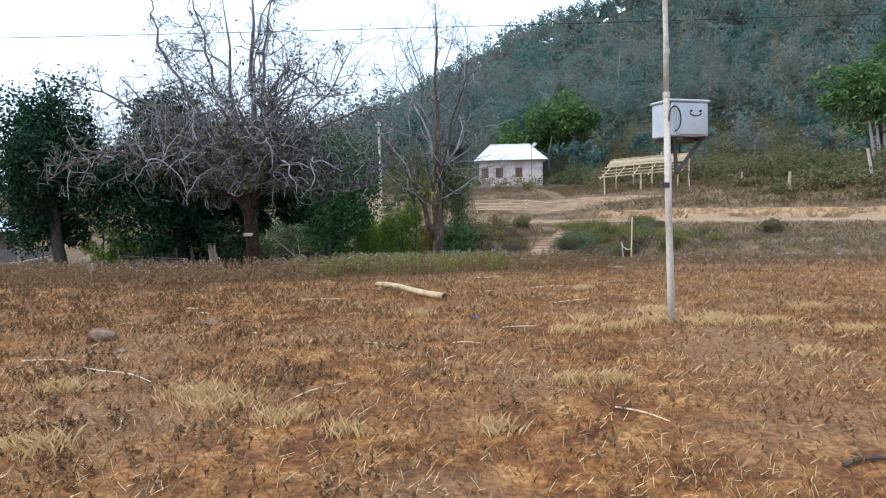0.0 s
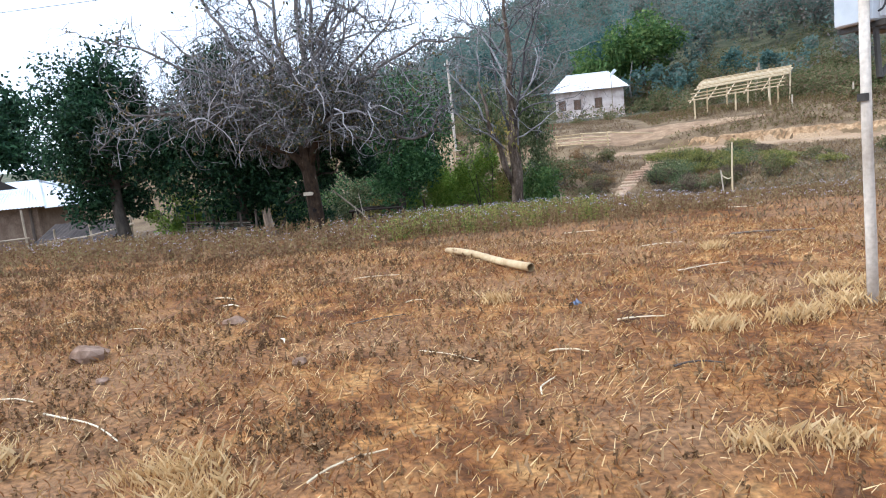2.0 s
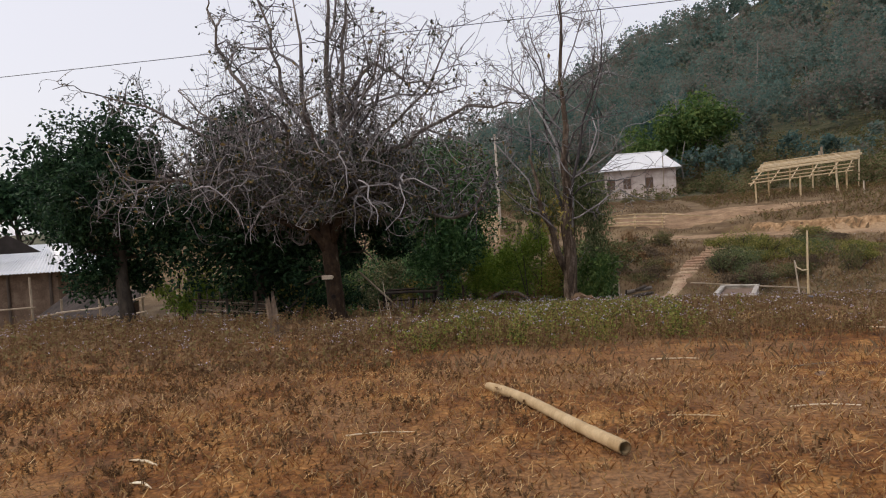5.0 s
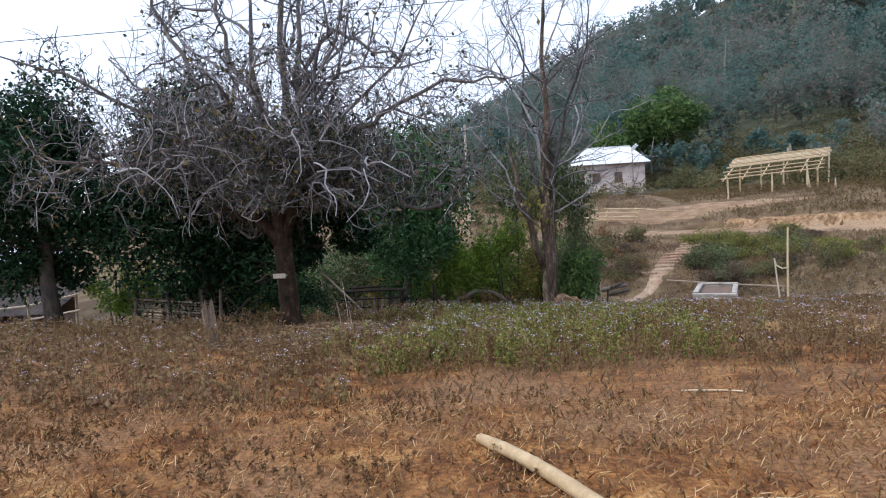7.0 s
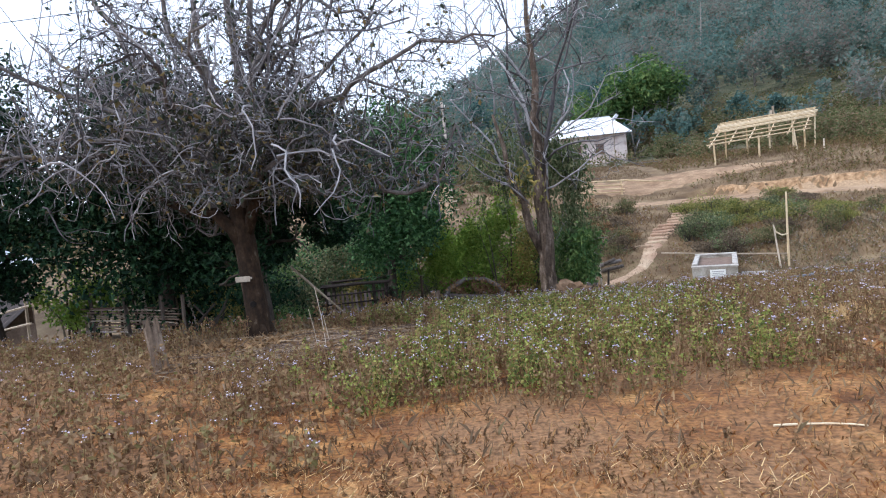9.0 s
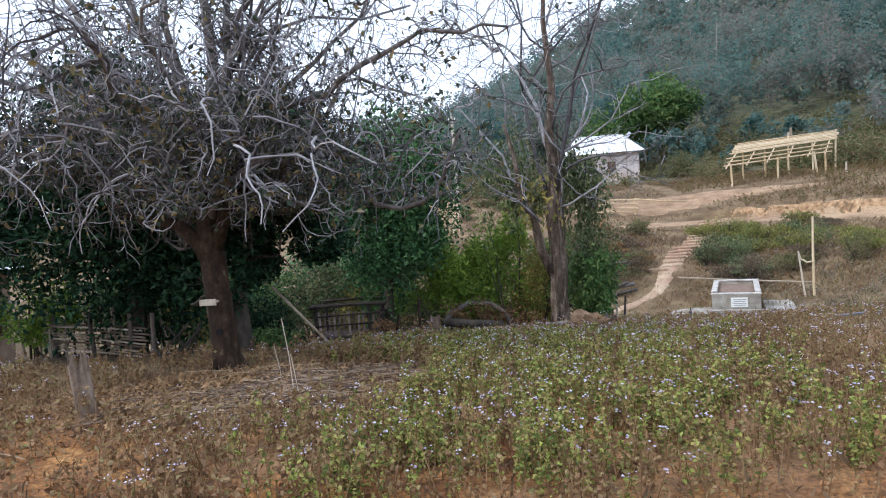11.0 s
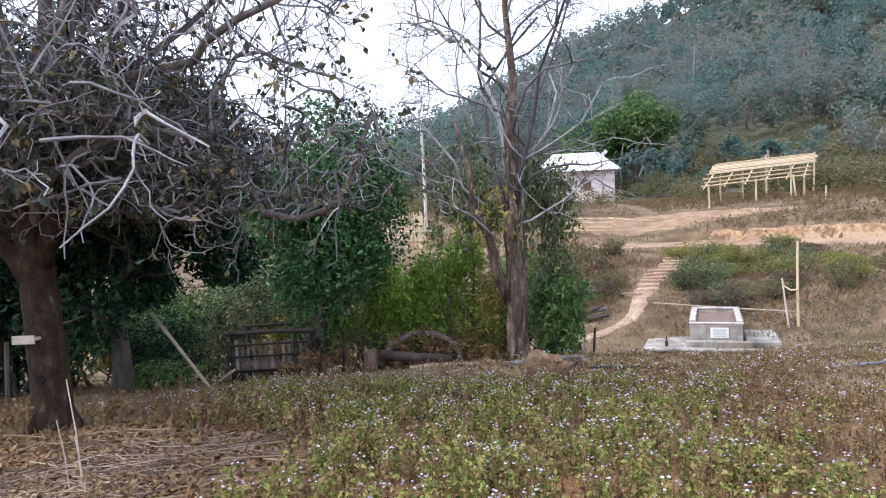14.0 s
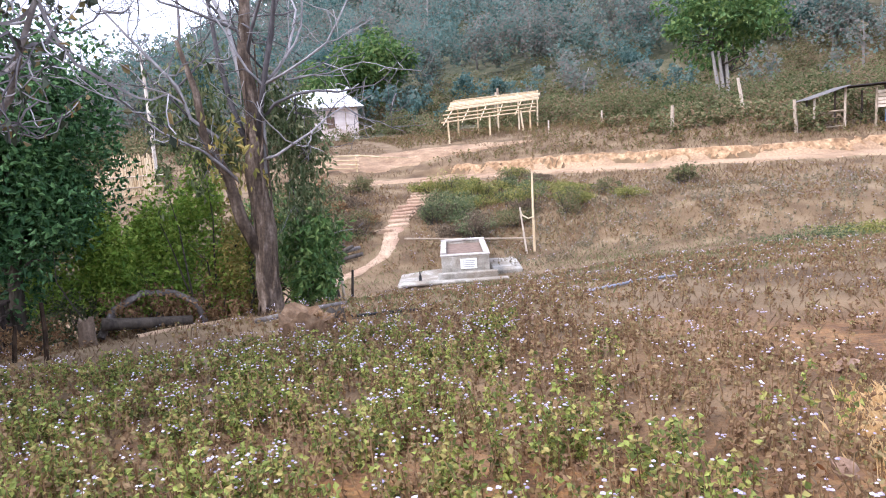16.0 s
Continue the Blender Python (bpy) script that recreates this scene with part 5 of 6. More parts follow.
for x, y, h, r, ln in ((24.7, 48.8, 1.7, 0.12, (0.05, 0)), (29.4, 44.2, 1.8, 0.1, (-0.15, 0)), (25.6, 58.5, 1.1, 0.07, (0.0, 0)), (20.6, 57.0, 0.9, 0.06, (0, 0)), (33.0, 52.5, 2.6, 0.12, (-0.5, 0)), (24.9, 78, 3.6, 0.13, (0.2, 0)), (25.4, 78, 4.0, 0.14, (-0.1, 0)), (25.9, 78.2, 3.3, 0.11, (0.5, 0))):
    stake(x, y, h, r, BAMBOO_GREY, "rough pale wooden stake stuck in the slope", ln)


def ground_pipe(name, pts, r, mat, label):
    s = Shape()
    q = []
    for i in range(len(pts) - 1):
        for f in np.linspace(0, 1, 8)[:-1]:
            x, y = pts[i][0] * (1 - f) + pts[i + 1][0] * f, pts[i][1] * (1 - f) + pts[i + 1][1] * f
            q.append((x, y, ground(x, y) + r + 0.02))
    s.tube(q, r, 7)
    tagged(part(name, s, mat), label, "pipe")


PIPE_GREY = material("faded_pipe", [(0.3, (0.14, 0.15, 0.18)), (0.7, (0.27, 0.28, 0.33))], scale=4, rough=0.5, bump=0.05)
ground_pipe("water_pipe", [(3.9, 21.3), (4.8, 21.45), (5.6, 21.5)], 0.022, PIPE_GREY, "dull blue-grey plastic water pipe lying on the ground")
ground_pipe("water_pipe", [(0.4, 22.0), (1.3, 21.9), (2.0, 21.7)], 0.02, CABLE, "black plastic water pipe lying on the ground")


# ---- animal pen ----
PEN_WOOD = material("dark_pen_wood", [(0.3, (0.02, 0.015, 0.013)), (0.55, (0.05, 0.038, 0.032)), (0.75, (0.1, 0.08, 0.068))], scale=6, rough=0.9, bump=0.5, bump_scale=40, object_random=0.3)
PEN_SLAT = material("worn_pen_slat", [(0.3, (0.14, 0.1, 0.085)), (0.55, (0.25, 0.19, 0.165)), (0.75, (0.36, 0.28, 0.25))], scale=6, rough=0.9, bump=0.4, bump_scale=40, object_random=0.5)


def pen():
    x, y = -5.0, 25.2
    z = ground(x, y)
    t = base("animal_pen", x, y, z, 4, "small dark slatted wooden pen on short legs", "pen")
    w, d, h0, h1 = 1.55, 1.1, 0.28, 0.98
    for i, (px, py) in enumerate(((-w / 2, 0), (w / 2 - 0.3, 0), (-w / 2, d), (w / 2, d), (w / 2, 0.1))):
        s = Shape()
        s.tube([(px, py, -0.15), (px, py, h1 + 0.02)], 0.045, 7)
        part("post", s, PEN_WOOD, t)
    for zz in (h0, 0.55, 0.78):
        s = Shape()
        s.tube([(-w / 2 - 0.12, -0.045, zz), (w / 2 + 0.1, -0.045, zz + 0.03)], 0.02, 6)
        part("rail", s, PEN_WOOD, t)
        s = Shape()
        s.tube([(w / 2, -0.1, zz), (w / 2 + 0.02, d + 0.1, zz + 0.05)], 0.03, 6)
        part("rail", s, PEN_WOOD, t)
    n = 13
    for i in range(n):
        s = Shape()
        px = -w / 2 + 0.08 + (w - 0.16) * i / (n - 1)
        s.box((0.06, 0.025, 0.6 - 0.05 * (i % 3)), pose(px, 0.0, h0 + 0.3, 0, (i % 3 - 1) * 1.5, 0), 0.005)
        part("slat", s, PEN_SLAT, t)
    for i in range(6):
        s = Shape()
        s.box((0.025, 0.06, 0.6), pose(w / 2 - 0.04, 0.12 + 0.17 * i, h0 + 0.3), 0.005)
        part("slat", s, PEN_WOOD, t)
    s = Shape()
    s.box((w + 0.1, d, 0.05), pose(0, d / 2, h0 - 0.03))
    part("floor_board", s, PEN_WOOD, t)
    for i, py in enumerate((-0.05, 0.14, 1.1)):
        s = Shape()
        s.tube([(-w / 2 - 0.12, py, h1 + 0.03 + 0.015 * (i % 2)), (0.1, py + 0.02, h1 + 0.05), (w / 2 + 0.12, py, h1 + 0.03)], 0.035, 6)
        part("roof_pole", s, PEN_WOOD, t)
    for sx in (0, 1):
        s = Shape()
        s.box((0.75, 0.14, 0.03), pose(-w / 2 - 0.25, -0.35 + 0.18 * sx, 0.12, 0, -32, 20), 0.006)
        part("ramp_board", s, BAMBOO_GREY, t)
    s = Shape()
    s.tube([(-w / 2 - 0.75, 0.0, 0.3), (-w / 2, 0.05, 0.34)], 0.035, 6)
    part("rail", s, PEN_WOOD, t)


pen()


# ---- stumps, fallen branches, canes ----
def stump_thing(name, x, y, h, r, mat, label, jag=0.1, lean=(0, 0), seed=1):
    rng = np.random.RandomState(seed)
    s = Shape()
    z = ground(x, y) - 0.1
    n = 14
    rows = [(0, 1.3), (0.12, 1.08), (h * 0.5, 1.0), (h, 0.95)]
    vs = []
    for k, (zz, f) in enumerate(rows):
        for i in range(n):
            a = 2 * math.pi * i / n
            rr = r * f * (1 + 0.12 * math.sin(3 * a + seed) + rng.normal() * 0.04)
            vs.append((x + lean[0] * zz / h + rr * math.cos(a), y + lean[1] * zz / h + rr * math.sin(a), z + zz + (jag * rng.uniform(-0.6, 1.2) if k == 3 else 0)))
    vs.append((x + lean[0], y + lean[1], z + h - jag))
    fs = [(k * n + i, k * n + (i + 1) % n, (k + 1) * n + (i + 1) % n, (k + 1) * n + i) for k in range(3) for i in range(n)] + [(3 * n + i, 3 * n + (i + 1) % n, 4 * n) for i in range(n)]
    s.add(vs, fs)
    tagged(part(name, s, mat, smooth=False), label, "stump")


STUMP_WOOD = material("weathered_stump", [(0.3, (0.07, 0.05, 0.035)), (0.55, (0.16, 0.115, 0.08)), (0.75, (0.3, 0.23, 0.17))], scale=7, rough=0.9, bump=0.8, bump_scale=25, stretch=(1, 1, 0.3), fine=0.2)
stump_thing("tree_stump", -5.07, 15.5, 0.62, 0.085, STUMP_WOOD, "jagged grey broken stump post in the weeds", 0.14, (-0.08, 0), 1)
stump_thing("tree_stump", -2.9, 24.5, 0.52, 0.12, STUMP_WOOD, "pale broken tree stub beside the pen", 0.07, (0.02, 0), 2)
RED_EARTH = material("reddish_rotten_wood", [(0.3, (0.08, 0.045, 0.022)), (0.5, (0.17, 0.105, 0.058)), (0.7, (0.29, 0.2, 0.125))], scale=7, rough=0.95, bump=0.8, bump_scale=16, fine=0.2)
stump_thing("tree_stump", 0.15, 21.2, 0.38, 0.34, RED_EARTH, "broad rotten reddish stump in the weeds", 0.14, (0, 0), 3)
stump_thing("tree_stump", 0.52, 21.3, 0.3, 0.13, BARK_DARK, "low dark rotten stump piece in the weeds", 0.08, (0, 0), 4)


def fallen(name, pts, r0, r1, mat, label):
    s = Shape()
    q = [(x, y, ground(x, y) + h) for x, y, h in pts]
    s.tube(q, list(np.linspace(r0, r1, len(q))), 8)
    tagged(part(name, s, mat, smooth=True), label, "branch")


fallen("fallen_branch", [(-2.8, 25.0, 0.1), (-2.6, 25.3, 0.5), (-2.2, 25.5, 0.68), (-1.7, 25.5, 0.64), (-1.35, 25.4, 0.42), (-1.2, 25.3, 0.05)], 0.07, 0.05, BARK_GREY, "arched grey fallen branch resting on the ground")
fallen("fallen_branch", [(-2.75, 24.9, 0.3), (-2.2, 25.0, 0.2), (-1.4, 25.1, 0.12)], 0.11, 0.08, BARK_DARK, "thick dark fallen log beside the stub")
fallen("fallen_branch", [(-0.4, 22.9, 0.06), (0.3, 23.4, 0.06), (1.0, 23.7, 0.05)], 0.04, 0.03, BARK_GREY, "pale crooked branch lying by the footpath")
fallen("leaning_pole", [(-5.2, 20.9, 1.1), (-4.6, 20.4, 0.6), (-3.9, 19.8, 0.05)], 0.025, 0.02, BAMBOO_GREY, "thin grey pole leaning against a low branch")
fallen("log", [(2.9, 38.7, 0.12), (3.9, 39.0, 0.16)], 0.09, 0.08, BARK_DARK, "dark log stacked beside the footpath")
fallen("log", [(2.7, 39.2, 0.12), (3.9, 39.5, 0.2)], 0.1, 0.08, BARK_GREY, "grey log stacked beside the footpath")
fallen("log", [(3.1, 39.0, 0.3), (3.6, 39.4, 0.34)], 0.08, 0.07, BARK_DARK, "short dark log lying on the stack")


def tree_sign():
    t = base("feeding_shelf", -5.03, 18.19, ground(-5.1, 18.4) + 0.95, 0, "small pale plank fixed across the tree trunk", "shelf")
    s = Shape()
    s.box((0.22, 0.1, 0.03), pose(-0.03, 0, 0), 0.005)
    part("plank", s, BAMBOO_GREY, t)
    s = Shape()
    s.box((0.23, 0.018, 0.085), pose(-0.03, -0.06, 0.0), 0.004)
    part("front_edge", s, BAMBOO_GREY, t)


tree_sign()


STALK = material("dry_stalk", [(0.3, (0.11, 0.07, 0.05)), (0.5, (0.2, 0.14, 0.1)), (0.75, (0.34, 0.25, 0.18))], scale=5, rough=0.85, bump=0.2, bump_scale=50, object_random=0.5)


def wattle_fence():
    t = base("wattle_fence", -9.8, 22.0, ground(-9.8, 22.0), 0, "old fence of stacked split bamboo rails between stakes", "fence")
    rng = np.random.RandomState(8)
    for i in range(10):
        s = Shape()
        z = 0.04 + i * 0.06 + rng.normal() * 0.012
        s.tube([(-0.35 + rng.uniform(-0.2, 0.1), rng.normal() * 0.04, z + 0.12), (0.7, 0, z + 0.03 + rng.normal() * 0.01), (1.75 + rng.uniform(-0.1, 0.25), -0.5 + rng.normal() * 0.04, z)], 0.019, 6)
        part("rail", s, STALK if i % 2 else BAMBOO_GREY, t)
    for px in (-0.3, 0.6, 1.5, 2.0):
        s = Shape()
        s.tube([(px, -0.28 * max(px, 0) + 0.05, -0.2), (px + rng.normal() * 0.04, -0.28 * max(px, 0) + 0.05, 0.85)], 0.04, 6)
        part("stake", s, WOOD_OLD, t)
    for k in range(26):
        s = Shape()
        px = -1.3 + k * 0.13 + rng.normal() * 0.06
        gy = 0.35 + rng.normal() * 0.12
        h = rng.uniform(0.6, 1.5)
        s.tube([(px, gy, -0.25), (px + rng.normal() * 0.15, gy, h)], [0.03, 0.018], 5)
        part("upright", s, BAMBOO_GREY if k % 3 else BARK_BROWN, t)
    for k in range(7):
        s = Shape()
        s.tube([(1.9 + rng.uniform(0, 0.9), -0.4 + rng.normal() * 0.2, 0.0), (2.2 + rng.uniform(-0.3, 0.8), -0.3, rng.uniform(0.3, 0.7))], 0.025, 5)
        part("brush_stick", s, BARK_DARK, t)


wattle_fence()


def rail_fence(name, pts, heights, rails, label, mat, r=0.035):
    x0, y0 = pts[0]
    z0 = ground(x0, y0)
    t = base(name, x0, y0, z0, 0, label, "fence")
    rng = np.random.RandomState(4)
    for (x, y), h in zip(pts, heights):
        s = Shape()
        z = ground(x, y) - z0
        s.tube([(x - x0, y - y0, z - 0.2), (x - x0 + rng.normal() * 0.04, y - y0, z + h)], [r * 1.2, r], 6)
        part("post", s, mat, t)
    for i in range(len(pts) - 1):
        (xa, ya), (xb, yb) = pts[i], pts[i + 1]
        for f in rails:
            s = Shape()
            s.tube([(xa - x0 - 0.15, ya - y0 - 0.05, ground(xa, ya) - z0 + f + rng.normal() * 0.03), (xb - x0 + 0.15, yb - y0 - 0.05, ground(xb, yb) - z0 + f + rng.normal() * 0.03)], r * 0.8, 6)
            part("rail", s, mat, t)


rail_fence("village_fence", [(-23.5, 24.2), (-20.0, 24.3), (-17.35, 24.4)], [2.0, 1.9, 2.4], (0.75, 1.4), "weathered bamboo rail fence before the house", BAMBOO_GREY)
rail_fence("village_fence", [(-17.0, 24.5), (-16.3, 24.4), (-14.9, 24.4), (-13.3, 24.2)], [0.8, 1.6, 2.2, 1.4], (0.7, 1.15), "weathered bamboo rail fence beside the outhouse", BAMBOO_GREY)
rail_fence("rail_fence", [(3.0, 55.9), (4.9, 55.7), (6.8, 55.5)], [1.0, 1.0, 1.0], (0.2, 0.45, 0.7, 0.95), "pale split bamboo rail fence above the footpath", BAMBOO, 0.05)
fallen("bamboo_rail", [(6.8, 55.6, 1.0), (8.4, 55.8, 0.75), (10.2, 56, 0.4)], 0.05, 0.04, BAMBOO, "long pale bamboo rail running from the fence")


def cane_screen():
    x, y = -7.6, 54.0
    t = base("cane_screen", x, y, ground(x, y), 0, "upright yellow bamboo cane screen on the slope", "fence")
    rng = np.random.RandomState(6)
    for i in range(40):
        s = Shape()
        px = i * 0.075
        h = rng.uniform(1.2, 1.5) if i < 12 else rng.uniform(2.0, 2.35)
        s.tube([(px, 0, -0.2), (px + rng.normal() * 0.02, 0, h)], 0.04, 5)
        part("cane", s, BAMBOO, t)
    for zz in (0.5, 1.1):
        s = Shape()
        s.tube([(-0.1, -0.06, zz), (3.4, -0.06, zz)], 0.03, 5)
        part("rail", s, BAMBOO_GREY, t)


cane_screen()


def white_pole():
    x, y = -5.0, 58.5
    t = base("line_pole", x, y, ground(x, y), 0, "thin whitish electricity pole on the slope", "pole")
    s = Shape()
    s.tube([(0, 0, -0.3), (0, 0, 3.6), (-0.05, 0, 7.2)], [0.12, 0.11, 0.09], 8)
    part("mast", s, PALE_POLE, t)
    s = Shape()
    s.box((0.55, 0.08, 0.08), pose(-0.05, -0.12, 6.7))
    part("crossarm", s, DARK_STEEL, t)
    for dx in (-0.2, 0.2):
        s = Shape()
        s.tube([(dx - 0.05, -0.12, 6.74), (dx - 0.05, -0.12, 6.92)], 0.04, 6)
        part("insulator", s, PLAQUE, t)


white_pole()


TIN_WORN = material("worn_tin", [(0.3, (0.06, 0.052, 0.048)), (0.55, (0.11, 0.1, 0.092)), (0.8, (0.19, 0.175, 0.16))], scale=2.5, rough=0.7, bump=0.1, object_random=0.3)


def hut():
    x, y = 30.4, 44.0
    t = base("open_hut", x, y, ground(x, y), -28, "small open field hut with a weathered tin roof", "hut")
    hs = ((0, 0, 1.75), (1.55, 0, 2.25), (3.1, 0, 2.1), (4.3, 0, 2.3), (0.2, 2.0, 1.75), (1.7, 2.0, 2.2), (3.1, 2.0, 2.1), (4.3, 2.0, 2.3))
    for px, py, h in hs:
        s = Shape()
        s.tube([(px, py, -0.6), (px + 0.02, py, h)], [0.075, 0.06], 7)
        part("post", s, BAMBOO_GREY if py == 0 else WOOD_OLD, t)
    for a, b_ in (((0, 0, 0.95), (1.55, 0, 1.0)), ((0.2, 2.0, 0.9), (1.7, 2.0, 0.95)), ((0.3, 0, 0.12), (1.5, 0, 0.16))):
        s = Shape()
        s.tube([a, b_], 0.05, 6)
        part("rail", s, BAMBOO_GREY, t)
    r = corrugated("roof", 2.8, 2.1, 0.62, t, TIN_WORN, label="grey weathered tin roof sheet")
    r.matrix_local = pose(1.7, 1.0, 2.32, 0, 0, -90)
    r = corrugated("roof", 2.8, 3.0, -0.1, t, ROOF_RUST)
    r.matrix_local = pose(1.65, 1.0, 2.26, 0, 0, 90)
    s = Shape()
    s.box((1.3, 0.05, 0.9), pose(3.95, 1.0, 0.4, 0, -12, 70), 0.01)
    part("blue_sheet", s, BLUE_FILM, t, "faded blue sheet leaning against the post")
    for i in range(5):
        s = Shape()
        s.box((1.25, 0.03, 0.16), pose(3.7, 0.05, 1.1 + i * 0.19), 0.006)
        part("wall_board", s, BAMBOO_GREY, t)


hut()


def steps():
    t = base("earth_steps", 5.6, 41.4, ground(5.6, 41.4), 0, "rough trodden earth steps edged with pale logs", "steps")
    rng = np.random.RandomState(9)
    z0 = ground(5.6, 41.4)
    for i in range(17):
        f = i / 16
        y = 41.4 + 9.3 * f
        x = float(np.interp(y, PATH_Y, PATH_X))
        s = Shape()
        w = rng.uniform(0.8, 1.2) + 0.35 * f
        s.box((w, 0.32, 0.26), pose(x - 5.6 + rng.normal() * 0.1, y - 41.4, ground(x, y) - z0 + 0.0, rng.uniform(-3, 3), rng.uniform(-3, 3), rng.uniform(-12, 8)), 0.05)
        part("step", s, DIRT, t)


steps()


# ---- shrubs and low trees ----
road_tree = leafy_tree("roadside_tree", 42.0, 66.0, 13.0, (6.0, 4.6), 5600, 0, LEAF_MID, BARK_DARK, "dark green tree on the slope with pale stems", 61, 0.5, 0.4, (0.3, 0), 0.3, 26)
for dx, ln in ((-0.75, -0.7), (-0.3, -0.5), (0.15, -0.2)):
    q = Shape()
    q.tube([(dx, -0.8, -0.3), (dx + ln * 0.4, -0.8, 2.6), (dx + ln, -0.7, 5.4)], [0.18, 0.16, 0.12], 7)
    part("stem", q, PALE_TRUNK, road_tree, "pale bare stem")
for x, y, sz, n, m, lab, ls in (
        (-3.0, 26.4, (1.1, 1.0, 2.7), 7000, LEAF_BRIGHT, "bright green leafy shrub behind the pen", 0.09),
        (-2.1, 25.9, (0.9, 0.8, 2.3), 6500, LEAF_BRIGHT, "bright green leafy shrub beside the bare tree", 0.09),
        (-1.15, 26.1, (1.0, 0.9, 3.0), 7500, LEAF_BRIGHT, "tall green leafy shrub beside the bare tree", 0.09),
        (-0.5, 26.0, (0.7, 0.7, 2.1), 3000, LEAF_YELLOW, "yellow-green shrub at the foot of the bare tree", 0.09),
        (0.6, 25.5, (0.5, 0.6, 1.7), 3000, LEAF_MID, "green shrub beside the bare tree", 0.11),
        (0.85, 26.4, (0.45, 0.6, 1.3), 2000, LEAF_MID, "drooping green shrub beside the footpath", 0.12),
        # next two shrubs: the canopy's shade is put into darker leaf colours
        (-6.3, 27.2, (1.5, 1.2, 2.3), 6000, LEAF_OLIVE, "dull olive-green shrub behind the pen", 0.09),
        (-8.0, 26.0, (1.5, 1.2, 2.2), 5000, LEAF_MID, "green shrub in the hollow", 0.09),
        (-4.3, 27.6, (1.1, 0.9, 2.0), 3200, LEAF_OLIVE, "dull olive shrub behind the pen", 0.09),
        (-5.3, 26.9, (0.9, 0.8, 1.6), 2600, LEAF_YELLOW, "yellow-green shrub behind the pen", 0.09),
        (-6.9, 25.0, (0.9, 0.7, 1.3), 2200, LEAF_OLIVE, "dull olive shrub under the trees", 0.09),
        (-0.2, 27.6, (1.0, 0.8, 2.3), 3200, LEAF_MID, "green shrub behind the bare tree", 0.1),
        (-3.9, 24.9, (0.9, 0.5, 0.6), 1200, LEAF_DRY, "dry brown growth beside the pen", 0.07),
        (-9.6, 23.6, (1.1, 0.9, 2.0), 3600, LEAF_MID, "green shrub behind the wattle fence", 0.09),
        (-10.6, 22.4, (0.9, 0.8, 1.9), 3000, LEAF_BRIGHT, "light green shrub behind the wattle fence", 0.09),
        (-8.2, 24.0, (1.1, 0.9, 1.5), 2800, LEAF_YELLOW, "yellowing shrub behind the wattle fence", 0.09),
        (-6.3, 23.4, (0.8, 0.7, 0.6), 1500, LEAF_MID, "low pale green weed patch under the trees", 0.08),
        (-3.3, 25.9, (1.1, 0.7, 1.0), 1500, LEAF_OLIVE, "dull olive bush below the green shrubs", 0.08),
        (-1.1, 25.6, (1.0, 0.5, 0.8), 1300, LEAF_DRY, "dry brown bush below the green shrubs", 0.08),
        (-2.2, 25.6, (0.8, 0.6, 0.8), 1000, LEAF_DRY, "dry brown bush below the green shrubs", 0.08),
        (1.8, 43.0, (1.9, 1.4, 2.0), 2800, LEAF_SCRUB, "dull green bush beside the earth steps", 0.16),
        (0.6, 39.5, (1.8, 1.3, 2.4), 3000, LEAF_MID, "green bush behind the bare tree", 0.14),
        (-2.5, 38.0, (2.3, 1.5, 3.0), 3200, LEAF_SCRUB, "dull green bush behind the shrubs", 0.15),
        (-6.8, 39.0, (2.6, 1.7, 3.2), 3200, LEAF_SCRUB, "dull green bush behind the shrubs", 0.16),
        (19.4, 40.6, (1.0, 0.8, 1.1), 1100, LEAF_SCRUB, "small green bush beside the dirt track", 0.13),
        (16.0, 29.5, (2.6, 1.4, 0.4), 1200, LEAF_OLIVE, "low spreading green weeds on the slope", 0.1),
        (19.5, 30.2, (3.0, 1.4, 0.45), 1500, LEAF_THICKET, "low spreading green weeds on the slope", 0.1),
        (0.25, 21.15, (0.5, 0.3, 0.36), 700, LEAF_DRY, "dry straw-brown growth over the rotten stump", 0.07),
        (-6.4, 28.6, (1.9, 1.2, 3.0), 6500, LEAF_COOL, "dark green shrub behind the pen", 0.1),
        # next two shrubs hold the shade under the trees in their dark leaves
        (-8.8, 27.6, (1.7, 1.2, 2.8), 5500, LEAF_DARK, "shrub under the trees, shade put into its dark leaves", 0.1),
        (-7.2, 24.6, (1.1, 0.8, 1.7), 3200, LEAF_DARK, "shrub under the trees, shade put into its dark leaves", 0.09),
        (-12.8, 34.0, (2.6, 1.8, 3.6), 3400, LEAF_MID, "tall green bush behind the village fence", 0.16),
        (-9.5, 33.0, (2.2, 1.6, 3.0), 3200, LEAF_SCRUB, "tall dull green bush in the hollow", 0.15)):
    bush("shrub", x, y, sz, n, m, lab, int(abs(x * 91 + y * 17)), ls, "shrubs")
patch_rng = np.random.RandomState(71)
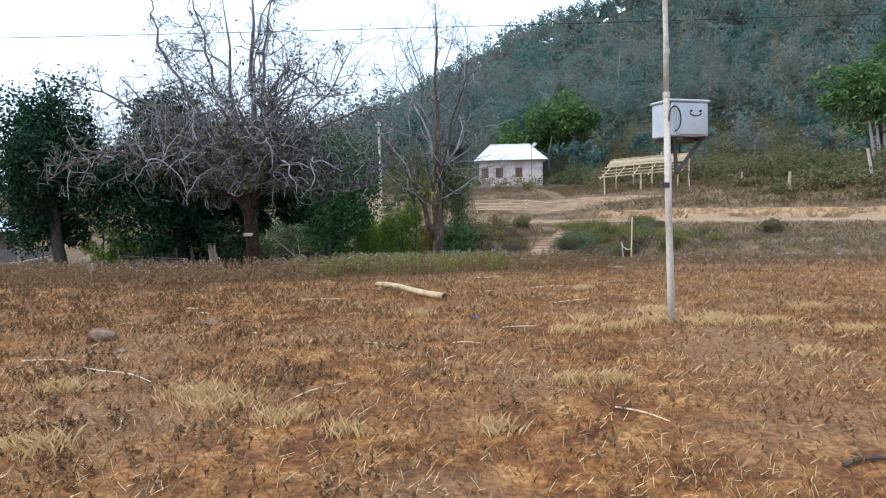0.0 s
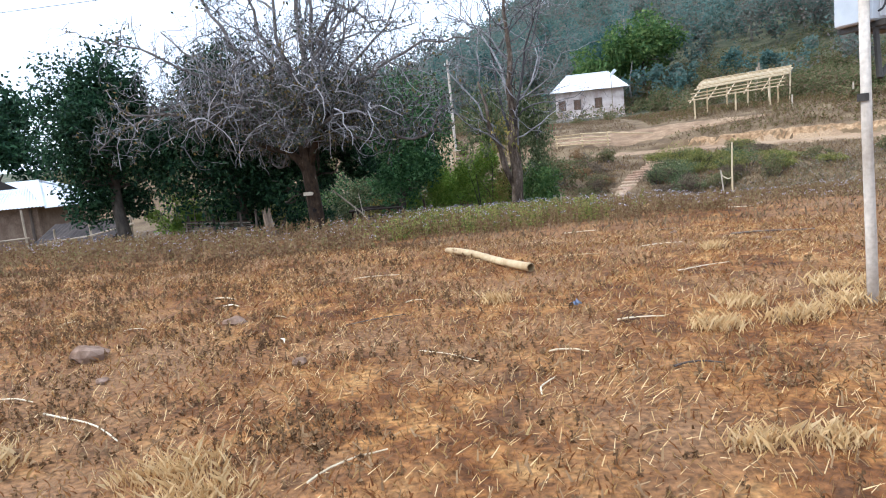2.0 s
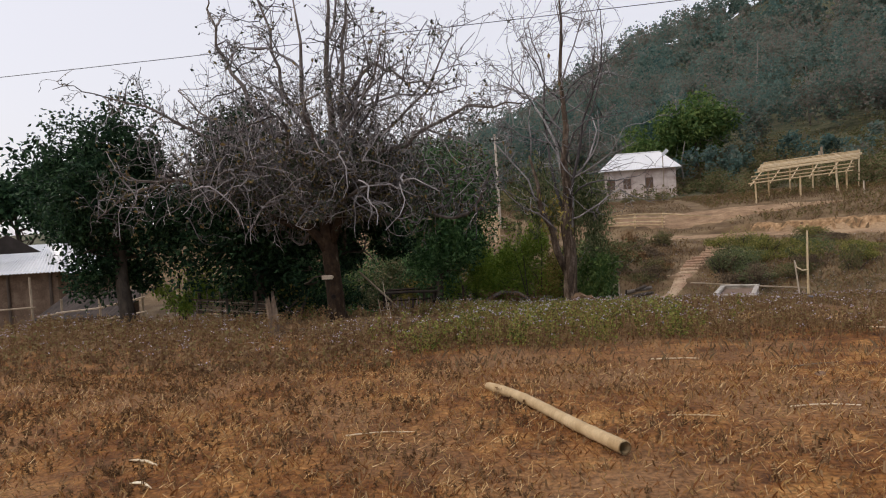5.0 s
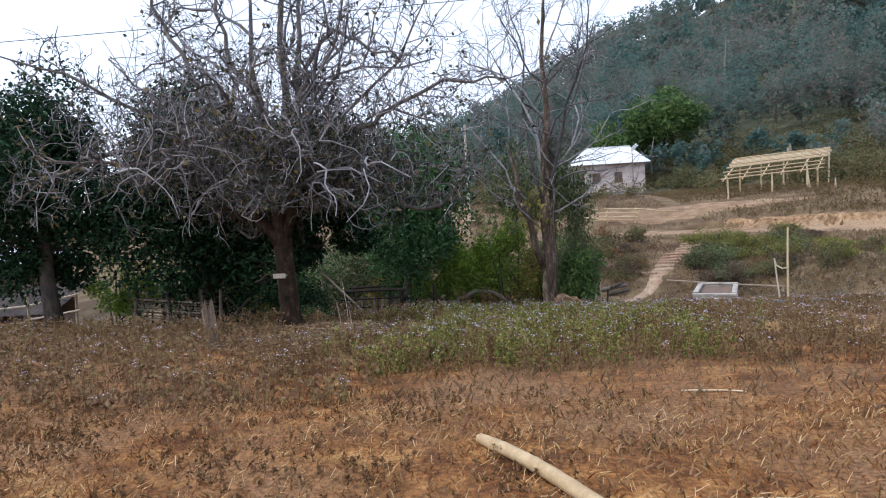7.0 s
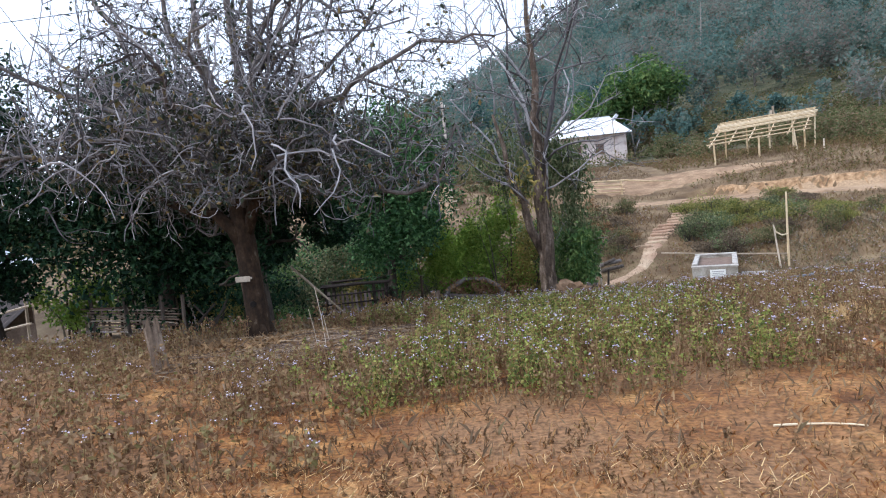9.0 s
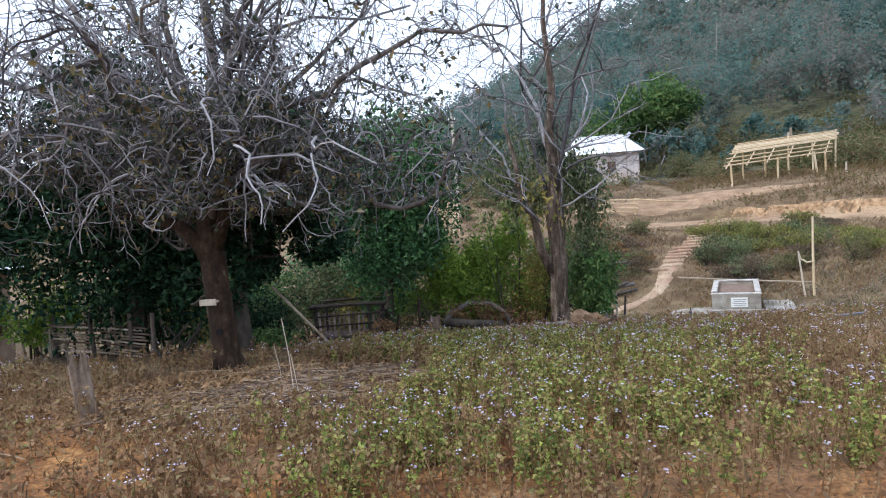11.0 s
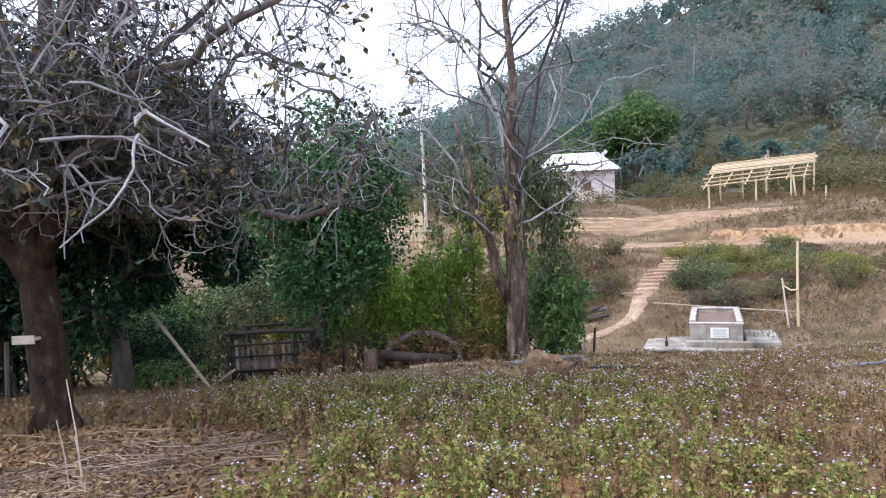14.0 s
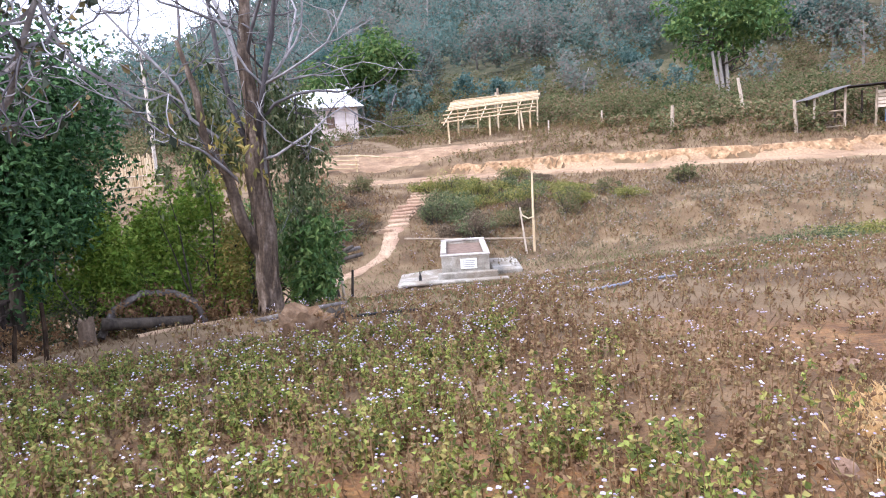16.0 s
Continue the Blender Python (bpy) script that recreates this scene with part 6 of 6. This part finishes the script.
for k in range(62):
    # a broad thicket east of the steps, yellow-green; a withered one west of them
    east = k < 44
    px, py = (patch_rng.uniform(7.2, 16.5), patch_rng.uniform(39.2, 47.5)) if east else (patch_rng.uniform(1.5, 6.0), patch_rng.uniform(41.0, 50.0))
    if east and px < np.interp(py, PATH_Y, PATH_X) + 1.2:
        px += 1.4
    if not east:
        px = min(px, float(np.interp(py, PATH_Y, PATH_X)) - 1.4)
    hgt = patch_rng.uniform(0.45, 0.85) + (patch_rng.uniform(0.2, 0.8) if k % 5 == 0 else 0) if east else patch_rng.uniform(0.5, 1.1)
    mat = (LEAF_VINE, LEAF_THICKET, LEAF_THICKET, LEAF_BROWN, LEAF_THICKET, LEAF_OLIVE, LEAF_SCRUB)[k % 7] if east else (LEAF_DRY, LEAF_SCRUB, LEAF_BROWN)[k % 3]
    bush("thicket_bush", px, py, (patch_rng.uniform(0.6, 1.25), patch_rng.uniform(0.5, 1.1), hgt), 1200, mat,
         "low yellow-green bush in the thicket beside the steps" if east else "withered brown-green bush beside the earth steps", 700 + k, 0.09, "thicket bushes")
rng_u = np.random.RandomState(12)
for i in range(14):
    stake(0.4 + i * 0.085, 25.9 + 0.08 * i + rng_u.normal() * 0.15, rng_u.uniform(0.6, 1.1), 0.03, BARK_DARK if i % 3 else BAMBOO_GREY, "thin dark cane upright beside the footpath", (rng_u.normal() * 0.1, 0), "cane", "canes beside the footpath")
for x, y, h in ((-3.3, 16.2, 0.78), (-3.42, 16.25, 0.5), (-3.2, 16.1, 0.42)):
    stake(x, y, h, 0.005, BAMBOO_GREY, "thin dry upright cane in the weeds", (-0.08, 0), "dry_cane", "dry canes in the weeds")
for x, y, h, ln in ((-2.95, 22.4, 0.75, 0.05), (-3.55, 23.2, 0.5, 0.1)):
    stake(x, y, h, 0.03, BARK_BROWN, "thin brown sapling stem by the pen", (ln, 0), "sapling", "saplings")


# ---- ground cover ----
def blades(name, x, y, height, width, rng, mat, label, category, lean=0.5, flat=False):
    """Grass blades: one bent two-piece blade at each place, all in one mesh."""
    n = len(x)
    z = land(x, y) - 0.005
    a = rng.uniform(0, 2 * np.pi, n)
    h = height * rng.uniform(0.45, 1.3, n)
    l_ = h * lean * rng.uniform(0.2, 1.5, n)
    if flat:
        h, l_ = 0.02 + 0.03 * rng.uniform(0, 1, n) ** 2, height * rng.uniform(0.4, 1.4, n)
    w = width * rng.uniform(0.6, 1.4, n)
    dx, dy = np.cos(a), np.sin(a)
    b = rng.uniform(0, 2 * np.pi, n)
    sx, sy = (-dy, dx) if flat else (np.cos(b), np.sin(b))
    p0 = np.stack([x - sx * w, y - sy * w, z], 1)
    p1 = np.stack([x + sx * w, y + sy * w, z], 1)
    if flat:
        zt = land(x + dx * l_, y + dy * l_) + 0.012
        p0[:, 2] += 0.012
        p1[:, 2] += 0.016
        p2 = np.stack([x + dx * l_ + sx * w * 0.6, y + dy * l_ + sy * w * 0.6, zt + h], 1)
        p3 = np.stack([x + dx * l_ - sx * w * 0.6, y + dy * l_ - sy * w * 0.6, zt + h], 1)
        v = np.stack([p0, p1, p2, p3], 1).reshape(-1, 3)
        f = np.arange(4 * n).reshape(-1, 4).tolist()
    else:
        p2 = np.stack([x + dx * l_ * 0.35 + sx * w * 0.7, y + dy * l_ * 0.35 + sy * w * 0.7, z + h * 0.6], 1)
        p3 = np.stack([x + dx * l_, y + dy * l_, z + h], 1)
        v = np.stack([p0, p1, p2, p3], 1).reshape(-1, 3)
        f = np.arange(4 * n).reshape(-1, 4).tolist()
    me = bpy.data.meshes.new(name)
    me.from_pydata(v.tolist(), [], f)
    me.materials.append(mat)
    return tagged(new(name, me), label, category, kind="stuff")


GRASS_DRY = material("dry_grass", [(0.1, (0.115, 0.0427, 0.0149)), (0.38, (0.23, 0.0938, 0.0306)), (0.55, (0.325, 0.158, 0.0548)), (0.7, (0.4, 0.253, 0.0962)), (0.88, (0.503, 0.362, 0.162))], scale=0.9, rough=0.8, bump=0, island=0.55, through_light=0.2)
GRASS_STRAW = material("straw", [(0.0, (0.42, 0.25, 0.1)), (0.5, (0.6, 0.41, 0.19)), (1.0, (0.74, 0.58, 0.34))], scale=2, rough=0.75, bump=0, island=0.7, through_light=0.2)
GRASS_DULL = material("dull_grass", [(0.0, (0.085, 0.05, 0.028)), (0.4, (0.155, 0.1, 0.056)), (0.7, (0.22, 0.16, 0.095)), (1.0, (0.155, 0.165, 0.062))], scale=0.7, rough=0.85, bump=0, island=0.6, through_light=0.2)
GRASS_GREEN = material("short_green_grass", [(0.0, (0.072, 0.096, 0.028)), (0.5, (0.136, 0.152, 0.056)), (1.0, (0.24, 0.216, 0.104))], scale=0.9, rough=0.8, bump=0, island=0.6, through_light=0.25)


def spread(rng, n, x0, x1, y0, y1, patch=0.0, size=1.5, seed=1):
    """Places scattered over a stretch; patch thins them out in uneven patches."""
    x, y = rng.uniform(x0, x1, n), rng.uniform(y0, y1, n)
    if patch:
        keep = rng.uniform(0, 1, n) < np.clip(1 - patch + patch * (lumps(x, y, size, seed) * 0.9 + 0.45), 0.05, 1)
        x, y = x[keep], y[keep]
    return x, y


g = np.random.RandomState(101)
x, y = spread(g, 95000, -6.5, 6.5, 1.2, 12.0, 0.6, 1.3, 11)
blades("dry_grass", x, y, 0.042, 0.003, g, GRASS_DRY, "short parched red-brown grass over the field", "grass", 0.8)
x, y = spread(g, 48000, -16, 16, 0.5, 15.5, 0.6, 2.2, 12)
blades("dry_grass", x, y, 0.055, 0.0045, g, GRASS_DRY, "short parched red-brown grass over the field", "grass", 0.8)
x, y = spread(g, 36000, -8, 8, 1.2, 12.0, 0.75, 1.8, 13)
blades("straw_litter", x, y, 0.062, 0.0022, g, GRASS_STRAW, "scattered broken straw lying on the field", "straw", flat=True)
x, y = spread(g, 30000, -8, 8, 1.2, 13.5, 0.5, 1.1, 14)
blades("dead_litter", x, y, 0.05, 0.006, g, LEAF_DRY, "dead leaf litter on the field", "litter", flat=True)
x, y = spread(g, 70000, -9, 20, 12.0, 42, 0.55, 2.5, 15)
blades("dull_grass", x, y, 0.09, 0.008, g, GRASS_DULL, "short dull brown grass on the hollow", "grass", 0.7)
x, y = spread(g, 36000, 0.5, 16, 21.0, 40, 0.85, 3.5, 16)
blades("green_grass", x, y, 0.08, 0.008, g, GRASS_GREEN, "short green grass around the tank", "grass", 0.7)
x, y = spread(g, 75000, -8, 34, 38, 84, 0.6, 4, 17)
u = along(x, y)
pathx = np.interp(y, PATH_Y, PATH_X)
ok = (np.abs(u - 51.7) > 1.9) & (np.abs(x - pathx) > 0.6) & ~((y > 54.8) & (y < 60.0) & (x > 4) & (x < 15))
blades("slope_grass", x[ok], y[ok], 0.2, 0.018, g, GRASS_DULL, "dry tufted grass on the slope", "grass", 0.7)


def tufts(name, places, n, mat, label, height, spread_r, seed):
    r = np.random.RandomState(seed)
    xs, ys = [], []
    for px, py, k in places:
        m = int(n * k)
        xs.append(px + r.normal(size=m) * spread_r * k)
        ys.append(py + r.normal(size=m) * spread_r * k * 0.7)
    blades(name, np.concatenate(xs), np.concatenate(ys), height, 0.003, r, mat, label, "grass tufts", 0.7)


tuft_at = [(-1.8, 5.1, 1.3), (-1.55, 4.85, 1.0), (-1.05, 4.5, 0.9), (-2.9, 5.2, 0.8), (1.75, 6.8, 1.0), (1.2, 6.7, 0.9), (2.65, 6.9, 1.1), (2.2, 7.0, 1.0), (2.9, 7.3, 1.0), (2.35, 7.6, 1.1), (1.5, 7.2, 0.7), (3.4, 7.2, 0.9), (3.9, 6.6, 0.8), (0.9, 5.0, 0.6), (1.2, 5.0, 0.6), (3.0, 5.6, 0.7), (3.6, 5.2, 0.7), (4.2, 7.9, 0.8), (0.3, 4.2, 0.5), (-0.6, 4.2, 0.5), (-2.3, 3.9, 0.9), (-0.3, 7.9, 0.6), (1.9, 9.4, 0.6), (2.6, 15.6, 1.5), (2.4, 15.3, 1.2), (2.9, 15.9, 1.3), (1.6, 14.6, 0.7), (3.2, 15.2, 1.4)]
tufts("straw_tuft", tuft_at, 330, GRASS_STRAW, "pale yellow dry grass tufts on the field", 0.085, 0.11, 21)


def weeds(name, x, y, h, rng, leaf_mat, label, flower=0.5, leaf=0.055, n_leaf=13, flower_mat=None):
    """Upright flowering weeds: stems, leaves and tufted flower heads, one mesh each."""
    n = len(x)
    z = land(x, y) - 0.01
    h = np.broadcast_to(np.asarray(h, float), (n,))
    hh = h * rng.uniform(0.5, 1.25, n)
    lx, ly = rng.normal(size=n) * 0.16 * hh, rng.normal(size=n) * 0.16 * hh
    st = Shape()
    w = 0.004
    v = np.stack([np.stack([x - w, y, z], 1), np.stack([x + w, y, z], 1), np.stack([x + lx + w * 0.6, y + ly, z + hh], 1), np.stack([x + lx - w * 0.6, y + ly, z + hh], 1)], 1).reshape(-1, 3)
    st.add(v, np.arange(4 * n).reshape(-1, 4).tolist())
    tagged(part(name + "_stalk", st, LEAF_DRY), "thin brown stalks of " + label, "weeds", kind="stuff")
    k = np.repeat(np.arange(n), n_leaf)
    t = rng.uniform(0.12, 1.0, len(k))
    out = 0.1 * h[k] * (1.3 - t)
    a = rng.uniform(0, 2 * np.pi, len(k))
    c = np.stack([x[k] + lx[k] * t + np.cos(a) * out, y[k] + ly[k] * t + np.sin(a) * out, z[k] + hh[k] * t], 1)
    lf = Shape()
    lf.leaves(c, leaf, rng, 0.1, 0.75)
    tagged(part(name + "_foliage", lf, leaf_mat), "leaves of " + label, "weeds", kind="stuff")
    if flower:
        pick = np.nonzero(rng.uniform(0, 1, n) < flower)[0]
        fl = Shape()
        vs, fs, m = [], [], 0
        for i in pick:
            for _ in range(rng.randint(2, 6)):
                r = rng.uniform(0.005, 0.011)
                cx, cy, cz = x[i] + lx[i] + rng.normal() * 0.025, y[i] + ly[i] + rng.normal() * 0.025, z[i] + hh[i] + rng.uniform(0.0, 0.035)
                ring = [(cx + r * math.cos(q), cy + r * math.sin(q), cz + r * 0.15 * (-1) ** j) for j, q in enumerate(np.arange(6) * math.pi / 3)]
                vs += ring + [(cx, cy, cz + r * 0.75), (cx, cy, cz - r * 0.6)]
                fs += [(m + j, m + (j + 1) % 6, m + 6) for j in range(6)] + [(m + (j + 1) % 6, m + j, m + 7) for j in range(6)]
                m += 8
        fl.add(vs, fs)
        tagged(part(name + "_flower", fl, flower_mat), "small tufted lilac-white flower heads of " + label, "flowers", kind="stuff")


LILAC = material("lilac_floret", [(0.1, (0.33, 0.28, 0.4)), (0.5, (0.5, 0.46, 0.56)), (0.9, (0.66, 0.62, 0.66))], scale=3, rough=0.8, bump=0, island=0.8, through_light=0.2)
WEED_LEAF = material("weed_leaf", [(0.15, (0.055, 0.062, 0.016)), (0.36, (0.13, 0.16, 0.034)), (0.54, (0.3, 0.34, 0.075)), (0.68, (0.34, 0.27, 0.09)), (0.84, (0.18, 0.105, 0.055))], scale=0.8, rough=0.65, bump=0, island=0.6, through_light=0.3)
WEED_DRY = material("dry_weed_leaf", [(0.1, (0.105, 0.054, 0.028)), (0.42, (0.2, 0.118, 0.06)), (0.62, (0.28, 0.19, 0.095)), (0.85, (0.19, 0.19, 0.065))], scale=0.8, rough=0.75, bump=0, island=0.6, through_light=0.25)
WEED_PALE = material("pale_weed_leaf", [(0.1, (0.09, 0.075, 0.045)), (0.45, (0.17, 0.145, 0.085)), (0.7, (0.25, 0.22, 0.15)), (0.9, (0.17, 0.18, 0.07))], scale=0.6, rough=0.8, bump=0, island=0.6, through_light=0.2)
w = np.random.RandomState(131)
x, y = spread(w, 7600, -4.2, 3.0, 13.1, 20.8, 0.95, 0.8, 31)
edge = 13.3 + 0.35 * np.maximum(x - 0.5, 0) + 0.25 * np.maximum(-x - 2, 0) + lumps(x, y, 2.0, 9) * 0.35
bare = ((x + 3.6) / 1.7) ** 2 + ((y - 16.3) / 1.8) ** 2 < 1
ok = (y > edge) & ~bare & (x < 1.15 + 0.05 * (y - 13) + lumps(x, y, 1.2, 7) * 0.9 + w.normal(size=len(x)) * 0.35) & (x > -2.4 - 0.16 * (y - 13) + lumps(x, y, 0.9, 5) * 0.8 + w.normal(size=len(x)) * 0.35) & (y < 20.4 + lumps(x, y, 2, 6) * 0.4)
weeds("weed", x[ok], y[ok], 0.36 - 0.025 * np.clip(y[ok] - 14, 0, 7), w, WEED_LEAF, "green lilac-flowered weeds", 0.26, 0.034, 36, LILAC)
x, y = spread(w, 4200, -13, -2.2, 11.6, 19.6, 0.75, 1.3, 32)
ok = (((x + 4.1) / 2.0) ** 2 + ((y - 16.8) / 1.4) ** 2 > 1) & (y > 11.3 + lumps(x, y, 1.5, 8) * 0.5)
weeds("dry_weed", x[ok], y[ok], 0.3, w, WEED_DRY, "dry brown-green weeds", 0.18, 0.05, 11, LILAC)
x, y = spread(w, 6500, -4.0, 3.2, 13.0, 21.0, 0.8, 1.0, 36)
ok = (((x + 3.6) / 1.7) ** 2 + ((y - 16.3) / 1.8) ** 2 > 1) & (y > 13.2 + lumps(x, y, 1.3, 3) * 0.4)
x, y = x[ok], y[ok]
weeds("brown_weed", x, y, 0.3 - 0.022 * np.clip(y - 14, 0, 7), w, WEED_DRY, "withered brown weeds among the green ones", 0.16, 0.034, 14, LILAC)
x, y = spread(w, 7500, 0.8, 13, 13.0, 23.5, 0.75, 1.2, 33)
ok = (y > 13.0 + 0.25 * np.maximum(x - 1, 0)) & (x > 1.4)
weeds("low_weed", x[ok], y[ok], 0.13, w, WEED_DRY, "sparse low dry weeds", 0.1, 0.034, 10, LILAC)
x, y = spread(w, 1800, -4.5, 12, 20.5, 26, 0.6, 1.8, 34)
pathx = np.interp(y, PATH_Y, PATH_X)
weeds("hollow_weed", x[np.abs(x - pathx) > 0.7], y[np.abs(x - pathx) > 0.7], 0.14, w, WEED_DRY, "low mixed weeds in the hollow", 0.3, 0.05, 9, LILAC)
x, y = spread(w, 15000, 4, 30, 25, 50, 0.75, 3, 35)
u = along(x, y)
ok = (u > 37) & (u < 49.5) & (np.abs(x - np.interp(y, PATH_Y, PATH_X)) > 1.0)
weeds("slope_weed", x[ok], y[ok], 0.24, w, WEED_DRY, "pale-flowered weeds on the slope", 0.4, 0.06, 11, LILAC)


x, y = spread(w, 2600, -9, 6, 3.0, 12.8, 0.95, 1.6, 37)
weeds("field_weed", x, y, 0.085, w, LEAF_DRY, "small dead brown weeds on the field", 0, 0.028, 9)


STALK_GREY = material("dead_stalk", [(0.1, (0.07, 0.045, 0.032)), (0.5, (0.15, 0.105, 0.075)), (0.9, (0.34, 0.26, 0.17))], scale=2, rough=0.85, bump=0, island=0.8)


def litter_heap():
    """Dry stalks and leaves spread under the old tree."""
    r = np.random.RandomState(55)
    n = 520
    s = Shape()
    for _ in range(n):
        px, py = -3.6 + r.normal() * 0.95, 16.3 + r.normal() * 0.75
        a, L = r.normal() * 0.9, r.uniform(0.12, 0.75)
        q = [(px + math.cos(a) * L * f, py + math.sin(a) * L * f, ground(px + math.cos(a) * L * f, py + math.sin(a) * L * f) + 0.015 + 0.05 * r.uniform()) for f in (0, 0.5, 1)]
        s.tube(q, r.uniform(0.003, 0.007), 4)
    tagged(part("stalk_heap", s, STALK_GREY), "heap of dry pale stalks under the old tree", "stalks", kind="stuff")
    x, y = r.normal(size=7000) * 1.1 - 3.9, r.normal(size=7000) * 0.85 + 16.6
    blades("leaf_litter", x, y, 0.07, 0.02, r, LEAF_DRY, "fallen brown leaves under the old tree", "leaf litter", flat=True)


litter_heap()
for x, y, rz, L in ((-3.35, 16.35, 4, 0.75), (-3.0, 16.25, 2, 0.5), (-4.3, 15.9, 12, 0.9), (-3.3, 15.6, -40, 1.1), (-3.9, 15.5, 25, 0.8)):
    stick(x, y, rz, L, 0.013, BAMBOO, "split pale bamboo cane on the litter", 0.02, "split_cane", False, "split canes under the tree")
DEAD_STALK = material("dead_stalk", [(0.0, (0.07, 0.036, 0.016)), (0.5, (0.13, 0.07, 0.03)), (1.0, (0.21, 0.125, 0.055))], scale=1.2, rough=0.9, bump=0, island=0.7, through_light=0.1)
x, y = spread(w, 19000, -11, 1.5, 2.8, 12.4, 0.85, 1.4, 38)
ok = w.uniform(0, 1, len(x)) < np.clip(0.75 - 0.2 * (x + 3) + lumps(x, y, 1.7, 41) * 0.4, 0.04, 1)
weeds("dark_weed", x[ok], y[ok], 0.075, w, DEAD_STALK, "dark trampled dead weeds on the field", 0, 0.02, 13)


def stalk_heap():
    """Cut dry stalks strewn in a heap beside the bare tree."""
    rng = np.random.RandomState(55)
    t = base("stalk_heap", -3.6, 16.6, ground(-3.6, 16.6), 0, "strewn heap of pale dry cut stalks on bare soil", "stalks")
    z0 = ground(-3.6, 16.6)
    for k in range(150):
        px, py = rng.normal() * 0.42, rng.normal() * 0.5
        a = rng.normal() * 0.45 + (1.2 if k % 5 == 0 else 0.1)
        ln = rng.uniform(0.2, 0.75)
        z = 0.012 + 0.05 * max(0, 1 - math.hypot(px / 0.8, py / 1.1)) * rng.uniform(0.2, 1)
        dx, dy = math.cos(a) * ln / 2, math.sin(a) * ln / 2
        za, zb = (ground(-3.6 + px + i * dx, 16.6 + py + i * dy) - z0 + z for i in (-1, 1))
        s = Shape()
        r = rng.uniform(0.004, 0.009)
        s.tube([(px - dx, py - dy, za), (px, py, (za + zb) / 2 + rng.uniform(0, 0.02)), (px + dx, py + dy, zb)], [r, r, r * 0.7], 5)
        part("stalk", s, BAMBOO_GREY if k % 9 == 0 else STALK, t)


stalk_heap()
x, y = spread(w, 9000, 11, 46, 30, 72, 0.8, 4, 43)
u = along(x, y)
ok = (u > 54.5) & (u < 76) & ~((y > 55) & (x < 19) & (x > 4) & (y < 60))
weeds("upper_weed", x[ok], y[ok], 0.5, w, LEAF_UPPER, "olive and rust-brown weeds above the dirt track", 0.1, 0.11, 13, LILAC)
x, y = spread(w, 6500, 8, 27, 24, 42, 0.95, 2.6, 44)
u = along(x, y)
ok = (u > 35) & (u < 47)
weeds("pale_weed", x[ok], y[ok], 0.3, w, WEED_PALE, "greyish seeding weeds on the slope", 0.7, 0.065, 12, LILAC)
